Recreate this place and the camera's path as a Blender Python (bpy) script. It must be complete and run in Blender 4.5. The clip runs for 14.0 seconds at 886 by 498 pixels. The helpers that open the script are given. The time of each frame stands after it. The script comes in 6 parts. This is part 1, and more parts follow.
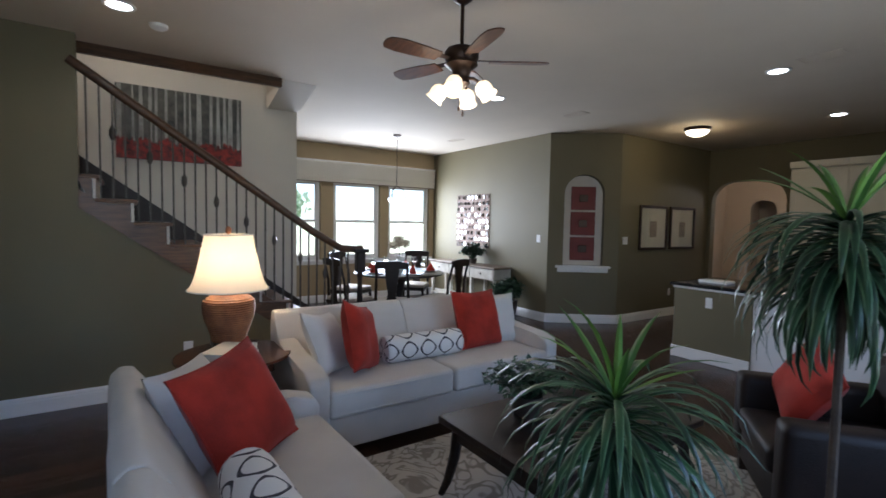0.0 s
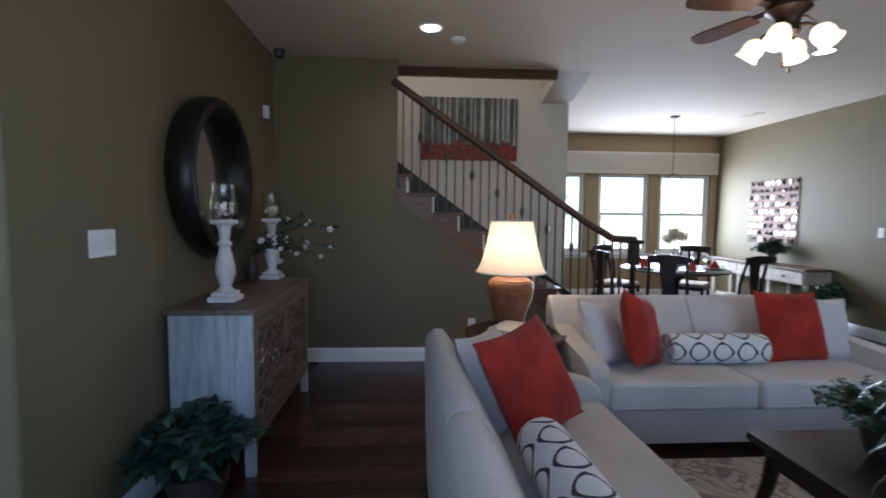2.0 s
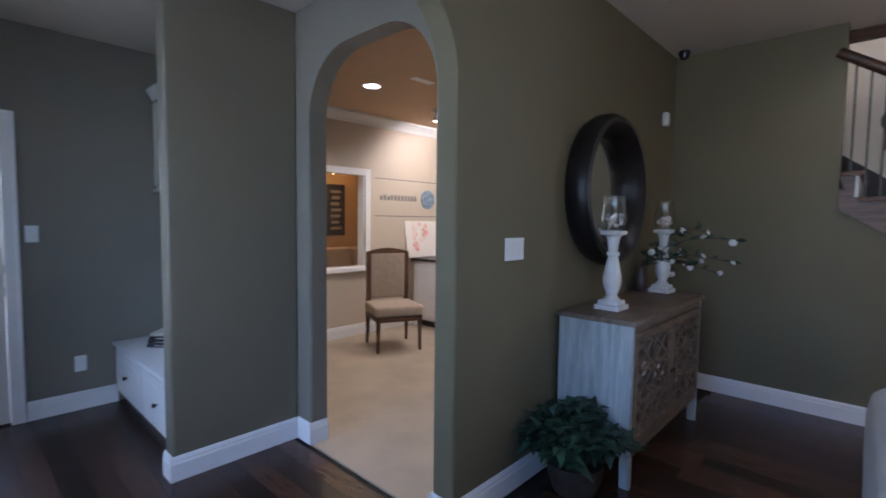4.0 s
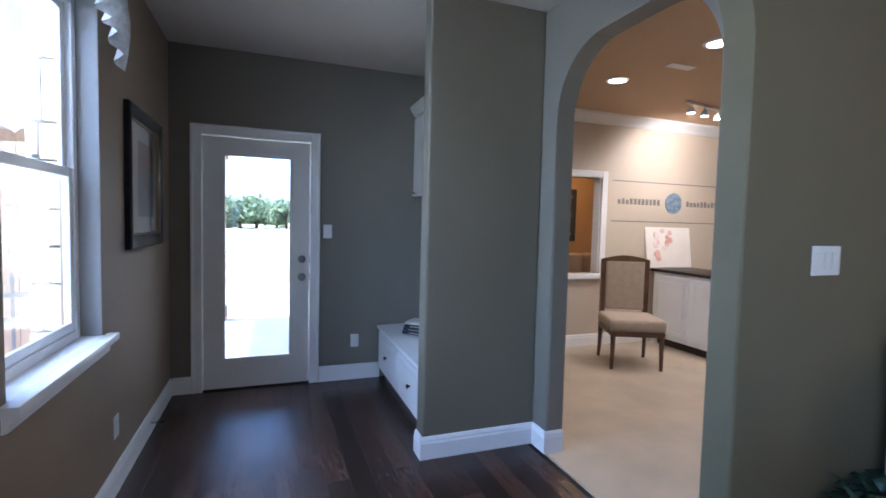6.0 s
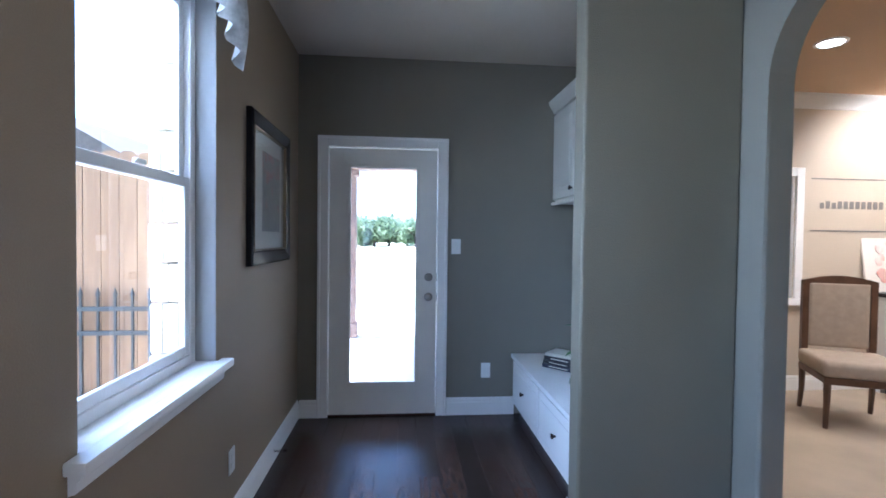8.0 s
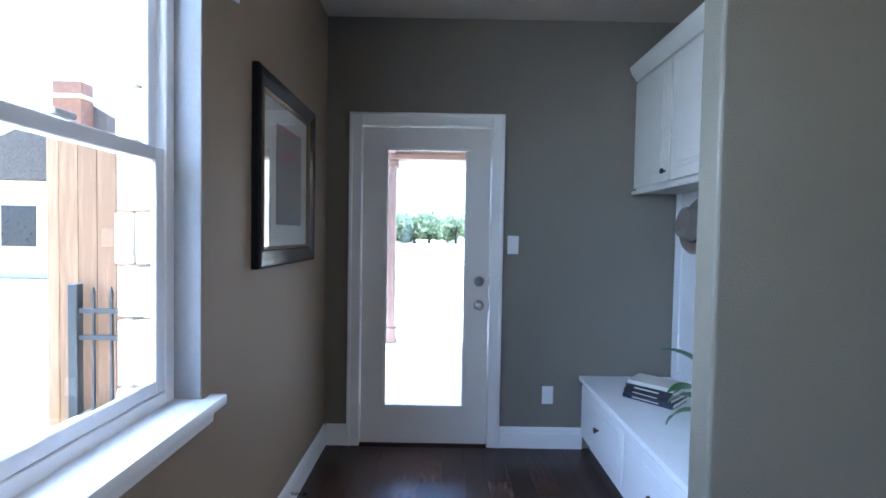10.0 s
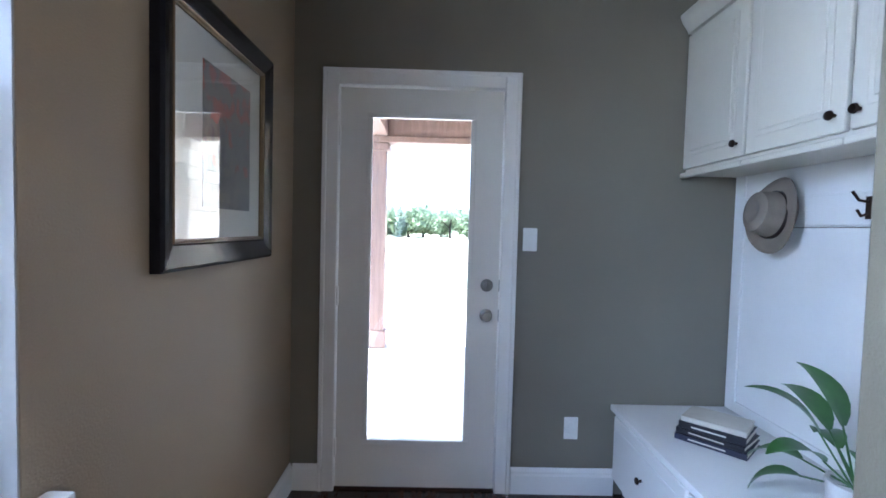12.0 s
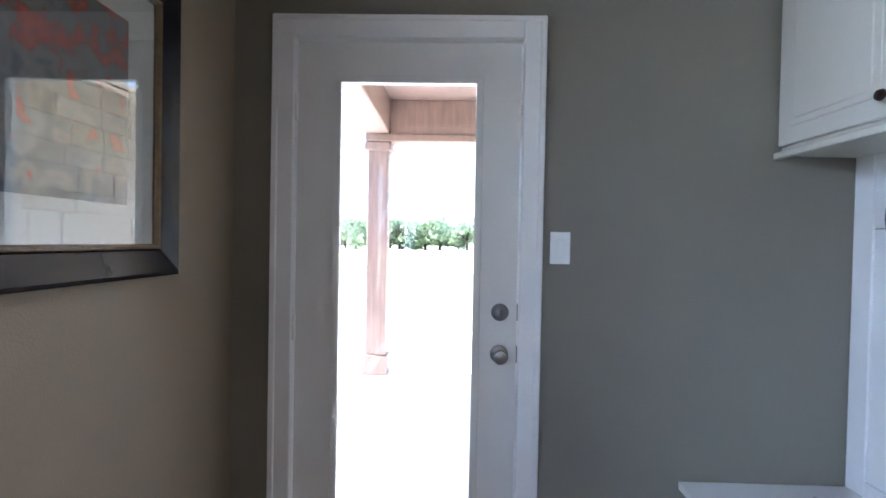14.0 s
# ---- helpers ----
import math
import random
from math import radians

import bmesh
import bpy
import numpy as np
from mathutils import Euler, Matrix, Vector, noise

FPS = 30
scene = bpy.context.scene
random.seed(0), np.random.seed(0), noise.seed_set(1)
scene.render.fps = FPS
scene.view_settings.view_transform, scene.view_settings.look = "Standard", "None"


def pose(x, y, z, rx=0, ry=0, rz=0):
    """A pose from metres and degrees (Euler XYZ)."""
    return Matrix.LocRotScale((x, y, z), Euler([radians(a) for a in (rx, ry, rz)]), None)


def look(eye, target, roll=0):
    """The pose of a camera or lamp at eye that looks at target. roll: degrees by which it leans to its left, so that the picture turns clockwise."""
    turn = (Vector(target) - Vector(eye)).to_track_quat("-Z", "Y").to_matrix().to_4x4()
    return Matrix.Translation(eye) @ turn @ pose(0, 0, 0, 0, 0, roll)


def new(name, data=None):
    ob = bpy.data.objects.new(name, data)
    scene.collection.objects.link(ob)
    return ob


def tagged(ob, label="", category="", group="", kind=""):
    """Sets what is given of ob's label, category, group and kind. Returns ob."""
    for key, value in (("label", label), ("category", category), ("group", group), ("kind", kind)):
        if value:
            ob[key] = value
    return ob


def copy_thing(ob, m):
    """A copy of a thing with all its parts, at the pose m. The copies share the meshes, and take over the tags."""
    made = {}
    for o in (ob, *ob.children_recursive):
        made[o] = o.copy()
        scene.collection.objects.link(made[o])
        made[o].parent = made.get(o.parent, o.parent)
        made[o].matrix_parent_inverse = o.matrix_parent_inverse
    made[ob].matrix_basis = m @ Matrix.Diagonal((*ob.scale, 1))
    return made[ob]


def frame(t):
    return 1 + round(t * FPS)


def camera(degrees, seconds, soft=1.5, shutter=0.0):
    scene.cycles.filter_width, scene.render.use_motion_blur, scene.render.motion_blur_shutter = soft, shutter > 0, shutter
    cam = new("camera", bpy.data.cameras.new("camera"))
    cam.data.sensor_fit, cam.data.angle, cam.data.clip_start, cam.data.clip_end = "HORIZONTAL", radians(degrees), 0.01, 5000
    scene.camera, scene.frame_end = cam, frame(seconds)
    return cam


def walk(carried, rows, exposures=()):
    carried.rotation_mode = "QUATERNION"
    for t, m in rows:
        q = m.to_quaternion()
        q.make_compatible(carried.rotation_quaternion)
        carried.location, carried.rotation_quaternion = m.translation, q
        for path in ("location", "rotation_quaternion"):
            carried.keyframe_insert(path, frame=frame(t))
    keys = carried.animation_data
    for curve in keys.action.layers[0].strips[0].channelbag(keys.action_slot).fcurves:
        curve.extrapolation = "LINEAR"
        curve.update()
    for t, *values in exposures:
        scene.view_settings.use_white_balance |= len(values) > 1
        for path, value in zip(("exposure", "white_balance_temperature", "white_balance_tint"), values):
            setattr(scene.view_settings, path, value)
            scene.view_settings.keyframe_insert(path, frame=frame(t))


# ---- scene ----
cam = camera(87.1, 14.0, soft=1.6, shutter=0.3)
PATH = [
    (0, (0.444, -4.361, 1.498), (2.1, -5.478, 1.384), 1.1),
    (0.5, (0.468, -4.326, 1.480), (2.231, -5.261, 1.356), 0.6),
    (1, (0.458, -4.300, 1.445), (2.319, -5.018, 1.312), 0.4),
    (1.5, (0.485, -4.238, 1.423), (2.422, -4.718, 1.291), 0.5),
    (2, (0.515, -4.213, 1.422), (2.506, -4.335, 1.279), 0.6),
    (2.5, (0.55, -4.199, 1.426), (2.529, -3.963, 1.256), 0.2),
    (3, (0.578, -4.214, 1.429), (2.46, -3.554, 1.278), -0.9),
    (3.5, (0.57, -4.249, 1.434), (2.241, -3.157, 1.313), -0.2),
    (4, (0.549, -4.27, 1.436), (2.009, -2.908, 1.312), 0.7),
    (4.2, (0.523, -4.28, 1.445), (1.884, -2.82, 1.325), 0.7),
    (6.5, (0.507, -3.981, 1.39), (1.059, -2.062, 1.284), 1.3),
    (7, (0.521, -3.842, 1.386), (0.93, -1.886, 1.292), 0.9),
    (7.5, (0.534, -3.704, 1.38), (0.818, -1.726, 1.304), 0.7),
    (8, (0.548, -3.568, 1.37), (0.723, -1.576, 1.323), 0.7),
    (8.5, (0.555, -3.426, 1.366), (0.661, -1.429, 1.326), 1.0),
    (11, (0.485, -2.659, 1.359), (0.475, -0.66, 1.286), 0.8),
    (11.5, (0.485, -2.505, 1.337), (0.492, -0.506, 1.269), 1.1),
    (12, (0.488, -2.342, 1.347), (0.52, -0.344, 1.262), 1.5),
    (12.5, (0.504, -2.181, 1.349), (0.548, -0.183, 1.269), 1.8),
    (13, (0.523, -2.011, 1.338), (0.564, -0.013, 1.267), 1.8),
    (13.5, (0.557, -1.839, 1.337), (0.555, 0.16, 1.271), 1.4),
    (14, (0.579, -1.687, 1.322), (0.534, 0.313, 1.289), 1.1),
]
EXPOSURES = [(0, 1.62, 5380, 12), (1.8, 1.64, 5280, 13), (2.5, 1.74, 5180, 14), (3.3, 1.86, 5100, 17), (4.2, 1.93, 5000, 18), (6.5, 2.40, 4920, 16), (8.5, 2.68, 4800, 14), (11, 2.90, 5030, 15), (14, 3.05, 5400, 17)]
walk(cam, [(t, look(eye, target, roll)) for t, eye, target, roll in PATH], EXPOSURES)

# ---------------------------------------------------------------- world and light
world = bpy.data.worlds.new("world")
scene.world = world
world.use_nodes = True
wn = world.node_tree
sky = wn.nodes.new("ShaderNodeTexSky")
sky.sky_type, sky.sun_disc = "NISHITA", False
sky.sun_elevation, sky.sun_rotation = radians(72.2), radians(-78.7)
wn.nodes["Background"].inputs[1].default_value = 0.15
wn.links.new(sky.outputs[0], wn.nodes["Background"].inputs[0])


def lamp(name, kind, m, energy, color=(1, 1, 1), size=0.1, size_y=None, angle=None, spot=None):
    d = bpy.data.lights.new(name, kind)
    d.energy, d.color = energy, color
    if kind == "AREA":
        d.size = size
        if size_y:
            d.shape, d.size_y = "RECTANGLE", size_y
    elif kind == "SUN":
        d.angle = radians(angle)
    else:
        d.shadow_soft_size = size
    if spot:
        d.spot_size, d.spot_blend = radians(spot), 0.6
    ob = new(name, d)
    ob.matrix_world = m
    return ob


lamp("sun", "SUN", look((0, 0, 10), (0.30 * 8, -0.06 * 8, 10 - 0.95 * 8)), 4.5, (1, 0.95, 0.88), angle=0.6)
# area lamps standing in for daylight; only the dining one fills a seen opening
lamp("daylight_dining", "AREA", look((8.59, -8.2, 1.52), (0, -8.2, 1.2)), 56, (0.96, 0.96, 0.95), 2.5, 1.3)
# added outside the window and door, out of view, to brighten the mudroom
lamp("daylight_mudroom", "AREA", look((-1.0, -2.15, 2.15), (2.1, -2.15, 0.9)), 13, (0.72, 0.85, 1), 1.2, 1.0)
lamp("daylight_door", "AREA", look((0.5, 1.0, 2.58), (0.4, -0.6, 0.6)), 6.5, (0.86, 0.93, 1), 1.2, 0.6)
# set in unseen, assumed openings of the west wall
lamp("daylight_living", "AREA", look((-0.3, -6.9, 1.5), (3, -6.5, 0.6)), 4, (0.60, 0.77, 1), 2.0, 1.4)
lamp("daylight_side", "AREA", look((-0.3, -3.85, 1.5), (3, -4.3, 0.4)), 3.2, (0.55, 0.73, 1), 1.2, 1.4)


# ---------------------------------------------------------------- materials
def mat(name, color, rough=0.6, metal=0.0, vary=0.12, scale=6.0, grain=60.0, bump=0.15, color2=None, detail=4, stretch=(1, 1, 1), per_object=0.0, **extra):
    m = bpy.data.materials.new(name)
    m.use_nodes = True
    nt = m.node_tree
    p = nt.nodes["Principled BSDF"]
    p.inputs["Roughness"].default_value, p.inputs["Metallic"].default_value = rough, metal
    tc = nt.nodes.new("ShaderNodeTexCoord")
    mp = nt.nodes.new("ShaderNodeMapping")
    mp.inputs["Scale"].default_value = stretch
    nt.links.new(tc.outputs["Object"], mp.inputs[0])
    n1 = nt.nodes.new("ShaderNodeTexNoise")
    n1.inputs["Scale"].default_value, n1.inputs["Detail"].default_value = scale, detail
    n2 = nt.nodes.new("ShaderNodeTexNoise")
    n2.inputs["Scale"].default_value = grain
    nt.links.new(mp.outputs[0], n1.inputs[0])
    nt.links.new(mp.outputs[0], n2.inputs[0])
    ramp = nt.nodes.new("ShaderNodeValToRGB")
    c2 = color2 or [c * (1 - vary) for c in color]
    c1 = color if color2 else [min(1, c * (1 + vary)) for c in color]
    ramp.color_ramp.elements[0].position, ramp.color_ramp.elements[1].position = 0.3, 0.7
    ramp.color_ramp.elements[0].color, ramp.color_ramp.elements[1].color = (*c2, 1), (*c1, 1)
    add = nt.nodes.new("ShaderNodeMath")
    add.operation = "MULTIPLY_ADD"
    add.inputs[1].default_value, add.inputs[2].default_value = 0.3, -0.15
    nt.links.new(n2.outputs["Fac"], add.inputs[0])
    s = nt.nodes.new("ShaderNodeMath")
    nt.links.new(n1.outputs["Fac"], s.inputs[0])
    nt.links.new(add.outputs[0], s.inputs[1])
    last = s.outputs[0]
    if per_object:
        oi = nt.nodes.new("ShaderNodeObjectInfo")
        gi = nt.nodes.new("ShaderNodeNewGeometry")
        both = nt.nodes.new("ShaderNodeMath")
        nt.links.new(oi.outputs["Random"], both.inputs[0])
        nt.links.new(gi.outputs["Random Per Island"], both.inputs[1])
        fr = nt.nodes.new("ShaderNodeMath")
        fr.operation = "FRACT"
        nt.links.new(both.outputs[0], fr.inputs[0])
        ma = nt.nodes.new("ShaderNodeMath")
        ma.operation = "MULTIPLY_ADD"
        ma.inputs[1].default_value = per_object
        nt.links.new(fr.outputs[0], ma.inputs[0])
        sub = nt.nodes.new("ShaderNodeMath")
        sub.operation = "SUBTRACT"
        sub.inputs[1].default_value = per_object / 2
        nt.links.new(s.outputs[0], sub.inputs[0])
        nt.links.new(sub.outputs[0], ma.inputs[2])
        last = ma.outputs[0]
    nt.links.new(last, ramp.inputs[0])
    nt.links.new(ramp.outputs[0], p.inputs["Base Color"])
    if bump:
        b = nt.nodes.new("ShaderNodeBump")
        b.inputs["Strength"].default_value, b.inputs["Distance"].default_value = bump, 0.004
        nt.links.new(n2.outputs["Fac"], b.inputs["Height"])
        nt.links.new(b.outputs[0], p.inputs["Normal"])
    for k, v in extra.items():
        p.inputs[k.replace("_", " ")].default_value = v
    return m


def glow(name, color, strength, base=(0.9, 0.88, 0.82)):
    return mat(name, base, 0.4, bump=0, vary=0.02, Emission_Color=(*color, 1), Emission_Strength=strength)


WALL = mat("olive_wall_paint", (0.148, 0.125, 0.068), 0.62, vary=0.05, scale=1.3, grain=170, bump=0.35)
MUD = mat("taupe_grey_wall_paint", (0.200, 0.180, 0.140), 0.55, vary=0.05, scale=1.3, grain=170, bump=0.4)
# Stub wall's copy of the paint, darkened for the dimmer light it gets.
STUB = mat("shade_darkened_wall_paint", (0.162, 0.142, 0.098), 0.58, vary=0.05, scale=1.3, grain=170, bump=0.4)
TAN = mat("tan_wall_paint", (0.27, 0.203, 0.128), 0.6, vary=0.05, scale=1.3, grain=170, bump=0.35)
# Yellower tan, with light bounced onto the window wall mixed into the colour.
DTAN = mat("bounce_lit_tan_wall_paint", (0.36, 0.275, 0.155), 0.6, vary=0.05, scale=1.3, grain=170, bump=0.35)
WARMW = mat("warm_beige_wall_paint", (0.56, 0.47, 0.36), 0.6, vary=0.04, scale=1.3, grain=170, bump=0.3)
CREAM = mat("cream_stair_wall_paint", (0.62, 0.57, 0.49), 0.6, vary=0.04, scale=1.3, grain=170, bump=0.3)
CEIL = mat("ceiling_paint", (0.55, 0.48, 0.39), 0.8, vary=0.03, scale=2, grain=220, bump=0.6)
CEILW = mat("warm_ceiling_paint", (0.60, 0.42, 0.26), 0.8, vary=0.03, scale=2, grain=220, bump=0.5)
WHITE = mat("white_trim_paint", (0.80, 0.79, 0.77), 0.32, vary=0.03, scale=3, grain=90, bump=0.06)
DOORP = mat("white_door_paint", (0.76, 0.74, 0.70), 0.38, vary=0.03, scale=3, grain=120, bump=0.1)
WOODF = mat("dark_walnut_floor", (0.066, 0.031, 0.019), 0.26, scale=5, grain=40, bump=0.25, color2=(0.023, 0.012, 0.0085), stretch=(9, 1.6, 9), per_object=0.5)
GAP = mat("floor_joint_dark", (0.012, 0.008, 0.006), 0.8)
CARPET = mat("beige_stone_floor", (0.44, 0.36, 0.26), 0.55, vary=0.12, scale=2.5, grain=120, bump=0.3)
DARK = mat("espresso_wood", (0.022, 0.012, 0.008), 0.36, scale=6, grain=50, bump=0.15, color2=(0.010, 0.006, 0.004), stretch=(1, 8, 8), Specular_IOR_Level=0.35)
RISERP = mat("pale_riser_paint", (0.62, 0.58, 0.52), 0.45, vary=0.05, scale=3, bump=0.08)
STAIRW = mat("stained_stair_wood", (0.15, 0.070, 0.030), 0.36, scale=6, grain=50, bump=0.15, color2=(0.060, 0.027, 0.012), stretch=(8, 1, 8))
RAILW = mat("dark_stained_rail_wood", (0.10, 0.048, 0.021), 0.32, scale=6, grain=50, bump=0.12, color2=(0.035, 0.016, 0.008), stretch=(8, 1, 8))
# Cabinet cream, also darkened and warmed for the dimmer light high up.
CABW = mat("dimmed_cream_cabinet_paint", (0.62, 0.59, 0.51), 0.36, vary=0.03, scale=3, grain=90, bump=0.06)
BALUS = mat("dark_bronze_baluster", (0.070, 0.060, 0.050), 0.45, metal=0.5, vary=0.2, bump=0.2)
IRON = mat("black_iron", (0.030, 0.028, 0.026), 0.45, metal=0.6, vary=0.2, bump=0.2)
BLACKF = mat("black_lacquer_frame", (0.020, 0.018, 0.022), 0.26, vary=0.3, scale=9, bump=0.12)
STEEL = mat("satin_nickel", (0.26, 0.25, 0.24), 0.3, metal=1.0, vary=0.05, bump=0.03)
BRONZE = mat("oil_rubbed_bronze", (0.045, 0.028, 0.020), 0.38, metal=0.8, vary=0.2, bump=0.05)
PLASTIC = mat("white_switch_plastic", (0.78, 0.78, 0.76), 0.35, vary=0.02, bump=0)
STONE = mat("limestone_block", (0.80, 0.73, 0.60), 0.85, scale=7, grain=50, bump=0.8, color2=(0.62, 0.53, 0.40), per_object=0.6)
CONCRETE = mat("pale_patio_concrete", (0.70, 0.67, 0.61), 0.9, vary=0.08, scale=3, grain=80, bump=0.3)
CEDAR = mat("cedar_fence_wood", (0.40, 0.25, 0.14), 0.75, scale=4, grain=50, bump=0.4, color2=(0.26, 0.155, 0.085), stretch=(8, 8, 0.7), per_object=0.5)
GRASS = mat("dry_lawn", (0.40, 0.38, 0.24), 0.95, vary=0.25, scale=0.6, grain=40, bump=0.6)
LEAF = mat("tree_foliage", (0.14, 0.18, 0.10), 0.7, vary=0.35, scale=3, bump=0.3, per_object=0.5)
ln = LEAF.node_tree
lt, lm = ln.nodes.new("ShaderNodeBsdfTranslucent"), ln.nodes.new("ShaderNodeMixShader")
lt.inputs[0].default_value, lm.inputs[0].default_value = (0.42, 0.50, 0.32, 1), 0.6
ln.links.new(ln.nodes["Principled BSDF"].outputs[0], lm.inputs[1])
ln.links.new(lt.outputs[0], lm.inputs[2])
ln.links.new(lm.outputs[0], ln.nodes["Material Output"].inputs[0])
BARK = mat("tree_bark", (0.06, 0.042, 0.03), 0.9, vary=0.3, scale=9, bump=0.8)
ROOF = mat("roof_shingle", (0.12, 0.10, 0.09), 0.9, vary=0.25, scale=12, bump=0.6)
BRICK = mat("chimney_brick", (0.34, 0.17, 0.11), 0.85, vary=0.25, scale=9, bump=0.6, per_object=0.5)
GLASS = bpy.data.materials.new("window_glass")
GLASS.use_nodes = True
gp = GLASS.node_tree.nodes["Principled BSDF"]
gp.inputs["Base Color"].default_value = (0.97, 0.99, 0.98, 1)
gp.inputs["Transmission Weight"].default_value, gp.inputs["Roughness"].default_value, gp.inputs["IOR"].default_value = 1.0, 0.0, 1.45
MIRROR = mat("mirror_silver", (0.85, 0.86, 0.86), 0.03, metal=1.0, vary=0.0, bump=0)


# ---------------------------------------------------------------- mesh helpers
def box(bm, x0, x1, y0, y1, z0, z1, bevel=0.0, seg=1):
    lo = (min(x0, x1), min(y0, y1), min(z0, z1))
    hi = (max(x0, x1), max(y0, y1), max(z0, z1))
    v = [bm.verts.new((hi[0] if i & 1 else lo[0], hi[1] if i & 2 else lo[1], hi[2] if i & 4 else lo[2])) for i in range(8)]
    fs = [bm.faces.new([v[i] for i in q]) for q in ((0, 2, 3, 1), (4, 5, 7, 6), (0, 1, 5, 4), (2, 6, 7, 3), (0, 4, 6, 2), (1, 3, 7, 5))]
    if bevel:
        es = list({e for f in fs for e in f.edges})
        bmesh.ops.bevel(bm, geom=es, offset=bevel, segments=seg, affect="EDGES", profile=0.6)
    return v


def prism(bm, outline, axis, a, b):
    """An outline of (u, v) points pushed from a to b along axis (x: u=y, v=z; y: u=x, v=z; z: u=x, v=y)."""
    put = {"x": lambda u, v, w: (w, u, v), "y": lambda u, v, w: (u, w, v), "z": lambda u, v, w: (u, v, w)}[axis]
    lo = [bm.verts.new(put(u, v, a)) for u, v in outline]
    hi = [bm.verts.new(put(u, v, b)) for u, v in outline]
    n = len(lo)
    bm.faces.new(lo)
    bm.faces.new(hi[::-1])
    for i in range(n):
        bm.faces.new((lo[i], hi[i], hi[(i + 1) % n], lo[(i + 1) % n]))


def lathe(bm, profile, x=0, y=0, n=20, cap=True):
    rings = []
    for r, z in profile:
        rings.append([bm.verts.new((x + r * math.cos(2 * math.pi * i / n), y + r * math.sin(2 * math.pi * i / n), z)) for i in range(n)])
    for a, b in zip(rings, rings[1:]):
        for i in range(n):
            bm.faces.new((a[i], a[(i + 1) % n], b[(i + 1) % n], b[i]))
    if cap:
        bm.faces.new(rings[0][::-1])
        bm.faces.new(rings[-1])


def tube(bm, pts, r, n=8, r_end=None):
    """A round bar along points; its radius may taper to r_end."""
    pts = [Vector(p) for p in pts]
    rings = []
    for i, p in enumerate(pts):
        d = (pts[min(i + 1, len(pts) - 1)] - pts[max(i - 1, 0)]).normalized()
        side = d.cross(Vector((0, 0, 1)) if abs(d.z) < 0.9 else Vector((1, 0, 0))).normalized()
        up = side.cross(d)
        rr = r + ((r_end if r_end is not None else r) - r) * i / max(1, len(pts) - 1)
        rings.append([bm.verts.new(p + rr * (math.cos(2 * math.pi * k / n) * side + math.sin(2 * math.pi * k / n) * up)) for k in range(n)])
    for a, b in zip(rings, rings[1:]):
        for k in range(n):
            bm.faces.new((a[k], a[(k + 1) % n], b[(k + 1) % n], b[k]))
    bm.faces.new(rings[0][::-1])
    bm.faces.new(rings[-1])


def mesh_of(bm, name, material, smooth=True):
    bmesh.ops.recalc_face_normals(bm, faces=bm.faces)
    me = bpy.data.meshes.new(name)
    bm.to_mesh(me)
    bm.free()
    me.materials.append(material)
    if smooth:
        me.shade_smooth()
        me.set_sharp_from_angle(angle=radians(38))
    return me


def part(name, bm, material, parent=None, label="", smooth=True):
    ob = new(name, mesh_of(bm, name, material, smooth))
    if parent is not None:
        ob.parent = parent
    return tagged(ob, label) if label else ob


def thing(name, label, category, m=None, group="", kind=""):
    """An Empty at a thing's base."""
    ob = new(name)
    if m is not None:
        ob.matrix_world = m
    return tagged(ob, label, category, group, kind)


def setting(name, bm, material, label, category, smooth=False):
    return tagged(part(name, bm, material, None, "", smooth), label, category, "", "structure")


def boxes(*rows, bevel=0.0, seg=1):
    bm = bmesh.new()
    for r in rows:
        box(bm, *r, bevel=bevel, seg=seg)
    return bm


def arch_line(a, b, top, r, n=8, base=0.0):
    """Outline from (a, base) up, over rounded corners of radius r at height top, down to (b, base)."""
    pts = [(a, base)]
    s = 1 if b > a else -1
    for k in range(n + 1):
        t = math.pi / 2 * k / n
        pts.append((a + s * r * (1 - math.cos(t)), top - r + r * math.sin(t)))
    for k in range(n + 1):
        t = math.pi / 2 * (1 - k / n)
        pts.append((b - s * r * (1 - math.cos(t)), top - r + r * math.sin(t)))
    pts.append((b, base))
    return pts


# ---------------------------------------------------------------- large structure
H, HL = 2.72, 2.876
XL, XS, XP, XW = -0.23, 5.0, 5.92, 8.67
YM, YD, YB = -2.90, -9.648, -13.08

setting("floor", boxes((XL - 0.2, XW + 0.1, YB - 4.0, 0.15, -0.12, -0.012)), GAP, "dark subfloor under walnut boards", "floor")
setting("floor_office", boxes((2.22, 8.0, YM + 0.12, 2.4, -0.05, 0.0), (2.1, 2.22, -2.775, -1.69, -0.05, 0.0)), CARPET, "pale beige stone-look floor of the office", "floor")

# mudroom, left wall with its window
WY0, WY1, WZ0, WZ1 = -2.38, -1.53, 0.835, 2.36
bm = boxes((XL - 0.16, XL, WY1, 0.15, 0, HL), (XL - 0.16, XL, -3.2, WY0, 0, HL), (XL - 0.16, XL, -4.6, -4.5, 0, HL), (XL - 0.16, XL, -4.5, -3.2, 0, 0.7), (XL - 0.16, XL, -4.5, -3.2, 2.3, HL), (XL - 0.16, XL, WY0, WY1, 0, WZ0), (XL - 0.16, XL, WY0, WY1, WZ1, HL))
setting("wall_west", bm, TAN, "tan painted wall with two window openings", "wall")
# The wide opening is assumed, out of view, to let daylight in.
bm = boxes((XL - 0.16, XL, YB - 0.14, -8.0, 0, HL), (XL - 0.16, XL, -5.8, -4.6, 0, HL), (XL - 0.16, XL, -8.0, -5.8, 0, 0.7), (XL - 0.16, XL, -8.0, -5.8, 2.3, HL))
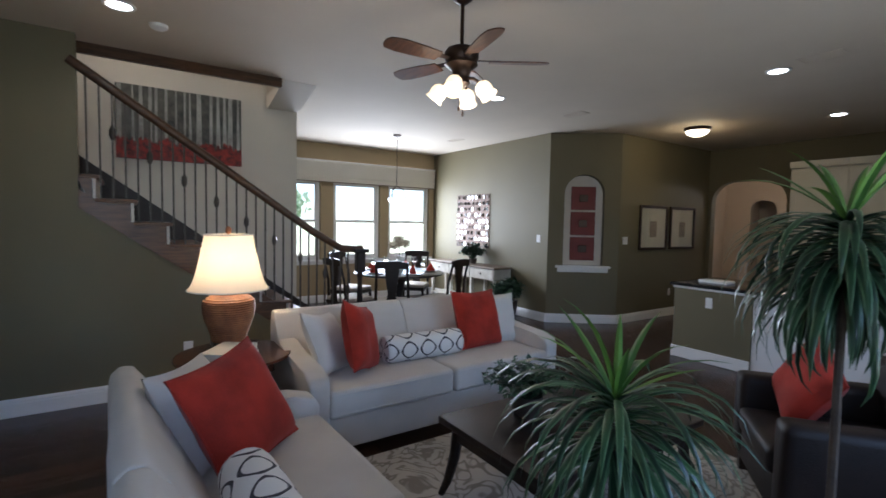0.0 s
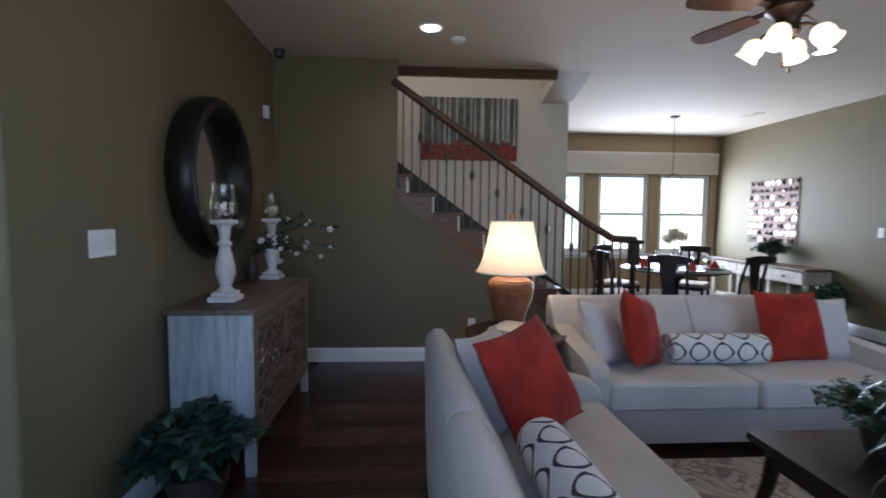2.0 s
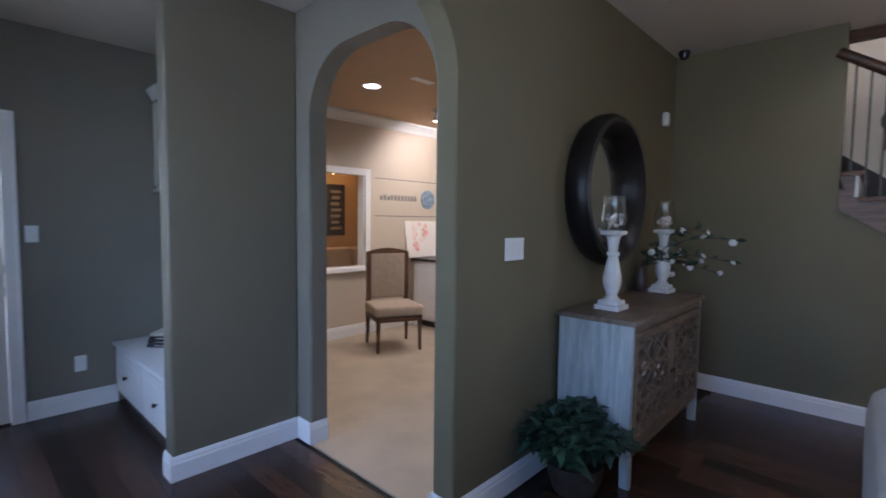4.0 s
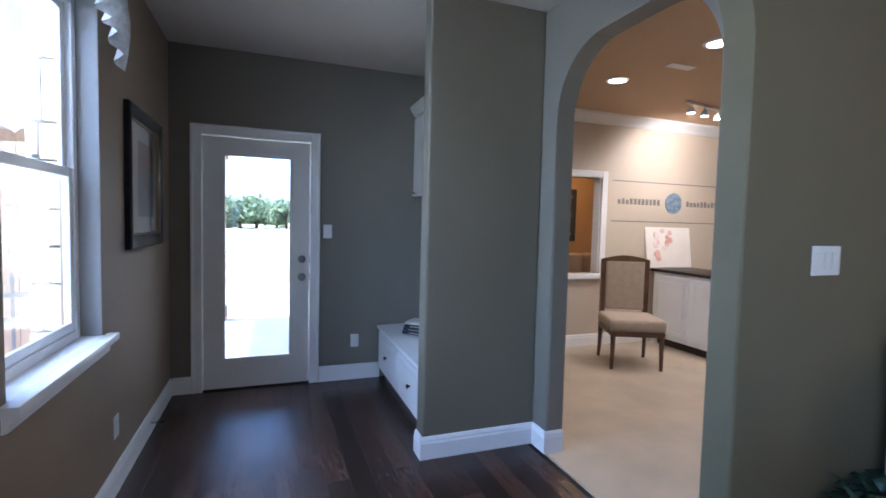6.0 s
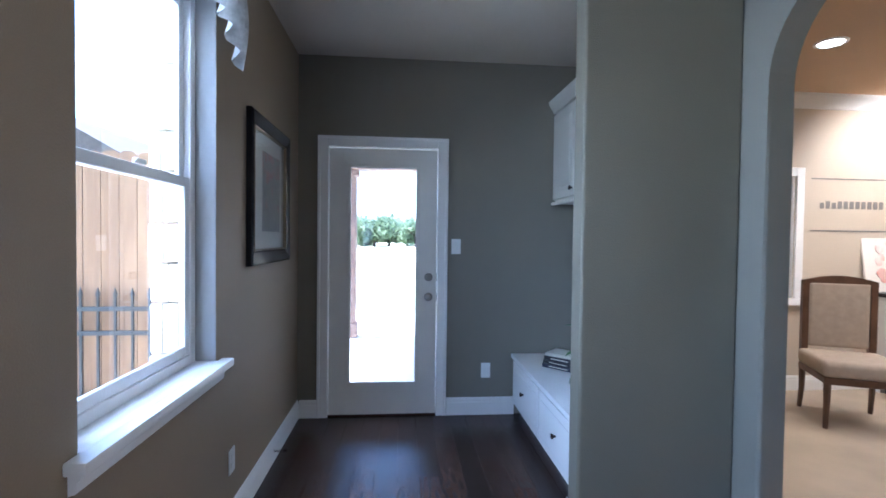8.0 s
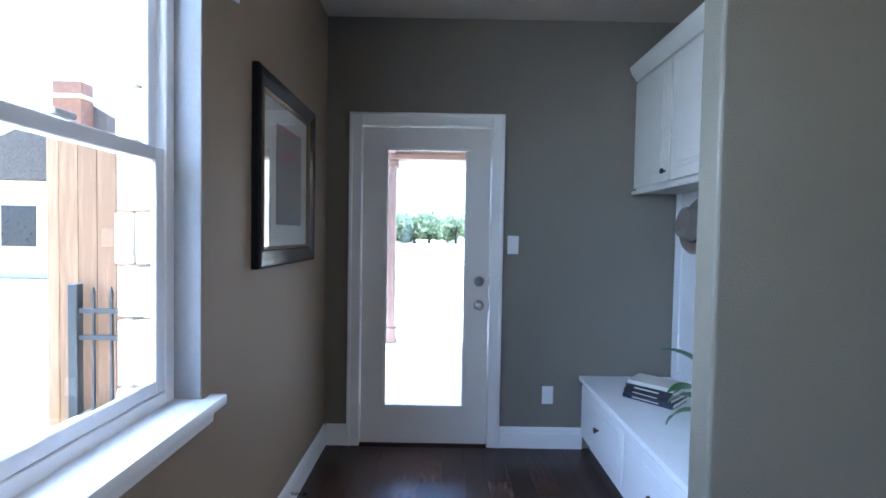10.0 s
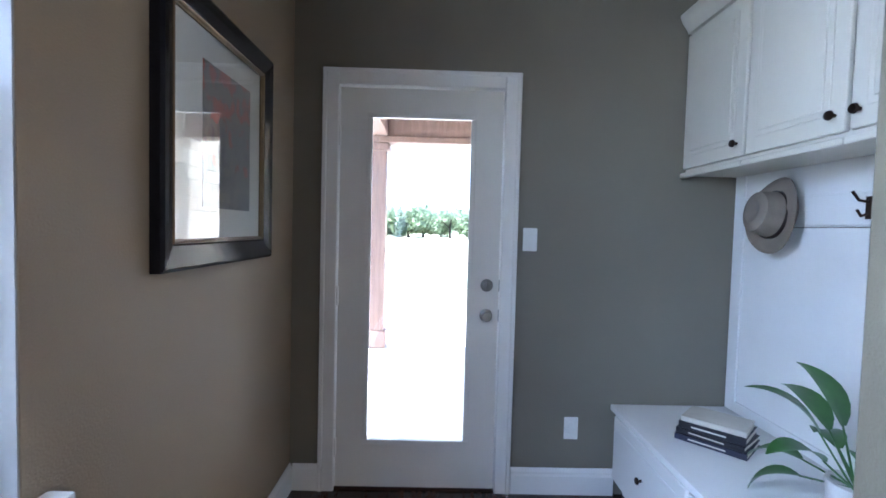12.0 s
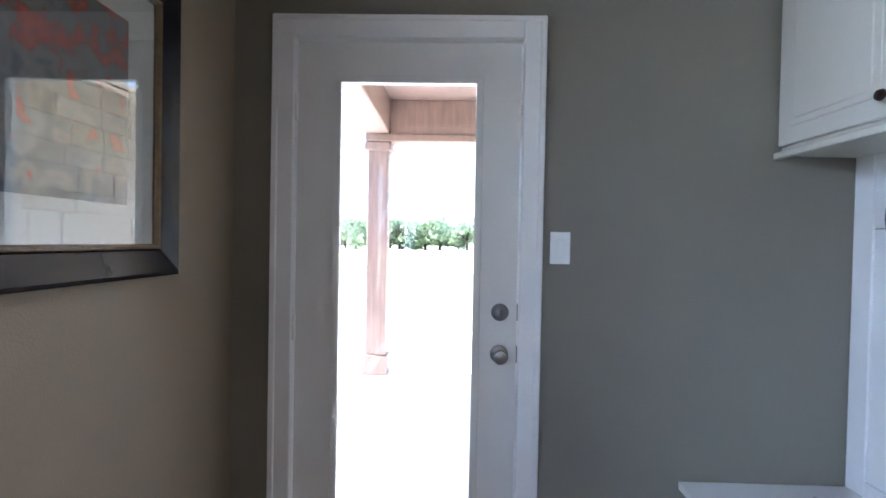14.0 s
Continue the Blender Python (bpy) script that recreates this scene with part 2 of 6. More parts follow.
setting("wall_west_living", bm, WALL, "olive wall with an unseen wide opening added for daylight", "wall")
# door wall
bm = boxes((XL, -0.015, 0, 0.15, 0, H), (0.828, 2.02, 0, 0.15, 0, H), (-0.015, 0.828, 0, 0.15, 2.055, H))
setting("wall_north", bm, MUD, "grey-taupe wall with a back door", "wall")
# recess behind the bench, stub wall
setting("wall_nook", boxes((2.02, 2.22, -1.42, 2.4, 0, H)), MUD, "grey-taupe wall behind the bench", "wall")
setting("wall_stub", boxes((1.35, 2.1, -1.54, -1.42, 0, H), bevel=0.018, seg=4), STUB, "short grey-taupe partition beside the bench", "wall")
# Olive wall in the lighter grey paint, which imitates window light on it.
bm = bmesh.new()
prism(bm, [(-1.42, 0), (-1.42, H), (YM + 0.12, H), (YM + 0.12, 0), *arch_line(-2.775, -1.69, 2.42, 0.38, n=12)], "x", 2.1, 2.22)
rim = [e for e in bm.edges if all(abs(v.co.x - 2.1) < 1e-4 and -2.776 < v.co.y < -1.689 and v.co.z < 2.421 for v in e.verts) and abs(e.verts[0].co.z - e.verts[1].co.z) + abs(e.verts[0].co.y - e.verts[1].co.y) > 1e-5]
bmesh.ops.bevel(bm, geom=rim, offset=0.018, segments=4, affect="EDGES", profile=0.5)
setting("wall_arch", bm, MUD, "wall with a rounded doorway, taupe for the window light on it", "wall")
bm = bmesh.new()
shoulder = arch_line(XL, 2.1, 2.46, 0.40, n=12)[1:]
prism(bm, [(XL, HL), *shoulder, (XS, 0), (XS, HL)], "y", YM, YM + 0.12)
rim = [e for e in bm.edges if all(abs(v.co.y - YM) < 1e-4 and v.co.x < 2.101 and v.co.z < 2.461 for v in e.verts)]
bmesh.ops.bevel(bm, geom=rim, offset=0.016, segments=4, affect="EDGES", profile=0.5)
setting("wall_mirror", bm, WALL, "olive wall behind the sideboard, open through a wide rounded archway", "wall")
# stair wall, cut along the stairs
bm = bmesh.new()
prism(bm, [(YM, 0), (YM, HL), (-4.045, HL), (-4.045, 1.56), (-6.18, 0.02), (-6.18, 0)], "x", XS, XS + 0.10)
setting("wall_stair", bm, WALL, "olive wall running down under the stairs", "wall")
setting("wall_painting", boxes((XP, XP + 0.12, YM + 0.12, -5.985, 0, 4.6)), CREAM, "cream wall along the staircase", "wall")
setting("wall_stair_back", boxes((XS, XP, YM + 0.12, YM + 0.24, 0, 4.6)), CREAM, "cream wall at the head of the stairs", "wall")
setting("wall_stairwell", boxes((5.11, 5.21, YM + 0.12, -5.65, HL + 0.12, 4.6), (5.11, XP, -5.75, -5.65, HL + 0.12, 4.6)), CREAM, "cream upper stairwell wall", "wall")
# dining room
DW0, DW1 = 0.775, 2.222
bm = boxes((XW, XW + 0.15, YD - 0.14, -4.9, DW1, HL), (XW, XW + 0.15, YD - 0.14, -4.9, 0, DW0), (XW, XW + 0.15, YD - 0.14, -9.546, DW0, DW1),
           (XW, XW + 0.15, -8.596, -8.419, DW0, DW1), (XW, XW + 0.15, -7.474, -7.236, DW0, DW1), (XW, XW + 0.15, -6.38, -4.9, DW0, DW1))
setting("wall_dining_window", bm, DTAN, "tan wall with a row of three windows", "wall")
setting("wall_dining_side", boxes((5.436, XW, YD - 0.12, YD, 0, HL)), WALL, "olive dining room wall", "wall")
setting("wall_dining_north", boxes((XP + 0.12, XW, -4.9, -4.78, 0, HL)), WALL, "olive dining room wall", "wall")
setting("wall_picture", boxes((4.80, 4.92, YB, -10.507, 0, HL)), WALL, "olive wall with two framed prints", "wall")
bm = bmesh.new()
prism(bm, [(XL, 0), (XL, HL), (4.80, HL), (4.80, 0), *arch_line(4.74, 3.58, 2.30, 0.36)], "y", YB - 0.14, YB)
setting("wall_south", bm, WALL, "olive kitchen wall with an arched doorway", "wall")

# ceilings
bm = boxes((XL - 0.16, 5.21, YB - 0.14, YM + 0.12, HL, HL + 0.12), (5.21, XW + 0.15, YB - 0.14, -5.65, HL, HL + 0.12), (XP + 0.12, XW + 0.15, -5.65, -4.78, HL, HL + 0.12))
setting("ceiling", bm, CEIL, "pale textured flat ceiling", "ceiling")
setting("ceiling_mudroom", boxes((XL, 8.1, YM + 0.12, 0.55, H, H + 0.12)), CEIL, "pale textured mudroom ceiling", "ceiling")
setting("ceiling_stairwell", boxes((XS - 0.12, XP + 0.12, -5.7, YM + 0.24, 4.6, 4.7)), CEIL, "pale ceiling above the stairwell", "ceiling")

# ---------------------------------------------------------------- trim, door, windows
def baseboard(name, x0, y0, x1, y1, nx, ny, h=0.135):
    """A moulded white board along a wall; (nx, ny) points into the room."""
    bm = bmesh.new()
    prof = [(0, 0), (0.016, 0), (0.016, h - 0.04), (0.012, h - 0.03), (0.012, h - 0.018), (0.005, h), (0, h)]
    a = [bm.verts.new((x0 + nx * d, y0 + ny * d, z)) for d, z in prof]
    b = [bm.verts.new((x1 + nx * d, y1 + ny * d, z)) for d, z in prof]
    n = len(prof)
    for i in range(n):
        bm.faces.new((a[i], b[i], b[(i + 1) % n], a[(i + 1) % n]))
    bm.faces.new(a)
    bm.faces.new(b[::-1])
    return setting("baseboard", bm, WHITE, "white moulded baseboard along the wall", "baseboard")


q = math.sqrt(0.5)
for row in ((XL, -4.6, XL, 0, 1, 0), (XL + 0.016, 0, -0.085, 0, 0, -1), (0.90, 0, 1.43, 0, 0, -1), (1.3342, -1.54, 2.0838, -1.54, 0, -1), (1.35, -1.54, 1.35, -1.42, -1, 0),
            (2.1, -1.54, 2.1, -1.69, -1, 0), (2.084, -1.69, 2.22, -1.69, 0, -1), (2.1, -2.775, 2.1, YM - 0.016, -1, 0), (2.084, -2.775, 2.22, -2.775, 0, 1), (2.1, YM, XS - 0.016, YM, 0, -1),
            (XS, YM, XS, -5.95, -1, 0), (5.436, YD, XW, YD, 0, 1), (4.80, -10.507, 4.80, YB, -1, 0), (5.436, YD, 4.80, -10.507, -0.803, 0.596), (XW, YD, XW, -4.9, -1, 0),
            (2.22, 0.43, 8.0, 0.43, 0, -1), (XL, YB, 3.55, YB, 0, 1)):
    baseboard("baseboard", *row)


def casing(bm, x0, x1, z1, y, w=0.075, d=0.02):
    """Door casing of three boards with a back band, on a wall whose face is at y."""
    for x, s in ((x0, -1), (x1, 1)):
        box(bm, x, x + s * w, y - d, y, 0, z1 + w, 0.004)
        box(bm, x + s * (w - 0.018), x + s * (w + 0.004), y - d - 0.008, y, 0, z1 + w + 0.004, 0.004)
    box(bm, x0, x1, y - d, y, z1, z1 + w, 0.004)
    box(bm, x0 - w, x1 + w, y - d - 0.007, y, z1 + w - 0.016, z1 + w + 0.004, 0.004)


# the back door: one tall pane in a white slab
door = thing("door_1", "white back door with one tall glass pane, closed", "door", pose(0, 0, 0), kind="structure")
bm = boxes((0, 0.813, 0.012, 0.056, 0.012, 0.255), (0, 0.813, 0.012, 0.056, 1.90, 2.04), (0, 0.155, 0.012, 0.056, 0.255, 1.90), (0.658, 0.813, 0.012, 0.056, 0.255, 1.90))
part("slab", bm, DOORP, door)
bm = bmesh.new()
for r in ((0.135, 0.678, 0.002, 0.0125, 0.235, 0.262), (0.135, 0.678, 0.002, 0.0125, 1.893, 1.92), (0.135, 0.162, 0.002, 0.0125, 0.262, 1.893), (0.651, 0.678, 0.002, 0.0125, 0.262, 1.893)):
    box(bm, *r, bevel=0.004, seg=2)
part("glazing_bead", bm, DOORP, door)
pane = part("pane", boxes((0.155, 0.658, 0.03, 0.036, 0.255, 1.90)), GLASS, door, "clear glass")
pane.visible_shadow = False
bm = bmesh.new()
casing(bm, -0.004, 0.817, 2.046, 0.0)
part("casing", bm, WHITE, door)
bm = boxes((-0.015, -0.004, -0.001, 0.15, 0, 2.055), (0.817, 0.828, -0.001, 0.15, 0, 2.055), (-0.004, 0.817, -0.001, 0.15, 2.046, 2.055))
part("jamb", bm, WHITE, door)
part("threshold", boxes((-0.004, 0.817, 0.0, 0.15, -0.01, 0.012), bevel=0.004), BRONZE, door)


def round_knob(bm, x, z, rose, knob):
    prof = [(rose, 0.0), (rose, 0.006), (rose * 0.8, 0.010)]
    prof += [(0.012, 0.012), (0.012, 0.03), (knob * 0.8, 0.036), (knob, 0.05), (knob * 0.85, 0.062), (0.004, 0.067)] if knob else [(0.018, 0.012), (0.017, 0.018), (0.003, 0.02)]
    n = 20
    rings = [[bm.verts.new((x + r * math.cos(2 * math.pi * i / n), 0.012 - d, z + r * math.sin(2 * math.pi * i / n))) for i in range(n)] for r, d in prof]
    for a, b in zip(rings, rings[1:]):
        for i in range(n):
            bm.faces.new((a[i], a[(i + 1) % n], b[(i + 1) % n], b[i]))
    bm.faces.new(rings[0])
    bm.faces.new(rings[-1])


bm = bmesh.new()
round_knob(bm, 0.752, 0.915, 0.033, 0.027)
part("door_handle", bm, STEEL, door, "round satin nickel knob")
bm = bmesh.new()
round_knob(bm, 0.752, 1.068, 0.032, 0)
box(bm, 0.748, 0.756, -0.022, -0.008, 1.053, 1.083, 0.002)
part("deadbolt", bm, STEEL, door, "round satin nickel deadbolt")
for z in (0.22, 1.0, 1.80):
    part("hinge", boxes((-0.010, 0.004, -0.010, 0.012, z - 0.05, z + 0.05), bevel=0.003), WHITE, door)
for z in (0.915, 1.068):
    part("latch_plate", boxes((0.8135, 0.8165, 0.004, 0.03, z - 0.03, z + 0.03)), STEEL, door)


def plate(name, m, label, kind_of, toggles=1):
    """A wall plate facing local -y."""
    t = thing(name, label, kind_of, m)
    w = 0.036 + 0.024 * (toggles - 1)
    part("cover", boxes((-w, w, -0.006, 0, -0.058, 0.058), bevel=0.003), PLASTIC, t)
    for k in range(toggles):
        x = (k - (toggles - 1) / 2) * 0.046
        if "outlet" in name:
            for z in (-0.02, 0.02):
                part("socket", boxes((x - 0.014, x + 0.014, -0.009, -0.006, z - 0.013, z + 0.013), bevel=0.003), PLASTIC, t)
        else:
            part("rocker", boxes((x - 0.015, x + 0.015, -0.010, -0.006, -0.032, 0.032), bevel=0.003), PLASTIC, t)
    return t


plate("light_switch", pose(0.962, 0, 1.306), "white single rocker switch beside the back door", "switch")
plate("power_outlet", pose(1.205, 0, 0.345), "white power outlet low beside the back door", "outlet")
plate("light_switch", pose(2.555, YM, 1.291), "white triple rocker switch by the rounded doorway", "switch", 3)
plate("power_outlet", pose(XL, -1.36, 0.33, 0, 0, 90), "white power outlet low under the picture", "outlet")
plate("power_outlet", pose(XS, -4.775, 0.365, 0, 0, -90), "white power outlet on the stair wall", "outlet")
plate("light_switch", pose(5.63, YD, 1.274, 0, 0, 180), "white single switch on the dining wall", "switch")
plate("light_switch", pose(4.80, -10.655, 1.272, 0, 0, -90), "white double switch beside the niche", "switch", 2)
plate("power_outlet", pose(4.80, -11.92, 0.40, 0, 0, -90), "white power outlet under the prints", "outlet")
t = thing("motion_sensor", "white alarm sensor high in the corner", "sensor", pose(4.71, YM, 2.30))
part("housing", boxes((-0.03, 0.03, -0.045, 0, -0.055, 0.055), bevel=0.01, seg=2), PLASTIC, t)
part("lens", boxes((-0.02, 0.02, -0.049, -0.045, -0.035, 0.005)), PLASTIC, t)


def sash_window(name, m, w, h, label, sill=True, recess=0.07, d=0.05):
    """Double-hung window in an opening w x h; local x along the wall, -y into the room, z=0 at the opening's foot, y=0 the inner wall face."""
    t = thing(name, label, "window", m, kind="structure")
    y0, y1, f = recess, recess + d, 0.045
    bm = boxes((0, f, y0, y1, 0, h), (w - f, w, y0, y1, 0, h), (f, w - f, y0, y1, 0, f), (f, w - f, y0, y1, h - f, h), bevel=0.004)
    part("window_frame", bm, WHITE, t)
    mid = h * 0.49
    for nm, a, b, yy in (("lower_sash", f, mid + 0.02, y0 + 0.004), ("upper_sash", mid - 0.02, h - f, y0 + 0.027)):
        s = 0.04
        bm = boxes((f, f + s, yy, yy + 0.02, a, b), (w - f - s, w - f, yy, yy + 0.02, a, b), (f + s, w - f - s, yy, yy + 0.02, a, a + s), (f + s, w - f - s, yy, yy + 0.02, b - s, b), bevel=0.003)
        sash = part(nm, bm, WHITE, t)
        g = part("pane", boxes((f + s, w - f - s, yy + 0.008, yy + 0.012, a + s, b - s)), GLASS, sash, "clear glass")
        g.visible_shadow = False
    part("lock", boxes((w / 2 - 0.03, w / 2 + 0.03, y0 - 0.012, y0 + 0.004, mid + 0.02, mid + 0.035), bevel=0.003), WHITE, t)
    if sill:
        bm = bmesh.new()
        box(bm, -0.055, w + 0.055, -0.055, -0.001, -0.03, 0.004, 0.008, 2)
        box(bm, 0.001, w - 0.001, -0.012, recess + 0.01, -0.02, 0.004)
        part("window_sill", bm, WHITE, t)
        bm = bmesh.new()
        prism(bm, [(-0.001, -0.03), (-0.035, -0.03), (-0.03, -0.045), (-0.02, -0.055), (-0.018, -0.08), (-0.001, -0.085)], "x", -0.035, w + 0.035)
        part("apron", bm, WHITE, t)
    return t


sash_window("window_1", pose(XL, WY0, WZ0, 0, 0, 90), WY1 - WY0, WZ1 - WZ0, "white double-hung window with a deep white sill", recess=0.085)
# Lining added over the tan reveal; its grey imitates blue sky light.
setting("window_jamb", boxes((XL - 0.084, XL - 0.002, WY1 - 0.005, WY1 - 0.001, WZ0 + 0.005, WZ1 - 0.002), (XL - 0.084, XL - 0.002, WY0 + 0.001, WY0 + 0.005, WZ0 + 0.005, WZ1 - 0.002)), mat("sky_lit_jamb_paint", (0.30, 0.295, 0.285), 0.6, vary=0.05, scale=2, bump=0.2), "thin lining of the window opening, greyed for blue sky light", "trim")
for k, (y, w) in enumerate(((-6.38, 0.856), (-7.474, 0.945), (-8.596, 0.95))):
    sash_window("window_%d" % (k + 2), pose(XW, y, DW0, 0, 0, -90), w, DW1 - DW0, "white double-hung dining room window, bright outside")

# ---------------------------------------------------------------- staircase
stairs = thing("staircase", "stained wood staircase with black iron balusters", "stairs", pose(0, 0, 0), kind="structure")
RISE, RUN, Y0 = 0.1815, 0.246, -4.178
for k in range(-5, 10):
    y, z = Y0 - RUN * k, RISE * (10 - k)
    back = min(y + RUN + 0.03, -4.047) if k >= 0 else y + RUN + 0.03
    part("tread", boxes((XS - 0.06 if k >= 0 else XS + 0.101, XP - 0.021, y, back, z - 0.03, z), bevel=0.008, seg=2), STAIRW, stairs)
    part("riser", boxes((XS - 0.03 if k >= 0 else XS + 0.101, XP - 0.021, y + 0.026, y + 0.046, z - RISE, z - 0.03)), RISERP, stairs, "pale painted riser")
    if k < 0:
        continue
    # spandrel block under each tread end
    bm = bmesh.new()
    top = z - 0.03
    prism(bm, [(y + 0.047, top), (back, top), (back, max(0.02, top - 0.02)), (y + 0.047, max(0.0, top - RISE - 0.05))], "x", XS - 0.022, XS + 0.09)
    part("stringer_block", bm, STAIRW, stairs)
bm = bmesh.new()
prism(bm, [(Y0 + 0.8, RISE * 10 + 0.8 * RISE / RUN + 0.10), (Y0 - 2.21, RISE + 0.10), (Y0 - 2.21, 0.0), (Y0 + 0.8, RISE * 10 + 0.8 * RISE / RUN - 0.2)], "x", XP - 0.02, XP - 0.002)
part("skirt_board", bm, DARK, stairs, "dark skirt board along the stair wall")
bm = bmesh.new()
prism(bm, [(-4.045, 1.555), (-4.045, 1.70), (-6.39, 0.13), (-6.39, 0.0), (-6.2, 0.0)], "x", XS - 0.026, XS + 0.05)
part("stringer", bm, STAIRW, stairs)


def rail_z(y):
    return 2.655 + (y + 4.03) * 0.69


bm = bmesh.new()
path = [(XS + 0.0, y, rail_z(y)) for y in (-4.0, -4.6, -5.2, -5.88)] + [(XS, -6.05, rail_z(-6.02)), (XS, -6.16, 1.215), (XS, -6.29, 1.205), (XS, -6.40, 1.205)]
tube(bm, path, 0.037, 10)
part("handrail", bm, RAILW, stairs, "stained wood handrail")
for k in range(27):
    y = -4.10 - 0.0825 * k
    step = math.ceil((Y0 - y) / RUN)
    z0, z1 = RISE * (10 - step), (rail_z(y) if y > -6.05 else 1.22) - 0.02
    bm = boxes((XS - 0.0085, XS + 0.0055, y - 0.007, y + 0.007, z0, z1))
    if k % 3 == 2:
        c = rail_z(y) - 0.34
        lathe(bm, [(0.008, c - 0.055), (0.021, c - 0.025), (0.023, c), (0.021, c + 0.025), (0.008, c + 0.055)], XS - 0.002, y, 8)
    part("baluster", bm, BALUS, stairs)
bm = boxes((XS - 0.05, XS + 0.05, -6.43, -6.33, 0.0, 0.36), (XS - 0.045, XS + 0.045, -6.425, -6.335, 0.96, 1.165), bevel=0.006)
lathe(bm, [(0.045, 0.36), (0.03, 0.38), (0.036, 0.40), (0.03, 0.44), (0.034, 0.62), (0.024, 0.88), (0.034, 0.92), (0.03, 0.96)], XS, -6.38, 14)
box(bm, XS - 0.06, XS + 0.06, -6.46, -6.30, 1.165, 1.205, 0.01, 2)
part("newel_post", bm, DARK, stairs, "dark turned newel post")
# dark wood edge of the stairwell opening, and the drywall drop at its end
setting("stairwell_beam", boxes((5.195, 5.25, -5.63, YM + 0.12, HL - 0.085, HL + 0.12), bevel=0.006), RAILW, "dark wood trim on the edge of the stairwell", "trim")
bm = bmesh.new()
prism(bm, [(5.22, HL - 0.004), (XP + 0.122, HL - 0.004), (XP + 0.122, HL - 0.15), (XP - 0.11, HL - 0.15)], "y", -5.988, -5.65)
setting("stairwell_drop", bm, CREAM, "cream drywall drop at the end of the stairwell", "trim")

# Unseen fill light, added to keep the upper stairwell from going black.
lamp("stairwell_fill", "POINT", pose(5.5, -4.3, 4.2), 8, (1, 0.9, 0.76), 0.15)

# niche wall: a diagonal slab with an arched recess
NA, NB = Vector((5.436, YD)), Vector((4.80, -10.507))
L = (NB - NA).length
ang = math.degrees(math.atan2(NB.y - NA.y, NB.x - NA.x))
NM = pose(NA.x, NA.y, 0, 0, 0, ang)
bm = bmesh.new()
prism(bm, [(0, 0), (0, HL), (L, HL), (L, 0)], "y", 0.10, 0.16)
a, b = L / 2 - 0.30, L / 2 + 0.30
prism(bm, [(0, 0), (0, HL), (L, HL), (L, 0), (b, 0), *[(u, v) for u, v in arch_line(b, a, 2.255, 0.295, base=0.875)], (a, 0)], "y", 0.0, 0.099)
box(bm, a, b, 0.0, 0.099, 0, 0.875)
bm.transform(NM)
setting("wall_niche", bm, WALL, "olive wall with an arched niche", "wall")
nb = bmesh.new()
prism(nb, arch_line(a + 0.002, b - 0.002, 2.253, 0.293, base=0.885), "y", 0.092, 0.0985)
nb.transform(NM)
setting("niche_back", nb, CREAM, "pale back of the arched niche", "niche")
t = thing("niche_ledge", "white moulded ledge under the arched niche", "ledge", NM, kind="structure")
part("ledge", boxes((a - 0.11, b + 0.11, -0.06, 0.09, 0.845, 0.88), bevel=0.008, seg=2), WHITE, t)
part("moulding", boxes((a - 0.08, b + 0.08, -0.03, -0.001, 0.78, 0.845), bevel=0.01, seg=2), WHITE, t)
RED = mat("brick_red_mat_board", (0.15, 0.025, 0.020), 0.6, vary=0.15, scale=5)
for k in range(3):
    t = thing("framed_tile", "square brick-red panel with a small dark centre", "wall art", NM @ pose(L / 2, 0.085, 1.135 + 0.385 * k), group="red panels in the niche")
    part("panel", boxes((-0.185, 0.185, -0.018, 0, -0.177, 0.177), bevel=0.005), RED, t)
    part("centre", boxes((-0.065, 0.065, -0.03, -0.018, -0.055, 0.055), bevel=0.006), BRONZE, t)

# ---------------------------------------------------------------- outdoors
def leaf_cards(bm, rng, centre, radius, count, size, squash=0.8):
    """Loose small leaf clumps through a lumpy crown."""
    for _ in range(count):
        d = Vector((rng.gauss(0, 1), rng.gauss(0, 1), rng.gauss(0, 1))).normalized()
        p = Vector(centre) + Vector((d.x, d.y, d.z * squash)) * radius * rng.uniform(0.45, 1.08)
        s = size * rng.uniform(0.6, 1.4)
        u = Vector((rng.gauss(0, 1), rng.gauss(0, 1), rng.gauss(0, 1))).normalized()
        w = u.cross(d).normalized() if abs(u.dot(d)) < 0.98 else Vector((1, 0, 0))
        v = [bm.verts.new(p + s * (a * u + b * w)) for a, b in ((-1, 0), (-0.2, 0.45), (1, 0), (-0.2, -0.45))]
        bm.faces.new(v)


setting("ground", boxes((-400, 400, -400, 400, -0.5, -0.25)), GRASS, "dry pale lawn running to the horizon", "ground")
setting("patio", boxes((-2.2, 2.0, 0.152, 5.4, -0.25, -0.03), bevel=0.01), CONCRETE, "pale concrete patio slab behind the house", "patio")
setting("side_path", boxes((-2.6, -0.392, -9, 0.15, -0.25, -0.06)), CONCRETE, "pale gravel strip beside the house", "pavement")
# covered patio: post, beams, boarded ceiling
PWOOD = mat("stained_patio_wood", (0.28, 0.19, 0.155), 0.6, scale=4, grain=40, bump=0.3, color2=(0.20, 0.135, 0.11), stretch=(7, 7, 0.8))
t = thing("patio_cover", "brown timber patio cover on a square post", "patio cover", pose(-0.19, 3.05, -0.03))
part("post", boxes((-0.10, 0.10, -0.10, 0.10, 0.0, 2.33), bevel=0.01), PWOOD, t)
part("post_foot", boxes((-0.125, 0.125, -0.125, 0.125, 0.0, 0.20), bevel=0.012), PWOOD, t)
part("post_cap", boxes((-0.135, 0.135, -0.135, 0.135, 2.24, 2.33), bevel=0.015), PWOOD, t)
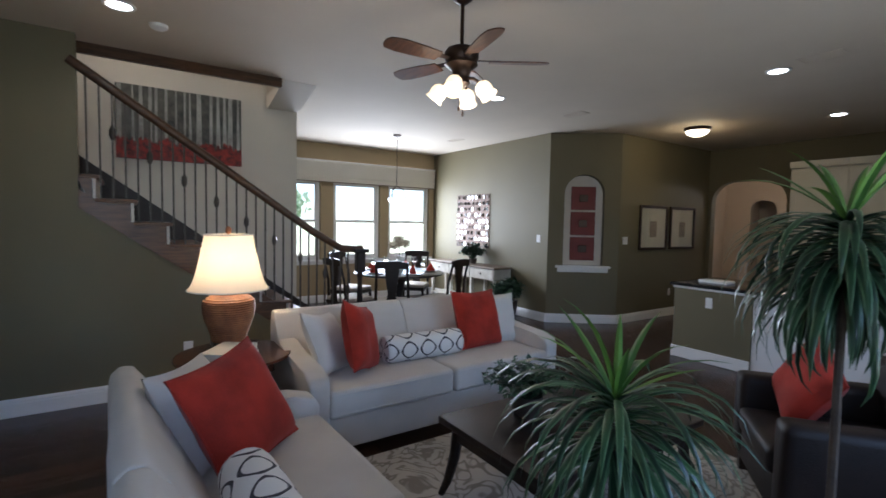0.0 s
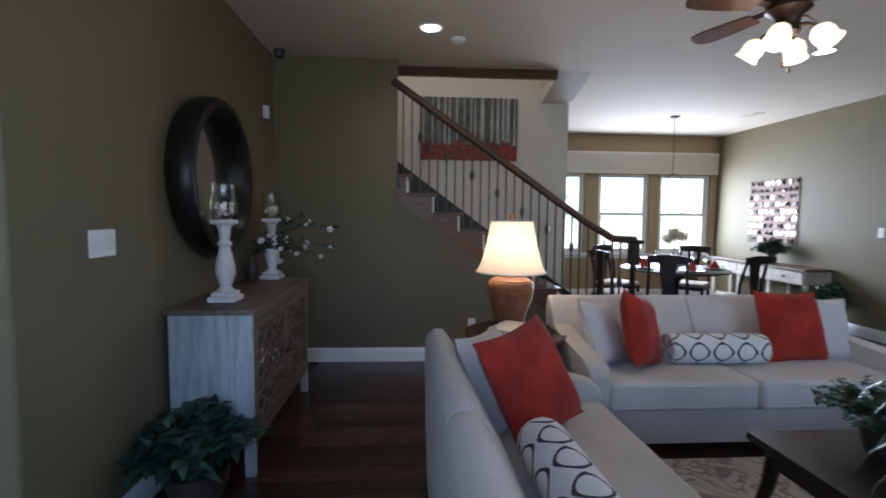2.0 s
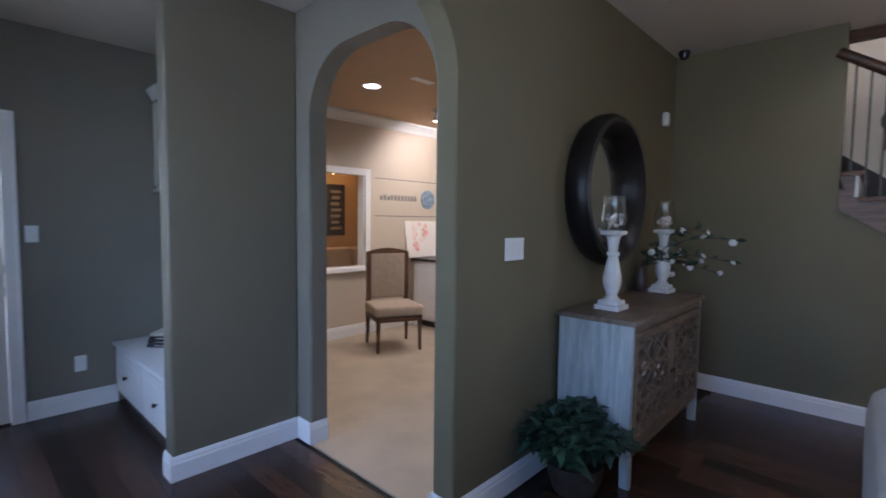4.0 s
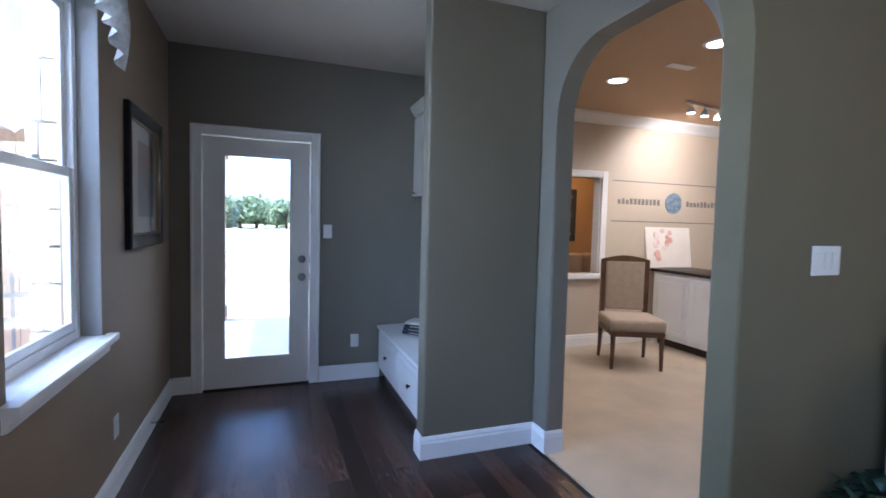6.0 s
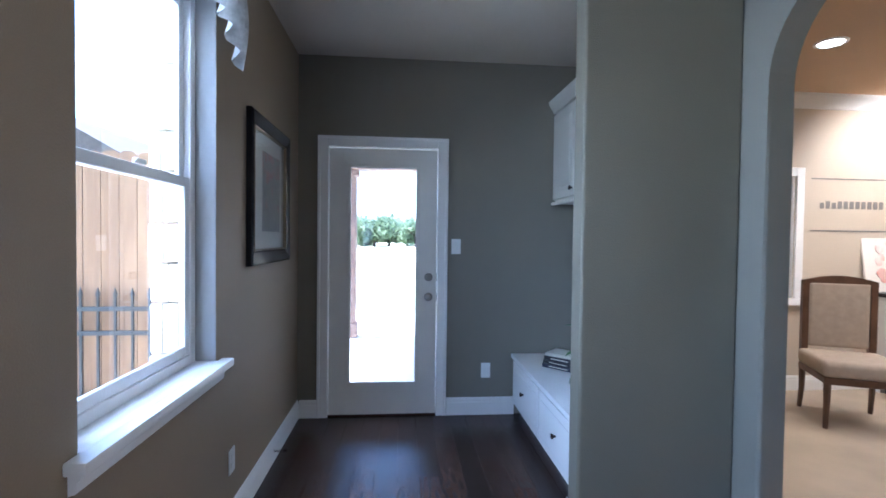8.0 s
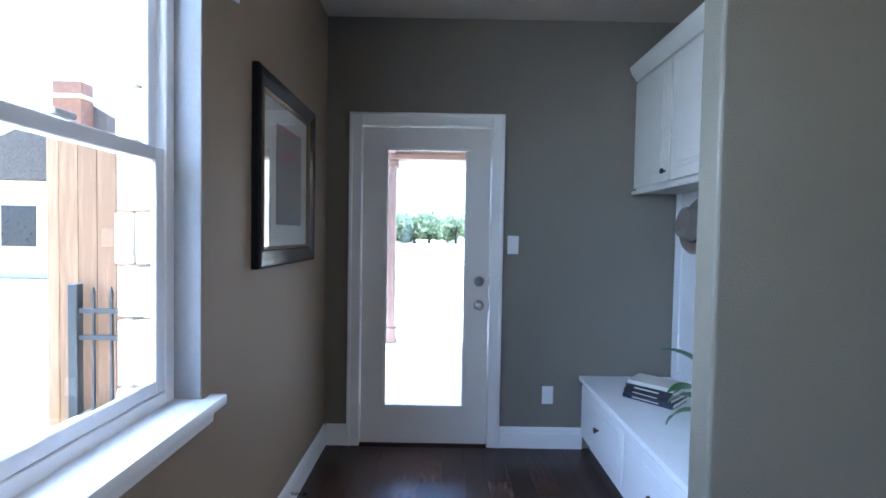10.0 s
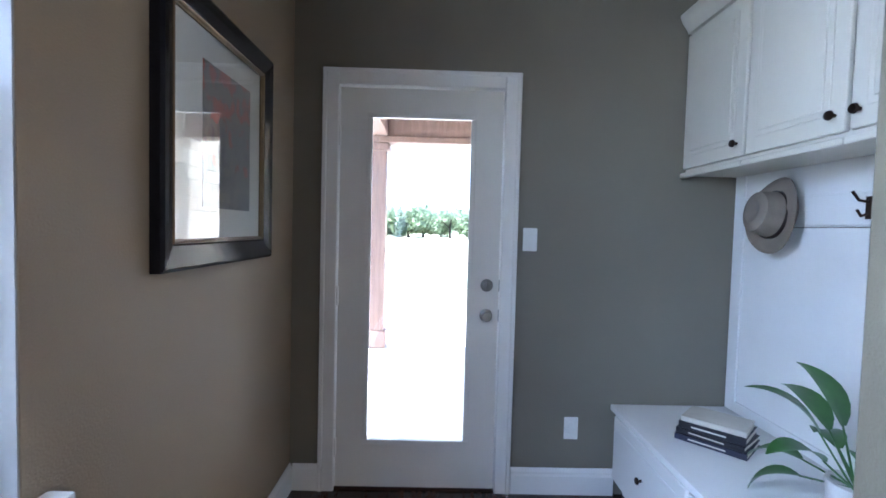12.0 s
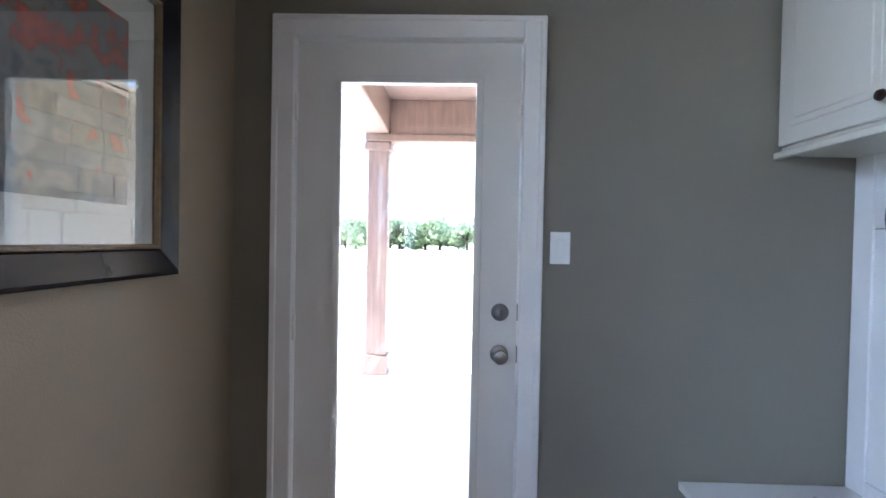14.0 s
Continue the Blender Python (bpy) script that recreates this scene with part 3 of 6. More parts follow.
part("beam", boxes((-0.12, 2.08, -0.13, 0.13, 2.33, 2.74), bevel=0.01), PWOOD, t)
part("beam_trim", boxes((-0.12, 2.1, -0.15, -0.131, 2.33, 2.40), bevel=0.006), PWOOD, t)
part("beam", boxes((-0.12, 0.12, -2.89, -0.13, 2.40, 2.74), bevel=0.01), PWOOD, t)
part("soffit", boxes((-0.4, 2.1, -2.89, 0.2, 2.74, 2.82)), PWOOD, t)
# limestone outer walls
def stone_wall(name, m, w, h, rng, label, lift=0.0):
    t = thing(name, label, "stone wall", m, kind="structure")
    part("mortar", boxes((0, w, 0.02, 0.10, 0, h)), CONCRETE, t)
    z = 0.0
    while z < h - 0.05:
        hh = min(rng.choice((0.16, 0.2, 0.26)), h - z)
        x = 0.0
        while x < w - 0.02:
            ww = min(rng.uniform(0.22, 0.55), w - x)
            d = rng.uniform(0, 0.012)
            part("stone", boxes((x + 0.005, x + ww - 0.005, -d, 0.05, z + 0.005, z + hh - 0.005), bevel=0.006), STONE, t, smooth=False)
            x += ww
        z += hh
    return t


rng = random.Random(4)
stone_wall("outer_wall_patio", pose(1.98, 6.0, -0.25, 0, 0, -90), 5.82, 2.95, rng, "sunlit limestone block wall beside the patio")
# limestone veneer that forms the outer reveal of the mudroom window
t = thing("outer_wall_side", "limestone veneer around the window opening", "stone wall", pose(-0.392, -1.50, -0.2), kind="structure")
z = 0.0
while z < 3.0:
    hh = rng.choice((0.17, 0.22, 0.28))
    x = rng.uniform(0.04, 0.09)
    for a, b in ((0.0, x), (x, 0.13)):
        part("stone", boxes((-b + 0.004, -a - 0.003, rng.uniform(-0.012, 0.004), 1.6, z + 0.005, z + hh - 0.005), bevel=0.01, seg=2), STONE, t)
    z += hh
# Overhang added and sized to stop sun entering the west windows.
setting("eave", boxes((-1.05, XL - 0.165, -12.1, 0.16, H + 0.13, H + 0.25), (-1.09, -1.05, -12.1, 0.16, H + 0.07, H + 0.25)), WHITE, "white boxed eave added to block sun from the west windows", "eave")


def tree(m, h, r, seed, label):
    rng = random.Random(seed)
    t = thing("tree", label, "tree", m, group="trees behind the field")
    bm = bmesh.new()
    tube(bm, [(0, 0, 0), (0.05 * r, 0, h * 0.3), (0, 0.06 * r, h * 0.7)], 0.05 * h, 8, 0.015 * h)
    for k in range(5):
        a = rng.uniform(0, 6.28)
        tube(bm, [(0.03 * r, 0, h * 0.35), (math.cos(a) * r * 0.35, math.sin(a) * r * 0.35, h * 0.55), (math.cos(a) * r * 0.7, math.sin(a) * r * 0.7, h * 0.7)], 0.02 * h, 6, 0.006 * h)
    part("trunk", bm, BARK, t)
    bm = bmesh.new()
    for k in range(10):
        a, q2 = rng.uniform(0, 6.28), rng.uniform(0.1, 0.75)
        leaf_cards(bm, rng, (math.cos(a) * r * q2, math.sin(a) * r * q2, h * rng.uniform(0.22, 0.85)), r * rng.uniform(0.35, 0.55), 170, 0.10 * r)
    part("crown", bm, LEAF, t, smooth=False)
    return t


first = tree(pose(-9, 80, -0.25), 5.6, 4.0, 1, "leafy green tree on the far edge of the field")
second = tree(pose(-2, 84, -0.25), 4.9, 3.8, 2, "leafy green tree on the far edge of the field")
rng = random.Random(8)
for k in range(44):
    copy_thing(first if k % 2 else second, pose(-52 + 2.3 * k + rng.uniform(-1, 1), 78 + rng.uniform(0, 16), -0.25, 0, 0, rng.uniform(0, 360)))
for k in range(5):
    copy_thing(first if k % 2 else second, pose(34 + rng.uniform(0, 8), -12 + 8 * k, -0.25, 0, 0, rng.uniform(0, 360)))
# low rail across the field
t = thing("field_fence", "low pale rail fence across the field", "fence", pose(0, 18, -0.25))
for k in range(-6, 10):
    part("post", boxes((k * 2.4 - 0.05, k * 2.4 + 0.05, -0.05, 0.05, 0, 0.5)), CONCRETE, t)
for z in (0.15, 0.44):
    part("rail", boxes((-14.4, 21.6, -0.02, 0.02, z - 0.03, z + 0.03)), CONCRETE, t)
# cedar fence beside the house, rising with the slope, and the iron gate
fence = thing("wood_fence", "tall cedar board fence beside the house", "fence", pose(-2.42, 0.62, -0.25))
rng = random.Random(3)
for k in range(13):
    x = k * 0.145
    zt = 2.32 + rng.uniform(-0.01, 0.01)
    bm = bmesh.new()
    prism(bm, [(x + 0.003, 0), (x + 0.142, 0), (x + 0.142, zt - 0.03), (x + 0.11, zt), (x + 0.035, zt), (x + 0.003, zt - 0.03)], "y", -0.02, 0.0)
    part("board", bm, CEDAR, fence)
part("post", boxes((-0.09, 0.0, -0.03, 0.07, 0, 2.45), bevel=0.008), CEDAR, fence)
for z in (0.4, 1.75):
    part("rail", boxes((0.0, 1.88, 0.0, 0.04, z, z + 0.09)), CEDAR, fence)
GATEM = mat("weathered_black_iron", (0.055, 0.060, 0.066), 0.5, metal=0.4, vary=0.2, bump=0.2)
gate = thing("iron_gate", "black iron garden gate in front of the fence", "gate", pose(-2.22, 0.50, -0.25))
part("gate_post", boxes((-0.035, 0.035, -0.035, 0.035, 0, 1.20), bevel=0.006), GATEM, gate)
for z in (0.15, 0.80, 1.0):
    part("rail", boxes((0.035, 1.2, -0.015, 0.015, z - 0.018, z + 0.018)), GATEM, gate)
for k in range(1, 9):
    bm = boxes((k * 0.135 - 0.009, k * 0.135 + 0.009, -0.009, 0.009, 0.1, 1.10))
    lathe(bm, [(0.014, 1.10), (0.020, 1.12), (0.003, 1.18)], k * 0.135, 0, 6)
    part("bar", bm, GATEM, gate)
# neighbour's house with a brick chimney
house = thing("neighbour_house", "neighbour's pale house with a brick chimney", "house", pose(0, 12, -0.25))
part("wall", boxes((-15.5, -6.9, 0, 9, 0, 3.2)), STONE, house)
bm = bmesh.new()
prism(bm, [(-16.2, 3.1), (-6.3, 3.1), (-10.7, 5.6)], "y", -0.4, 9.4)
part("roof", bm, ROOF, house)
ch = part("chimney", boxes((-11.2, -10.35, -0.9, -0.41, 0, 6.0)), BRICK, house)
part("chimney_cap", boxes((-11.3, -10.25, -1.0, -0.35, 5.5, 5.6), bevel=0.02), CONCRETE, ch)
for x in (-9.6, -13.6):
    part("window", boxes((x, x + 1.1, -0.03, 0.0, 1.0, 2.3)), BLACKF, house)

# ---------------------------------------------------------------- office behind the rounded doorway
setting("ceiling_office", boxes((2.22, 8.0, YM + 0.12, 0.43, H + 0.125, H + 0.2), (2.22, 8.0, YM + 0.12, 0.43, H - 0.006, H - 0.002)), CEILW, "warm tan office ceiling", "ceiling")
IX0, IX1, IZ0, IZ1 = 3.06, 4.145, 0.855, 1.975
bm = boxes((2.22, IX0, 0.43, 0.55, 0, H), (IX1, 8.0, 0.43, 0.55, 0, H), (IX0, IX1, 0.43, 0.55, 0, IZ0), (IX0, IX1, 0.43, 0.55, IZ1, H))
setting("wall_office_north", bm, WARMW, "warm beige office wall with an inner window", "wall")
setting("wall_office_east", boxes((8.0, 8.1, YM, 0.43, 0, H)), WARMW, "warm beige office wall", "wall")
setting("wall_office_south", boxes((XP + 0.12, 8.0, YM + 0.12, YM + 0.24, 0, H)), WARMW, "warm beige office wall", "wall")
bm = bmesh.new()
prism(bm, [(0.43, H - 0.006), (0.33, H - 0.006), (0.335, H - 0.03), (0.37, H - 0.06), (0.40, H - 0.09), (0.418, H - 0.12), (0.43, H - 0.125)], "x", 2.22, 8.0)
setting("crown_moulding", bm, WHITE, "white crown moulding along the office wall", "trim")
t = thing("window_5", "white framed inner window looking into a lamplit room", "window", pose(IX0, 0.43, IZ0), kind="structure")
w, h = IX1 - IX0, IZ1 - IZ0
part("window_frame", boxes((-0.08, 0, -0.02, 0, -0.02, h + 0.08), (w, w + 0.08, -0.02, 0, -0.02, h + 0.08), (0, w, -0.02, 0, h, h + 0.08), (0.0, 0.02, 0.0, 0.12, 0, h), (w - 0.02, w, 0, 0.12, 0, h), bevel=0.004), WHITE, t)
part("window_sill", boxes((-0.12, w + 0.12, -0.06, 0.1, -0.06, -0.0), bevel=0.008, seg=2), WHITE, t)
p5 = part("pane", boxes((0.02, w - 0.02, 0.05, 0.056, 0.0, h)), GLASS, t)
p5.visible_shadow = False
# the lamplit room behind it
AMBER = mat("amber_wall_paint", (0.42, 0.25, 0.09), 0.6, vary=0.08, scale=1.5, bump=0.2)
setting("wall_den", boxes((2.3, 2.4, 0.55, 2.3, 0, H), (5.6, 5.7, 0.55, 2.3, 0, H), (2.3, 5.7, 2.3, 2.4, 0, H)), AMBER, "amber painted wall of the small den", "wall")
setting("ceiling_den", boxes((2.22, 5.7, 0.55, 2.4, H, H + 0.1)), CEILW, "warm ceiling of the small den", "ceiling")
t = thing("wall_panel", "dark wall panel with rows of pale lettering", "sign", pose(4.97, 2.3, 1.58))
part("board", boxes((-0.18, 0.18, -0.025, 0, -0.42, 0.42), bevel=0.005), BLACKF, t)
for k in range(7):
    part("line", boxes((-0.10 + 0.02 * (k % 2), 0.10 - 0.02 * (k % 3), -0.028, -0.026, 0.3 - 0.1 * k - 0.02, 0.3 - 0.1 * k + 0.02)), TAN, t)
SOFT = mat("beige_den_upholstery", (0.40, 0.30, 0.19), 0.85, vary=0.1, bump=0.3)
for k, x in enumerate((4.42, 5.05)):
    t = thing("den_chair", "beige padded chair in the lamplit den", "chair", pose(x, 1.75, 0), group="den chairs")
    part("backrest", boxes((-0.3, 0.3, -0.28, -0.14, 0.4, 1.02), bevel=0.05, seg=3), SOFT, t)
    part("seat", boxes((-0.3, 0.3, -0.14, 0.35, 0.18, 0.46), bevel=0.04, seg=3), SOFT, t)
    for sx in (-0.25, 0.25):
        for sy in (-0.2, 0.3):
            part("leg", boxes((sx - 0.02, sx + 0.02, sy - 0.02, sy + 0.02, 0, 0.2)), DARK, t)
t = thing("wall_sconce", "small glowing amber wall light in the den", "lamp", pose(4.62, 2.3, 1.72))
bm = bmesh.new()
lathe(bm, [(0.05, -0.1), (0.08, -0.02), (0.085, 0.06), (0.07, 0.1)], 0, -0.1, 14)
part("shade", bm, glow("amber_lampshade", (1, 0.55, 0.14), 0.5, (0.6, 0.42, 0.18)), t)
part("bracket", boxes((-0.02, 0.02, -0.1, 0, -0.12, -0.09)), BRONZE, t)
lamp("den_light", "POINT", pose(4.55, 1.7, 2.2), 5, (1, 0.66, 0.3), 0.1)


def can_light(x, y, z, r=0.075, power=None, color=(1, 0.86, 0.68), tip=(0, 0)):
    t = thing("recessed_light", "round recessed ceiling light, lit", "lamp", pose(x, y, z), group="recessed lights")
    bm = bmesh.new()
    n = 24
    prof = [(r + 0.022, 0.0), (r + 0.020, -0.006), (r, -0.008), (r - 0.006, -0.001)]
    lathe(bm, prof, 0, 0, n, cap=False)
    part("trim_ring", bm, WHITE, t)
    bm = bmesh.new()
    lathe(bm, [(r - 0.004, -0.004), (r - 0.02, -0.0025), (0.002, -0.0022)], 0, 0, n)
    part("lens", bm, glow("lit_lens", (1, 0.95, 0.88), 5), t)
    if power:
        lamp("can_lamp", "SPOT", look((x, y, z - 0.03), (x + tip[0], y + tip[1], 0)), power, color, 0.05, spot=150)


for x, y in ((3.40, -0.65), (3.45, -1.61), (5.2, -0.65), (5.2, -1.7)):
    can_light(x, y, H - 0.008, power=10.5, color=(1, 0.80, 0.56))
# track of four small spots
t = thing("track_light", "short ceiling track with four small spotlights", "lamp", pose(4.9, -0.35, H - 0.008, 0, 0, 10))
part("track", boxes((-0.45, 0.45, -0.015, 0.015, -0.03, 0.0), bevel=0.004), WHITE, t)
for k in range(4):
    x = -0.36 + 0.24 * k
    bm = bmesh.new()
    lathe(bm, [(0.012, -0.03), (0.012, -0.06), (0.035, -0.075), (0.04, -0.12)], x, 0, 12)
    sp = part("spot", bm, WHITE, t)
    bm = bmesh.new()
    lathe(bm, [(0.035, -0.1215), (0.003, -0.1235)], x, 0, 12)
    part("bulb", bm, glow("track_bulb", (1, 0.92, 0.8), 4), sp)
lamp("track_lamp", "SPOT", look((4.9, -0.35, H - 0.16), (5.3, 0.43, 1.5)), 15, (1, 0.82, 0.6), 0.12, spot=155)
t = thing("ceiling_vent", "small white ceiling register", "vent", pose(3.6, -1.15, H - 0.008))
part("frame", boxes((-0.12, 0.12, -0.04, 0.04, -0.008, 0)), WHITE, t)
# lettered band on the wall: two thin rules, unreadable words and a round emblem
t = thing("wall_lettering", "thin-ruled wall lettering with a round blue emblem", "sign", pose(5.25, 0.43, 1.72))
INK = mat("grey_ink", (0.22, 0.20, 0.18), 0.6, vary=0.1, bump=0)
BLUE = mat("blue_emblem", (0.20, 0.26, 0.33), 0.5, vary=0.4, scale=25, bump=0)
for z in (-0.24, 0.24):
    part("rule", boxes((-0.95, 0.95, -0.004, -0.001, z - 0.006, z + 0.006)), INK, t)
rng = random.Random(5)
for s in (-1, 1):
    for k in range(11):
        x = s * (0.24 + 0.06 * k)
        part("letter", boxes((x - 0.02, x + 0.02, -0.004, -0.001, -0.035, rng.choice((0.02, 0.035, 0.035)))), INK, t)
bm = bmesh.new()
prism(bm, [(0.13 * math.cos(k * math.pi / 14), 0.13 * math.sin(k * math.pi / 14)) for k in range(28)], "y", -0.012, -0.001)
part("emblem", bm, BLUE, t)
# white cabinet with a dark top
t = thing("office_cabinet", "long white panelled cabinet with a dark stone top", "cabinet", pose(4.92, 0.1, 0))
part("body", boxes((0, 0.6, -0.80, 0.25, 0.09, 0.88), bevel=0.005), WHITE, t)
part("plinth", boxes((0.05, 0.56, -0.75, 0.22, 0.0, 0.09)), DARK, t)
part("top", boxes((-0.03, 0.63, -0.83, 0.28, 0.88, 0.915), bevel=0.006, seg=2), DARK, t)
for a, b in ((-0.77, -0.30), (-0.27, 0.22)):
    d = part("panel", boxes((-0.012, 0, a, b, 0.14, 0.84), bevel=0.004), WHITE, t)
    part("field", boxes((-0.018, -0.012, a + 0.06, b - 0.06, 0.2, 0.78), bevel=0.006), WHITE, d)
for y in (-0.78, 0.2):
    part("foot", boxes((0.0, 0.05, y - 0.0, y + 0.05, 0, 0.09)), WHITE, t)
# floral print leaning on the wall
FLOWER = mat("watercolour_flowers", (0.85, 0.80, 0.74), 0.7, scale=4, grain=9, bump=0, color2=(0.70, 0.28, 0.20))
t = thing("floral_print", "unframed print of pink flowers leaning on the wall", "picture", pose(5.18, 0.36, 0.92, -8, 0, 0))
part("board", boxes((-0.36, 0.36, 0, 0.015, 0, 0.56), bevel=0.003), mat("art_paper", (0.80, 0.74, 0.66), 0.8, vary=0.03, bump=0), t)
bm = bmesh.new()
rng = random.Random(12)
for k in range(13):
    cx, cz, r = rng.gauss(-0.05, 0.09), rng.gauss(0.3, 0.08), rng.uniform(0.025, 0.06)
    prism(bm, [(cx + r * math.cos(a * 0.785) * rng.uniform(0.7, 1), cz + r * math.sin(a * 0.785) * rng.uniform(0.7, 1)) for a in range(8)], "y", -0.002 - 0.0004 * k, -0.0005)
part("flowers", bm, FLOWER, t, "pink and orange painted petals")
# upholstered chair
UPH = mat("taupe_chair_linen", (0.40, 0.32, 0.24), 0.9, vary=0.08, scale=20, grain=300, bump=0.4)
CHW = mat("brown_chair_wood", (0.13, 0.065, 0.034), 0.45, scale=8, color2=(0.07, 0.035, 0.018), bump=0.1)
t = thing("upholstered_chair", "tall-backed taupe dining chair with a brown wood frame", "chair", pose(3.99, -0.30, 0, 0, 0, -24))
part("seat", boxes((-0.27, 0.27, -0.27, 0.24, 0.38, 0.50), bevel=0.04, seg=3), UPH, t)
part("seat_frame", boxes((-0.26, 0.26, -0.26, 0.24, 0.33, 0.385), bevel=0.008), CHW, t)
bm = boxes((-0.205, 0.205, 0.205, 0.265, 0.52, 1.05), bevel=0.025, seg=3)
part("backrest", bm, UPH, t)
bm = bmesh.new()
outl = [(-0.25, 0.40), (-0.25, 1.06)] + [(-0.25 + 0.5 * k / 8, 1.06 + 0.045 * math.sin(math.pi * k / 8)) for k in range(1, 8)] + [(0.25, 1.06), (0.25, 0.40), (0.205, 0.40), (0.205, 1.035), (-0.205, 1.035), (-0.205, 0.40)]
prism(bm, outl, "y", 0.21, 0.26)
part("back_frame", bm, CHW, t)
for sx in (-0.235, 0.235):
    for sy in (-0.235, 0.225):
        bm = bmesh.new()
        tube(bm, [(sx, sy, 0.34), (sx * 1.0, sy, 0.18), (sx * 1.02, sy * (1.0 if sy < 0 else 1.12), 0.0)], 0.026, 8, 0.017)
        part("leg", bm, CHW, t)

# ---------------------------------------------------------------- living room
FABRIC = mat("oatmeal_sofa_linen", (0.58, 0.545, 0.50), 0.92, vary=0.06, scale=4, grain=420, bump=0.5)
REDV = mat("rust_red_velvet", (0.33, 0.020, 0.007), 0.9, vary=0.3, scale=7, grain=200, bump=0.35, Sheen_Weight=0.06)
OFFW = mat("off_white_cushion_linen", (0.60, 0.57, 0.53), 0.9, vary=0.05, scale=6, grain=300, bump=0.4)


def trellis():
    """White fabric with a dark ogee lattice, wrapped round the local x axis."""
    m = mat("trellis_print_fabric", (0.72, 0.70, 0.66), 0.9, vary=0.04, grain=300, bump=0.3)
    nt = m.node_tree
    p = nt.nodes["Principled BSDF"]
    old = p.inputs["Base Color"].links[0].from_socket
    tc = nt.nodes.new("ShaderNodeTexCoord")
    sp = nt.nodes.new("ShaderNodeSeparateXYZ")
    nt.links.new(tc.outputs["Object"], sp.inputs[0])

    def op(kind, a, b=None, c=None):
        n = nt.nodes.new("ShaderNodeMath")
        n.operation = kind
        for k, v in enumerate((a, b, c)):
            if v is None:
                continue
            if isinstance(v, (int, float)):
                n.inputs[k].default_value = v
            else:
                nt.links.new(v, n.inputs[k])
        return n.outputs[0]

    th = op("ARCTAN2", sp.outputs[1], sp.outputs[2])
    ca = op("COSINE", op("MULTIPLY", sp.outputs[0], 40.0))
    cb = op("COSINE", op("MULTIPLY", th, 4.0))
    g = op("ADD", op("ADD", ca, cb), op("MULTIPLY", op("MULTIPLY", ca, cb), 0.35))
    line = op("LESS_THAN", op("ABSOLUTE", g), 0.30)
    mix = nt.nodes.new("ShaderNodeMix")
    mix.data_type = "RGBA"
    nt.links.new(line, mix.inputs[0])
    nt.links.new(old, mix.inputs[6])
    mix.inputs[7].default_value = (0.055, 0.05, 0.055, 1)
    nt.links.new(mix.outputs[2], p.inputs["Base Color"])
    return m


TRELLIS = trellis()


def soften(bm, verts_amount, seed):
    for v in bm.verts:
        v.co += verts_amount * noise.noise_vector(v.co * 6 + Vector((seed, seed, 0)))


def sofa(m, W, label):
    t = thing("sofa", label, "sofa", m, group="oatmeal sofas")
    hw = W / 2
    part("base", boxes((-hw + 0.10, hw - 0.10, -0.89, -0.06, 0.07, 0.28), bevel=0.015, seg=2), FABRIC, t)
    for s in (-1, 1):
        bm = bmesh.new()
        out = [(-0.91, 0.07), (-0.93, 0.50), (-0.90, 0.55), (-0.79, 0.575), (-0.42, 0.60), (-0.26, 0.63), (-0.15, 0.655), (-0.12, 0.60), (-0.12, 0.07)]
        prism(bm, out, "x", s * (hw + 0.004), s * (hw - 0.125))
        bmesh.ops.bevel(bm, geom=list(bm.edges), offset=0.022, segments=3, affect="EDGES", profile=0.6)
        part("arm", bm, FABRIC, t)
    for s, a, b in ((-1, -hw + 0.11, -0.002), (1, 0.002, hw - 0.11)):
        bm = bmesh.new()
        out = [(-0.01, 0.08), (0.0, 0.72), (-0.010, 0.80), (-0.045, 0.832), (-0.095, 0.825), (-0.15, 0.75), (-0.31, 0.46), (-0.31, 0.30), (-0.20, 0.08)]
        prism(bm, out, "x", *((-hw, b) if s < 0 else (a, hw)))
        outer = [e for e in bm.edges]
        bmesh.ops.bevel(bm, geom=outer, offset=0.018, segments=3, affect="EDGES", profile=0.6)
        bmesh.ops.subdivide_edges(bm, edges=[e for e in bm.edges if e.calc_length() > 0.3], cuts=5, use_grid_fill=True)
        soften(bm, 0.006, 3)
        part("back_panel", bm, FABRIC, t)
        bm = bmesh.new()
        box(bm, a + 0.008, b - 0.004, -0.93, -0.20, 0.28, 0.46, 0.035, 3)
        cush = part("seat_cushion", bm, FABRIC, t)
        bm = bmesh.new()
        for z in (0.31, 0.435):
            tube(bm, [(a + 0.03, -0.925, z), ((a + b) / 2, -0.932, z), (b - 0.03, -0.925, z)], 0.005, 6)
        part("piping", bm, FABRIC, cush)
    for sx in (-1, 1):
        for y in (-0.82, -0.10):
            bm = bmesh.new()
            tube(bm, [(sx * (hw - 0.1), y, 0.12), (sx * (hw - 0.1), y, 0.0)], 0.035, 8, 0.022)
            part("leg", bm, DARK, t)
    return t


sofa(pose(1.90, -4.300, 0, 0, 0, 1.6), 2.09, "oatmeal linen two-seat sofa with track arms and cushions")
sofa(pose(4.02, -6.275, 0, 0, 0, -90), 2.09, "oatmeal linen two-seat sofa in front of the dining room")


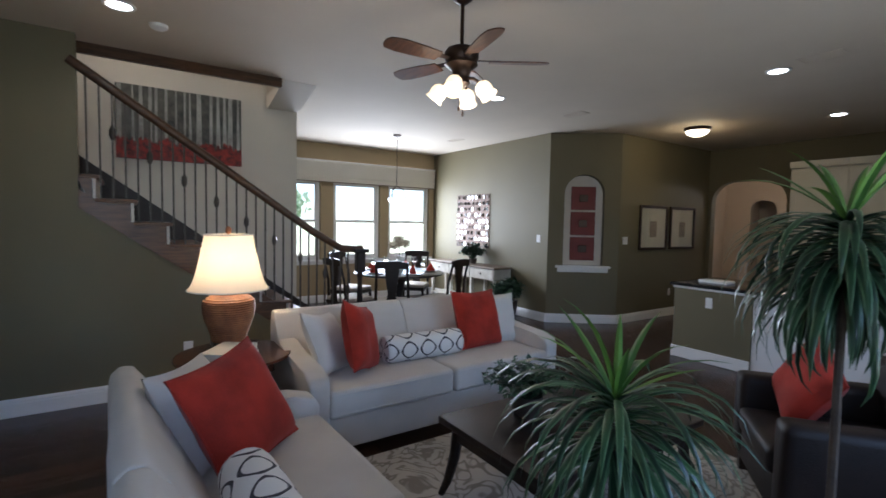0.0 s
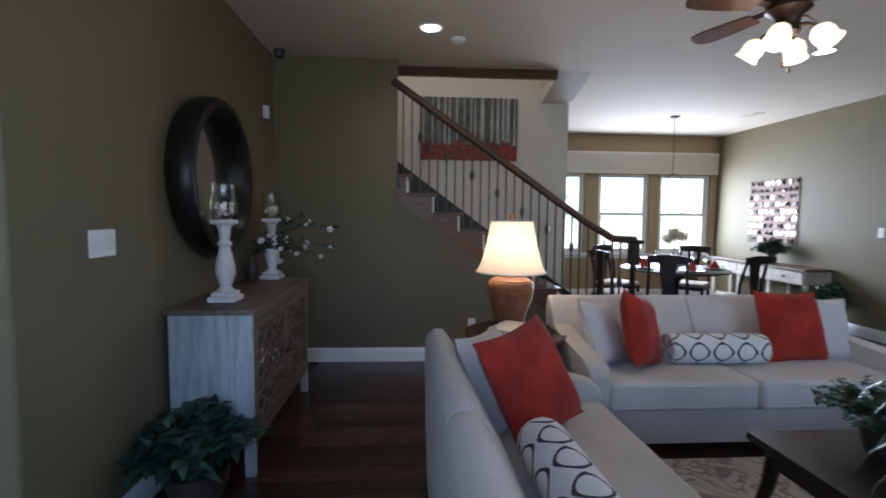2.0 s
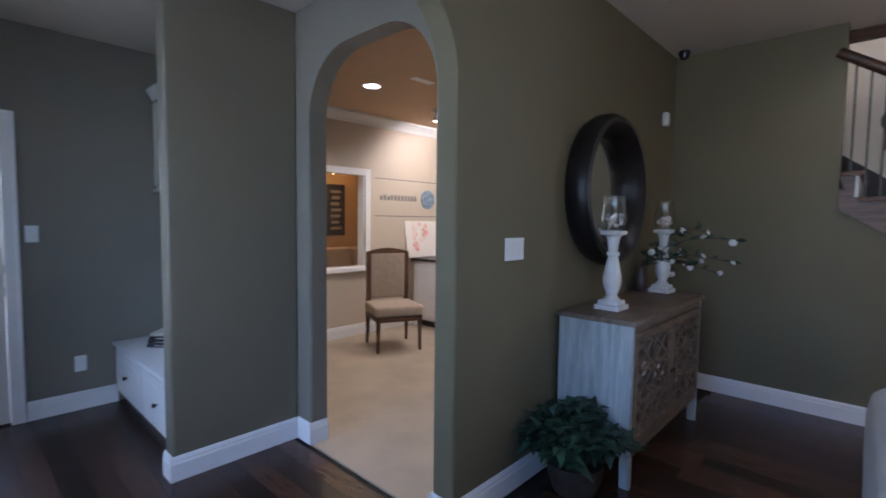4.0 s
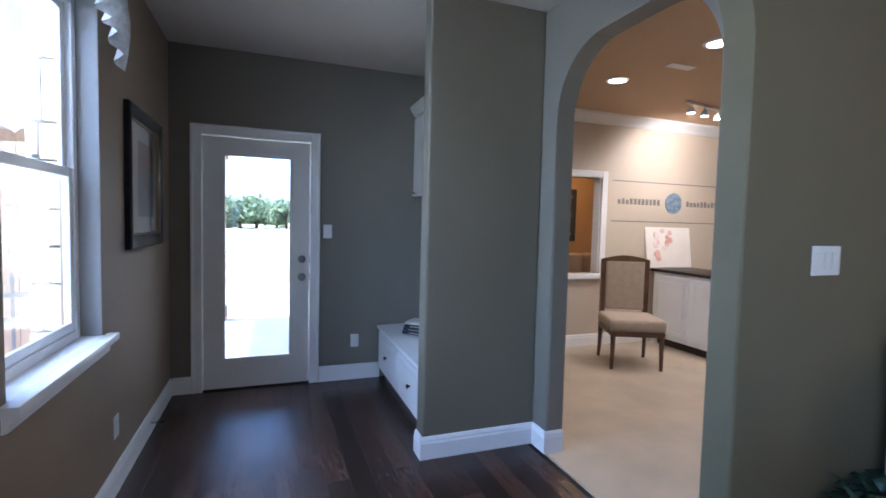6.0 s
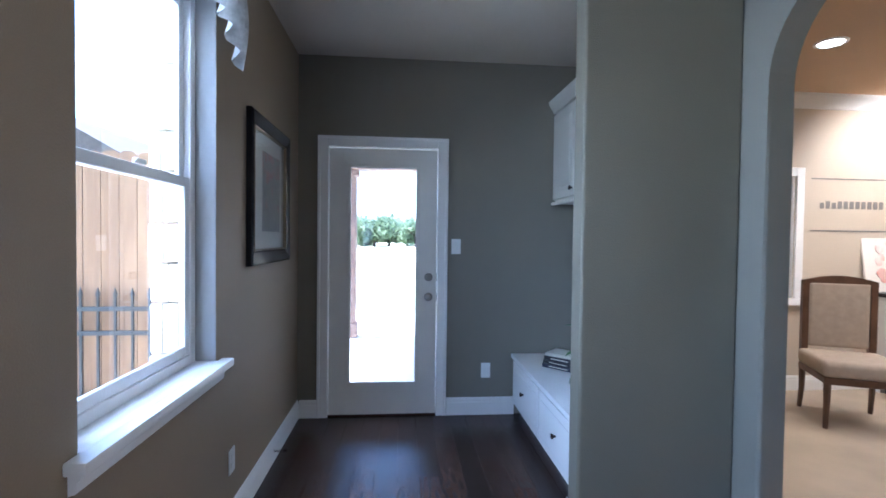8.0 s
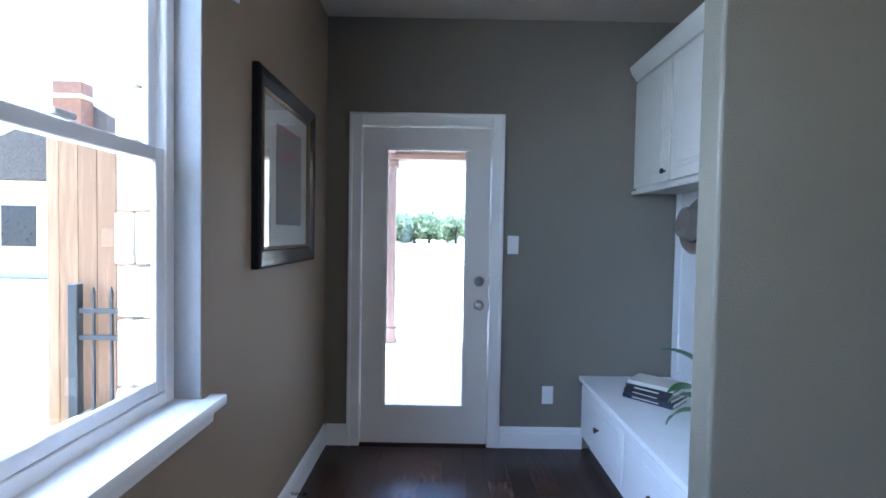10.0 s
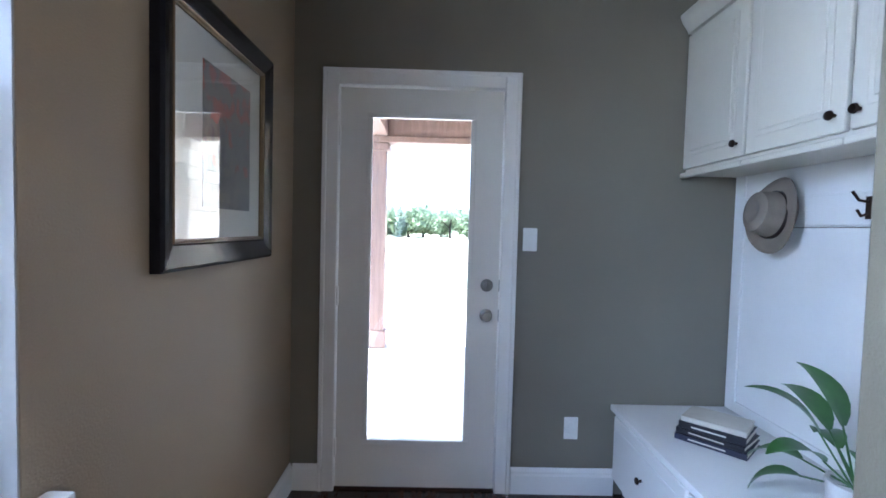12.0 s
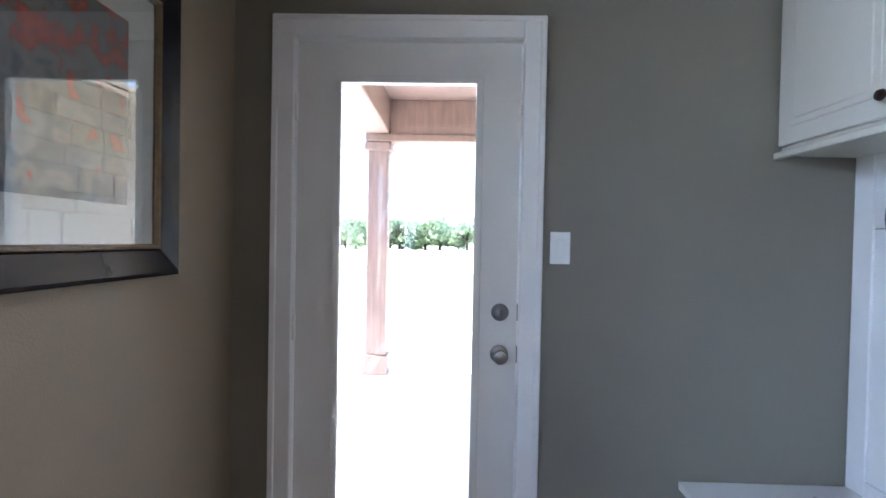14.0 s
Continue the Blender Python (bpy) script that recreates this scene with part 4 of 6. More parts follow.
def pillow(m, size, thick, material, label, seed=1):
    """A square cushion standing in local xz, thickness along y."""
    t = thing("cushion", label, "cushion", m, group="scatter cushions")
    n, s = 14, size / 2
    bm = bmesh.new()
    sheets = []
    for side in (-1, 1):
        rows = []
        for i in range(n + 1):
            row = []
            for j in range(n + 1):
                u, v = 2 * i / n - 1, 2 * j / n - 1
                edge = (1 - u ** 4) * (1 - v ** 4)
                pinch = 1 - 0.10 * (1 - abs(u) ** 2) * abs(v) ** 3
                pinch2 = 1 - 0.10 * (1 - abs(v) ** 2) * abs(u) ** 3
                y = side * thick / 2 * edge ** 0.55
                p = Vector((u * s * pinch2, y, v * s * pinch))
                p += 0.010 * noise.noise_vector(p * 9 + Vector((seed * 3.1, side, 0))) * edge
                row.append(bm.verts.new(p))
            rows.append(row)
        for i in range(n):
            for j in range(n):
                q4 = (rows[i][j], rows[i + 1][j], rows[i + 1][j + 1], rows[i][j + 1])
                bm.faces.new(q4 if side < 0 else q4[::-1])
    bmesh.ops.remove_doubles(bm, verts=bm.verts, dist=0.0005)
    part("cover", bm, material, t)
    bm = bmesh.new()
    ring = []
    for k in range(40):
        a = 8.0 * k / 40
        side, f = int(a // 2), (a % 2) - 1
        u, v = ((f, -1), (1, f), (-f, 1), (-1, -f))[side]
        ring.append((u * s * (1 - 0.10 * (1 - v * v) * abs(u) ** 3), 0, v * s * (1 - 0.10 * (1 - u * u) * abs(v) ** 3)))
    tube(bm, ring + [ring[0]], 0.005, 6)
    part("piping", bm, material, t)
    return t


def bolster(m, length, r, label):
    t = thing("bolster", label, "cushion", m, group="bolster cushions")
    bm = bmesh.new()
    n = 24
    prof = [(0.004, -0.5), (0.5, -0.497), (0.85, -0.49), (0.97, -0.47), (1, -0.44), (1.01, -0.2), (1.0, 0), (1.01, 0.2), (1, 0.44), (0.97, 0.47), (0.85, 0.49), (0.5, 0.497), (0.004, 0.5)]
    rings = [[bm.verts.new((u * length, r * q2 * math.sin(2 * math.pi * i / n), r * q2 * math.cos(2 * math.pi * i / n))) for i in range(n)] for q2, u in prof]
    for a, b in zip(rings, rings[1:]):
        for i in range(n):
            bm.faces.new((a[i], a[(i + 1) % n], b[(i + 1) % n], b[i]))
    bm.faces.new(rings[0])
    bm.faces.new(rings[-1])
    part("cover", bm, TRELLIS, t)
    for x in (-0.485, 0.485):
        bm = bmesh.new()
        tube(bm, [(x * length, r * 0.93 * math.sin(2 * math.pi * i / 20), r * 0.93 * math.cos(2 * math.pi * i / 20)) for i in range(21)], 0.005, 6)
        part("piping", bm, OFFW, t)
    return t


# on the near sofa
pillow(pose(2.70, -4.60, 0.635, -26, 4, -32), 0.48, 0.15, OFFW, "off-white square cushion in the sofa corner", 2)
pillow(pose(2.53, -4.74, 0.69, -28, -6, -46), 0.505, 0.17, REDV, "rust-red velvet cushion leaning in the sofa corner", 3)
bolster(pose(1.92, -4.72, 0.56, 0, 0, 3), 0.62, 0.10, "round white bolster with a dark trellis print")
pillow(pose(1.38, -4.98, 0.60, -52, 6, 20), 0.50, 0.17, REDV, "rust-red velvet cushion lying by the sofa arm", 4)
# on the far sofa
pillow(pose(3.56, -5.50, 0.645, -28, 10, -46), 0.45, 0.15, OFFW, "off-white square cushion against the sofa arm", 5)
pillow(pose(3.44, -5.70, 0.685, -16, 16, -44), 0.48, 0.16, REDV, "rust-red velvet cushion standing on the sofa", 6)
bolster(pose(3.46, -6.22, 0.555, 0, 0, 88), 0.66, 0.10, "round white bolster with a dark trellis print")
pillow(pose(3.57, -6.84, 0.675, -20, 2, -84), 0.50, 0.17, REDV, "rust-red velvet cushion against the sofa back", 7)
pillow(pose(3.60, -7.06, 0.655, -22, 2, -98), 0.45, 0.14, OFFW, "off-white square cushion against the far arm", 8)

# round side table, books, lamp
ROSE = mat("polished_mahogany", (0.11, 0.040, 0.020), 0.22, scale=5, grain=40, color2=(0.05, 0.018, 0.010), stretch=(1, 7, 7), bump=0.06)
t = thing("side_table", "round polished mahogany side table between the sofas", "table", pose(3.74, -4.93, 0) @ Matrix.Diagonal((1.15, 1.15, 1.0, 1)))
bm = bmesh.new()
lathe(bm, [(0.02, 0.575), (0.29, 0.578), (0.315, 0.59), (0.31, 0.605), (0.02, 0.61)], 0, 0, 40)
part("tabletop", bm, ROSE, t)
part("apron", boxes((-0.18, 0.18, -0.18, 0.18, 0.50, 0.577), bevel=0.01), ROSE, t)
bm = bmesh.new()
lathe(bm, [(0.05, 0.08), (0.03, 0.14), (0.045, 0.25), (0.03, 0.40), (0.05, 0.50)], 0, 0, 16)
part("pedestal", bm, ROSE, t)
for k in range(4):
    a = k * math.pi / 2 + 0.785
    bm = bmesh.new()
    tube(bm, [(0.03 * math.cos(a), 0.03 * math.sin(a), 0.12), (0.14 * math.cos(a), 0.14 * math.sin(a), 0.07), (0.24 * math.cos(a), 0.24 * math.sin(a), 0.018)], 0.024, 8, 0.016)
    part("leg", bm, ROSE, t)
PAPER = mat("book_paper", (0.72, 0.68, 0.58), 0.85, vary=0.1, scale=2, grain=200, stretch=(1, 1, 30), bump=0.2)


def book(m, w, d, h, cover, label, group="books"):
    """A closed book lying flat, spine on local -y."""
    t = thing("book", label, "book", m, group=group)
    part("pages", boxes((-w / 2 + 0.004, w / 2 - 0.004, -d / 2 + 0.004, d / 2 - 0.005, 0.003, h - 0.003)), PAPER, t)
    part("cover", boxes((-w / 2, w / 2, -d / 2, d / 2, 0, 0.003), (-w / 2, w / 2, -d / 2, d / 2, h - 0.003, h), (-w / 2, w / 2, -d / 2, -d / 2 + 0.004, 0.003, h - 0.003), bevel=0.001), cover, t)
    return t


CREAMC = mat("cream_book_cover", (0.62, 0.58, 0.50), 0.6, vary=0.05, bump=0.05)
for k in range(2):
    book(pose(3.56, -4.87, 0.611 + 0.04 * k, 0, 0, -42 + 6 * k), 0.30, 0.22, 0.038, CREAMC, "cream book lying on the side table", "books on the side table")

WICKER = mat("woven_terracotta", (0.34, 0.14, 0.055), 0.55, scale=14, grain=90, bump=0.8, color2=(0.17, 0.065, 0.028))
t = thing("table_lamp", "woven terracotta urn lamp with a cream bell shade, lit", "lamp", pose(3.90, -4.925, 0.61) @ Matrix.Diagonal((0.97, 0.97, 1, 1)))
bm = bmesh.new()
box(bm, -0.11, 0.11, -0.11, 0.11, 0, 0.05, 0.012, 2)
part("foot", bm, DARK, t)
bm = bmesh.new()
prof = []
for k in range(46):
    f = k / 45
    r = 0.115 + 0.052 * max(0.0, math.sin(math.pi * (f - 0.05) / 1.25)) ** 1.4 + 0.008 * f - 0.105 * max(0, (f - 0.80) / 0.20) ** 1.7
    prof.append((r + 0.0035 * (1 if k % 2 else -1), 0.05 + 0.34 * f))
lathe(bm, prof, 0, 0, 28)
part("urn_body", bm, WICKER, t)
bm = bmesh.new()
lathe(bm, [(0.070, 0.385), (0.088, 0.397), (0.088, 0.410), (0.06, 0.418), (0.015, 0.425), (0.012, 0.49)], 0, 0, 16)
part("neck", bm, WICKER, t)
SHADE = bpy.data.materials.new("cream_lampshade")
SHADE.use_nodes = True
p = SHADE.node_tree.nodes["Principled BSDF"]
p.inputs["Base Color"].default_value, p.inputs["Roughness"].default_value = (0.86, 0.78, 0.64, 1), 0.8
p.inputs["Emission Color"].default_value, p.inputs["Emission Strength"].default_value = (1.0, 0.74, 0.44, 1), 0.08
sn = SHADE.node_tree
st, sm = sn.nodes.new("ShaderNodeBsdfTranslucent"), sn.nodes.new("ShaderNodeMixShader")
st.inputs[0].default_value, sm.inputs[0].default_value = (0.92, 0.82, 0.66, 1), 0.32
sn.links.new(p.outputs[0], sm.inputs[1])
sn.links.new(st.outputs[0], sm.inputs[2])
sn.links.new(sm.outputs[0], sn.nodes["Material Output"].inputs[0])
bm = bmesh.new()
n = 24
rings = []
for k in range(9):
    f = k / 8
    r = 0.262 - 0.105 * f ** 0.66
    rings.append([bm.verts.new(((r + 0.006 * math.cos(6 * 2 * math.pi * i / n)) * math.cos(2 * math.pi * i / n), (r + 0.006 * math.cos(6 * 2 * math.pi * i / n)) * math.sin(2 * math.pi * i / n), 0.405 + 0.372 * f)) for i in range(n)])
for a, b in zip(rings, rings[1:]):
    for i in range(n):
        bm.faces.new((a[i], a[(i + 1) % n], b[(i + 1) % n], b[i]))
sh = part("shade", bm, SHADE, t)
for r, z in ((0.266, 0.405), (0.161, 0.777)):
    bm = bmesh.new()
    tube(bm, [(r * math.cos(2 * math.pi * i / 28), r * math.sin(2 * math.pi * i / 28), z) for i in range(29)], 0.005, 6)
    part("trim", bm, OFFW, sh)
bm = bmesh.new()
lathe(bm, [(0.008, 0.48), (0.006, 0.785), (0.02, 0.79), (0.022, 0.815), (0.012, 0.83), (0.003, 0.835)], 0, 0, 12)
part("finial", bm, WICKER, t)
lamp("table_lamp_bulb", "POINT", pose(3.90, -4.925, 1.19), 2.4, (1, 0.72, 0.42), 0.05)

# rug and coffee table
def rug_material():
    m = mat("scrolled_rug_wool", (0.54, 0.50, 0.44), 0.95, vary=0.1, scale=3, grain=400, bump=0.8)
    nt = m.node_tree
    p = nt.nodes["Principled BSDF"]
    old = p.inputs["Base Color"].links[0].from_socket
    tc = nt.nodes.new("ShaderNodeTexCoord")
    nz = nt.nodes.new("ShaderNodeTexNoise")
    nz.inputs["Scale"].default_value, nz.inputs["Distortion"].default_value, nz.inputs["Detail"].default_value = 3.2, 3.5, 1
    nt.links.new(tc.outputs["Object"], nz.inputs[0])
    rp = nt.nodes.new("ShaderNodeValToRGB")
    e = rp.color_ramp.elements
    e[0].position, e[1].position = 0.42, 0.47
    e[0].color, e[1].color = (0, 0, 0, 1), (1, 1, 1, 1)
    k1, k2 = e.new(0.52), e.new(0.56)
    k1.color, k2.color = (1, 1, 1, 1), (0, 0, 0, 1)
    nt.links.new(nz.outputs["Fac"], rp.inputs[0])
    mix = nt.nodes.new("ShaderNodeMix")
    mix.data_type = "RGBA"
    nt.links.new(rp.outputs[0], mix.inputs[0])
    nt.links.new(old, mix.inputs[6])
    mix.inputs[7].default_value = (0.27, 0.24, 0.20, 1)
    nt.links.new(mix.outputs[2], p.inputs["Base Color"])
    return m


t = tagged(part("rug", boxes((0.75, 3.07, -7.6, -5.24, 0.0, 0.014), bevel=0.005), rug_material()), "beige wool rug with brown scrollwork", "rug")
t = thing("coffee_table", "dark espresso coffee table with splayed legs", "table", pose(2.10, -6.335, 0.014))
part("tabletop", boxes((-0.40, 0.40, -0.62, 0.60, 0.40, 0.44), bevel=0.012, seg=2), DARK, t)
part("apron", boxes((-0.34, 0.34, -0.56, 0.54, 0.31, 0.40), bevel=0.006), DARK, t)
for sx in (-1, 1):
    for y, sy in ((-0.54, -1), (0.52, 1)):
        bm = bmesh.new()
        tube(bm, [(sx * 0.32, y, 0.36), (sx * 0.335, y + 0.01 * sy, 0.22), (sx * 0.36, y + 0.035 * sy, 0.08), (sx * 0.385, y + 0.06 * sy, 0.0)], 0.034, 8, 0.018)
        part("leg", bm, DARK, t)


# plants
def strap_leaf(bm, base, yaw, up, length, width, droop, rng):
    """A long folded leaf that arches over."""
    n = 7
    p, el = Vector(base), up
    side = Vector((-math.sin(yaw), math.cos(yaw), 0))
    prev = None
    for k in range(n + 1):
        f = k / n
        w = width * (0.35 + 1.4 * f - 1.72 * f * f) if f < 0.98 else 0.0006
        w = max(w, 0.0006)
        d = Vector((math.cos(yaw) * math.cos(el), math.sin(yaw) * math.cos(el), math.sin(el)))
        nrm = side.cross(d)
        row = [bm.verts.new(p + side * w * u + nrm * w * 0.35 * abs(u)) for u in (1, 0.66, 0, -0.66, -1)]
        if prev:
            for q in range(4):
                face = bm.faces.new((prev[q], prev[q + 1], row[q + 1], row[q]))
                face.material_index = 1 if q in (0, 3) else 0
        prev = row
        p = p + d * (length / n)
        el -= droop / n * (0.5 + f * 1.1)


def leaf_mat(name, a, b, rough=0.38, **kw):
    return mat(name, a, rough, scale=8, grain=50, bump=0.12, color2=b, per_object=0.7, **kw)


DRAC = leaf_mat("dracaena_leaf", (0.030, 0.078, 0.030), (0.006, 0.022, 0.010), 0.34)
EDGE = leaf_mat("pale_leaf_margin", (0.12, 0.20, 0.10), (0.05, 0.10, 0.05), 0.34)
YOUNG = leaf_mat("young_dracaena_leaf", (0.14, 0.27, 0.04), (0.06, 0.14, 0.025), 0.42)
BUSHL = leaf_mat("ivy_leaf", (0.042, 0.095, 0.045), (0.010, 0.028, 0.015), 0.42)
POT = mat("dark_glazed_pot", (0.05, 0.035, 0.028), 0.35, vary=0.3, scale=5, bump=0.15)
SOIL = mat("potting_soil", (0.03, 0.02, 0.015), 0.95, vary=0.4, scale=40, bump=0.8)


def dracaena(m, stem_h, leaf_len, count, seed, label, pot_r=0.15, pot_h=0.26, lean=(0, 0), rise=1.15):
    rng = random.Random(seed)
    t = thing("potted_dracaena", label, "plant", m, group="dracaena plants")
    bm = bmesh.new()
    lathe(bm, [(pot_r * 0.72, 0), (pot_r * 0.95, pot_h * 0.6), (pot_r, pot_h * 0.95), (pot_r * 1.04, pot_h), (pot_r * 0.92, pot_h), (pot_r * 0.9, pot_h - 0.03)], 0, 0, 24)
    part("pot", bm, POT, t)
    bm = bmesh.new()
    lathe(bm, [(pot_r * 0.9, pot_h - 0.035), (pot_r * 0.5, pot_h - 0.02), (0.01, pot_h - 0.015)], 0, 0, 16)
    part("soil", bm, SOIL, t)
    bm = bmesh.new()
    top = Vector((lean[0], lean[1], stem_h))
    tube(bm, [(0, 0, pot_h - 0.04), (lean[0] * 0.3, lean[1] * 0.3, stem_h * 0.55), top], 0.015, 8, 0.012)
    part("stem", bm, BARK, t)
    old, young = bmesh.new(), bmesh.new()
    for k in range(count):
        f = k / count
        yaw = k * 2.39996 + rng.uniform(-0.3, 0.3)
        base = top + Vector((0, 0, -0.17 + 0.2 * f))
        up = -0.45 + rise * f + rng.uniform(-0.15, 0.15)
        strap_leaf(old, base, yaw, up, leaf_len * rng.uniform(0.8, 1.12), 0.0195 * rng.uniform(0.85, 1.25), rng.uniform(1.6, 2.7), rng)
    for k in range(10):
        yaw = k * 2.39996 + 0.5
        strap_leaf(young, top + Vector((0, 0, 0.03)), yaw, rng.uniform(0.65, 1.35), leaf_len * rng.uniform(0.6, 0.95), 0.021, rng.uniform(0.5, 1.2), rng)
    blades = part("leaves", old, DRAC, t, "long striped dark green leaves")
    fresh = part("young_leaves", young, YOUNG, t, "bright green young leaves")
    blades.data.materials.append(EDGE)
    fresh.data.materials.append(YOUNG)
    return t


dracaena(pose(1.345, -5.65, 0.014), 0.90, 0.46, 120, 11, "low dracaena with arching striped leaves in a dark pot")
dracaena(pose(0.955, -6.27, 0.014), 1.48, 0.42, 190, 12, "tall dracaena on a bare stem in a dark pot", lean=(0.0, 0.02), rise=0.85)


def bush(m, w, h, count, leaf, seed, label, pot_mat, pot_r, pot_h, material=None, name="potted_plant", category="plant", long=1.0):
    """A low mound of small leaves over a pot; leaves on thin stems."""
    rng = random.Random(seed)
    t = thing(name, label, category, m)
    bm = bmesh.new()
    lathe(bm, [(pot_r * 0.75, 0), (pot_r * 0.95, pot_h * 0.5), (pot_r, pot_h), (pot_r * 0.9, pot_h), (pot_r * 0.88, pot_h - 0.02)], 0, 0, 20)
    part("pot", bm, pot_mat, t)
    stems, leaves = bmesh.new(), bmesh.new()
    for k in range(count):
        a = rng.uniform(0, 6.283)
        rr = w * math.sqrt(rng.random()) * rng.uniform(0.7, 1.0)
        tip = Vector((rr * math.cos(a), rr * math.sin(a), pot_h + (h - pot_h) * (1 - 0.75 * (rr / w) ** 2) * rng.uniform(0.65, 1.05)))
        root = Vector((0.25 * pot_r * math.cos(a), 0.25 * pot_r * math.sin(a), pot_h - 0.02))
        mid = (root + tip) / 2 + Vector((0, 0, 0.25 * (h - pot_h)))
        tube(stems, [root, mid, tip], 0.002, 4, 0.001)
        for j in range(9):
            f = 0.35 + 0.65 * j / 8
            p = (1 - f) ** 2 * root + 2 * f * (1 - f) * mid + f * f * tip
            d = Vector((rng.gauss(0, 1), rng.gauss(0, 1), rng.uniform(-0.4, 0.7))).normalized()
            s = d.cross(Vector((0, 0, 1))).normalized()
            up = s.cross(d)
            L2, W2 = leaf * long * rng.uniform(0.7, 1.3), leaf * 0.42 * rng.uniform(0.8, 1.2)
            v = [leaves.verts.new(q3) for q3 in (p, p + d * L2 * 0.4 + s * W2 + up * W2 * 0.3, p + d * L2 - up * L2 * 0.18, p + d * L2 * 0.4 - s * W2 + up * W2 * 0.3, p + d * L2 * 0.45)]
            leaves.faces.new((v[0], v[1], v[4]))
            leaves.faces.new((v[1], v[2], v[4]))
            leaves.faces.new((v[2], v[3], v[4]))
            leaves.faces.new((v[3], v[0], v[4]))
    tagged(part("stems", stems, BUSHL, t), kind="stuff")
    part("foliage", leaves, material or BUSHL, t, smooth=False)
    return t


bush(pose(2.26, -6.16, 0.455), 0.30, 0.30, 110, 0.036, 21, "leafy green trailing plant on the coffee table", POT, 0.09, 0.11)
FERN = leaf_mat("fern_leaf", (0.030, 0.070, 0.040), (0.008, 0.022, 0.014), 0.45)
BASKET = mat("dark_woven_basket", (0.042, 0.026, 0.016), 0.8, scale=20, grain=120, color2=(0.016, 0.010, 0.006), bump=1.0)
bush(pose(2.82, -3.14, 0), 0.34, 0.46, 120, 0.07, 22, "bushy dark green plant in a woven basket on the floor", BASKET, 0.15, 0.16, FERN, long=1.3)

# brown leather armchair
LEATHER = mat("brown_leather", (0.014, 0.008, 0.006), 0.5, vary=0.3, scale=8, grain=140, bump=0.35, Specular_IOR_Level=0.3)
t = thing("leather_armchair", "dark brown leather club chair with a rust-red cushion", "armchair", pose(1.20, -7.40, 0.0, 0, 0, 126))
part("base", boxes((-0.44, 0.44, -0.40, 0.42, 0.10, 0.30), bevel=0.02, seg=2), LEATHER, t)
part("seat_cushion", boxes((-0.29, 0.29, -0.43, 0.26, 0.30, 0.44), bevel=0.045, seg=3), LEATHER, t)
part("backrest", boxes((-0.43, 0.43, 0.24, 0.46, 0.28, 0.80), bevel=0.06, seg=3), LEATHER, t)
for s in (-1, 1):
    part("arm", boxes((s * 0.46, s * 0.30, -0.42, 0.40, 0.12, 0.62), bevel=0.05, seg=3), LEATHER, t)
    for y in (-0.36, 0.38):
        part("leg", boxes((s * 0.36, s * 0.42, y - 0.03, y + 0.03, 0, 0.12), bevel=0.006), DARK, t)
pillow(pose(1.40, -7.42, 0.66, -24, 26, 122), 0.44, 0.16, REDV, "rust-red velvet cushion on the leather armchair", 9)

# ceiling fan with four lights
t = thing("ceiling_fan", "dark bronze ceiling fan with four lit tulip glasses", "ceiling fan", pose(2.80, -6.06, HL))
bm = bmesh.new()
lathe(bm, [(0.065, -0.001), (0.06, -0.03), (0.03, -0.055), (0.012, -0.06)], 0, 0, 20)
part("canopy", bm, BRONZE, t)
bm = bmesh.new()
lathe(bm, [(0.012, -0.05), (0.012, -0.32)], 0, 0, 12)
part("downrod", bm, BRONZE, t)
bm = bmesh.new()
lathe(bm, [(0.02, -0.31), (0.09, -0.325), (0.105, -0.345), (0.105, -0.38), (0.095, -0.40), (0.10, -0.42), (0.06, -0.45), (0.045, -0.50), (0.055, -0.53), (0.02, -0.55)], 0, 0, 28)
part("motor", bm, BRONZE, t)
BLADE = mat("walnut_fan_blade", (0.13, 0.055, 0.026), 0.35, scale=6, color2=(0.05, 0.02, 0.010), stretch=(1, 9, 9), bump=0.08)
for k in range(5):
    R = pose(0, 0, -0.40, 0, 0, 72 * k + 20) @ pose(0, 0, 0, 12, 0, 0)
    bm = bmesh.new()
    outl = [(0.17, -0.045), (0.30, -0.058), (0.44, -0.062), (0.51, -0.05), (0.53, -0.02), (0.53, 0.02), (0.51, 0.05), (0.44, 0.062), (0.30, 0.058), (0.17, 0.045)]
    prism(bm, outl, "z", -0.004, 0.004)
    bm.transform(R)
    bl = part("blade", bm, BLADE, t)
    bm = boxes((0.08, 0.24, -0.018, 0.018, 0.0045, 0.010))
    bm.transform(R)
    part("bracket", bm, BRONZE, bl)
FROST = glow("frosted_tulip_glass", (1.0, 0.72, 0.40), 0.45)
for k in range(4):
    a = math.radians(90 * k + 38)
    R = pose(0.115 * math.cos(a), 0.115 * math.sin(a), -0.535, 0, 0, math.degrees(a)) @ pose(0, 0, 0, 0, -38, 0)
    bm = bmesh.new()
    lathe(bm, [(0.022, 0.0), (0.045, -0.02), (0.052, -0.05), (0.048, -0.08), (0.058, -0.105)], 0, 0, 18, cap=False)
    bm.transform(R)
    g = part("glass_shade", bm, FROST, t)
    bm = bmesh.new()
    tube(bm, [(0.03 * math.cos(a), 0.03 * math.sin(a), -0.50), (0.08 * math.cos(a), 0.08 * math.sin(a), -0.505), (0.115 * math.cos(a), 0.115 * math.sin(a), -0.53)], 0.010, 8)
    part("arm", bm, BRONZE, t)
bm = bmesh.new()
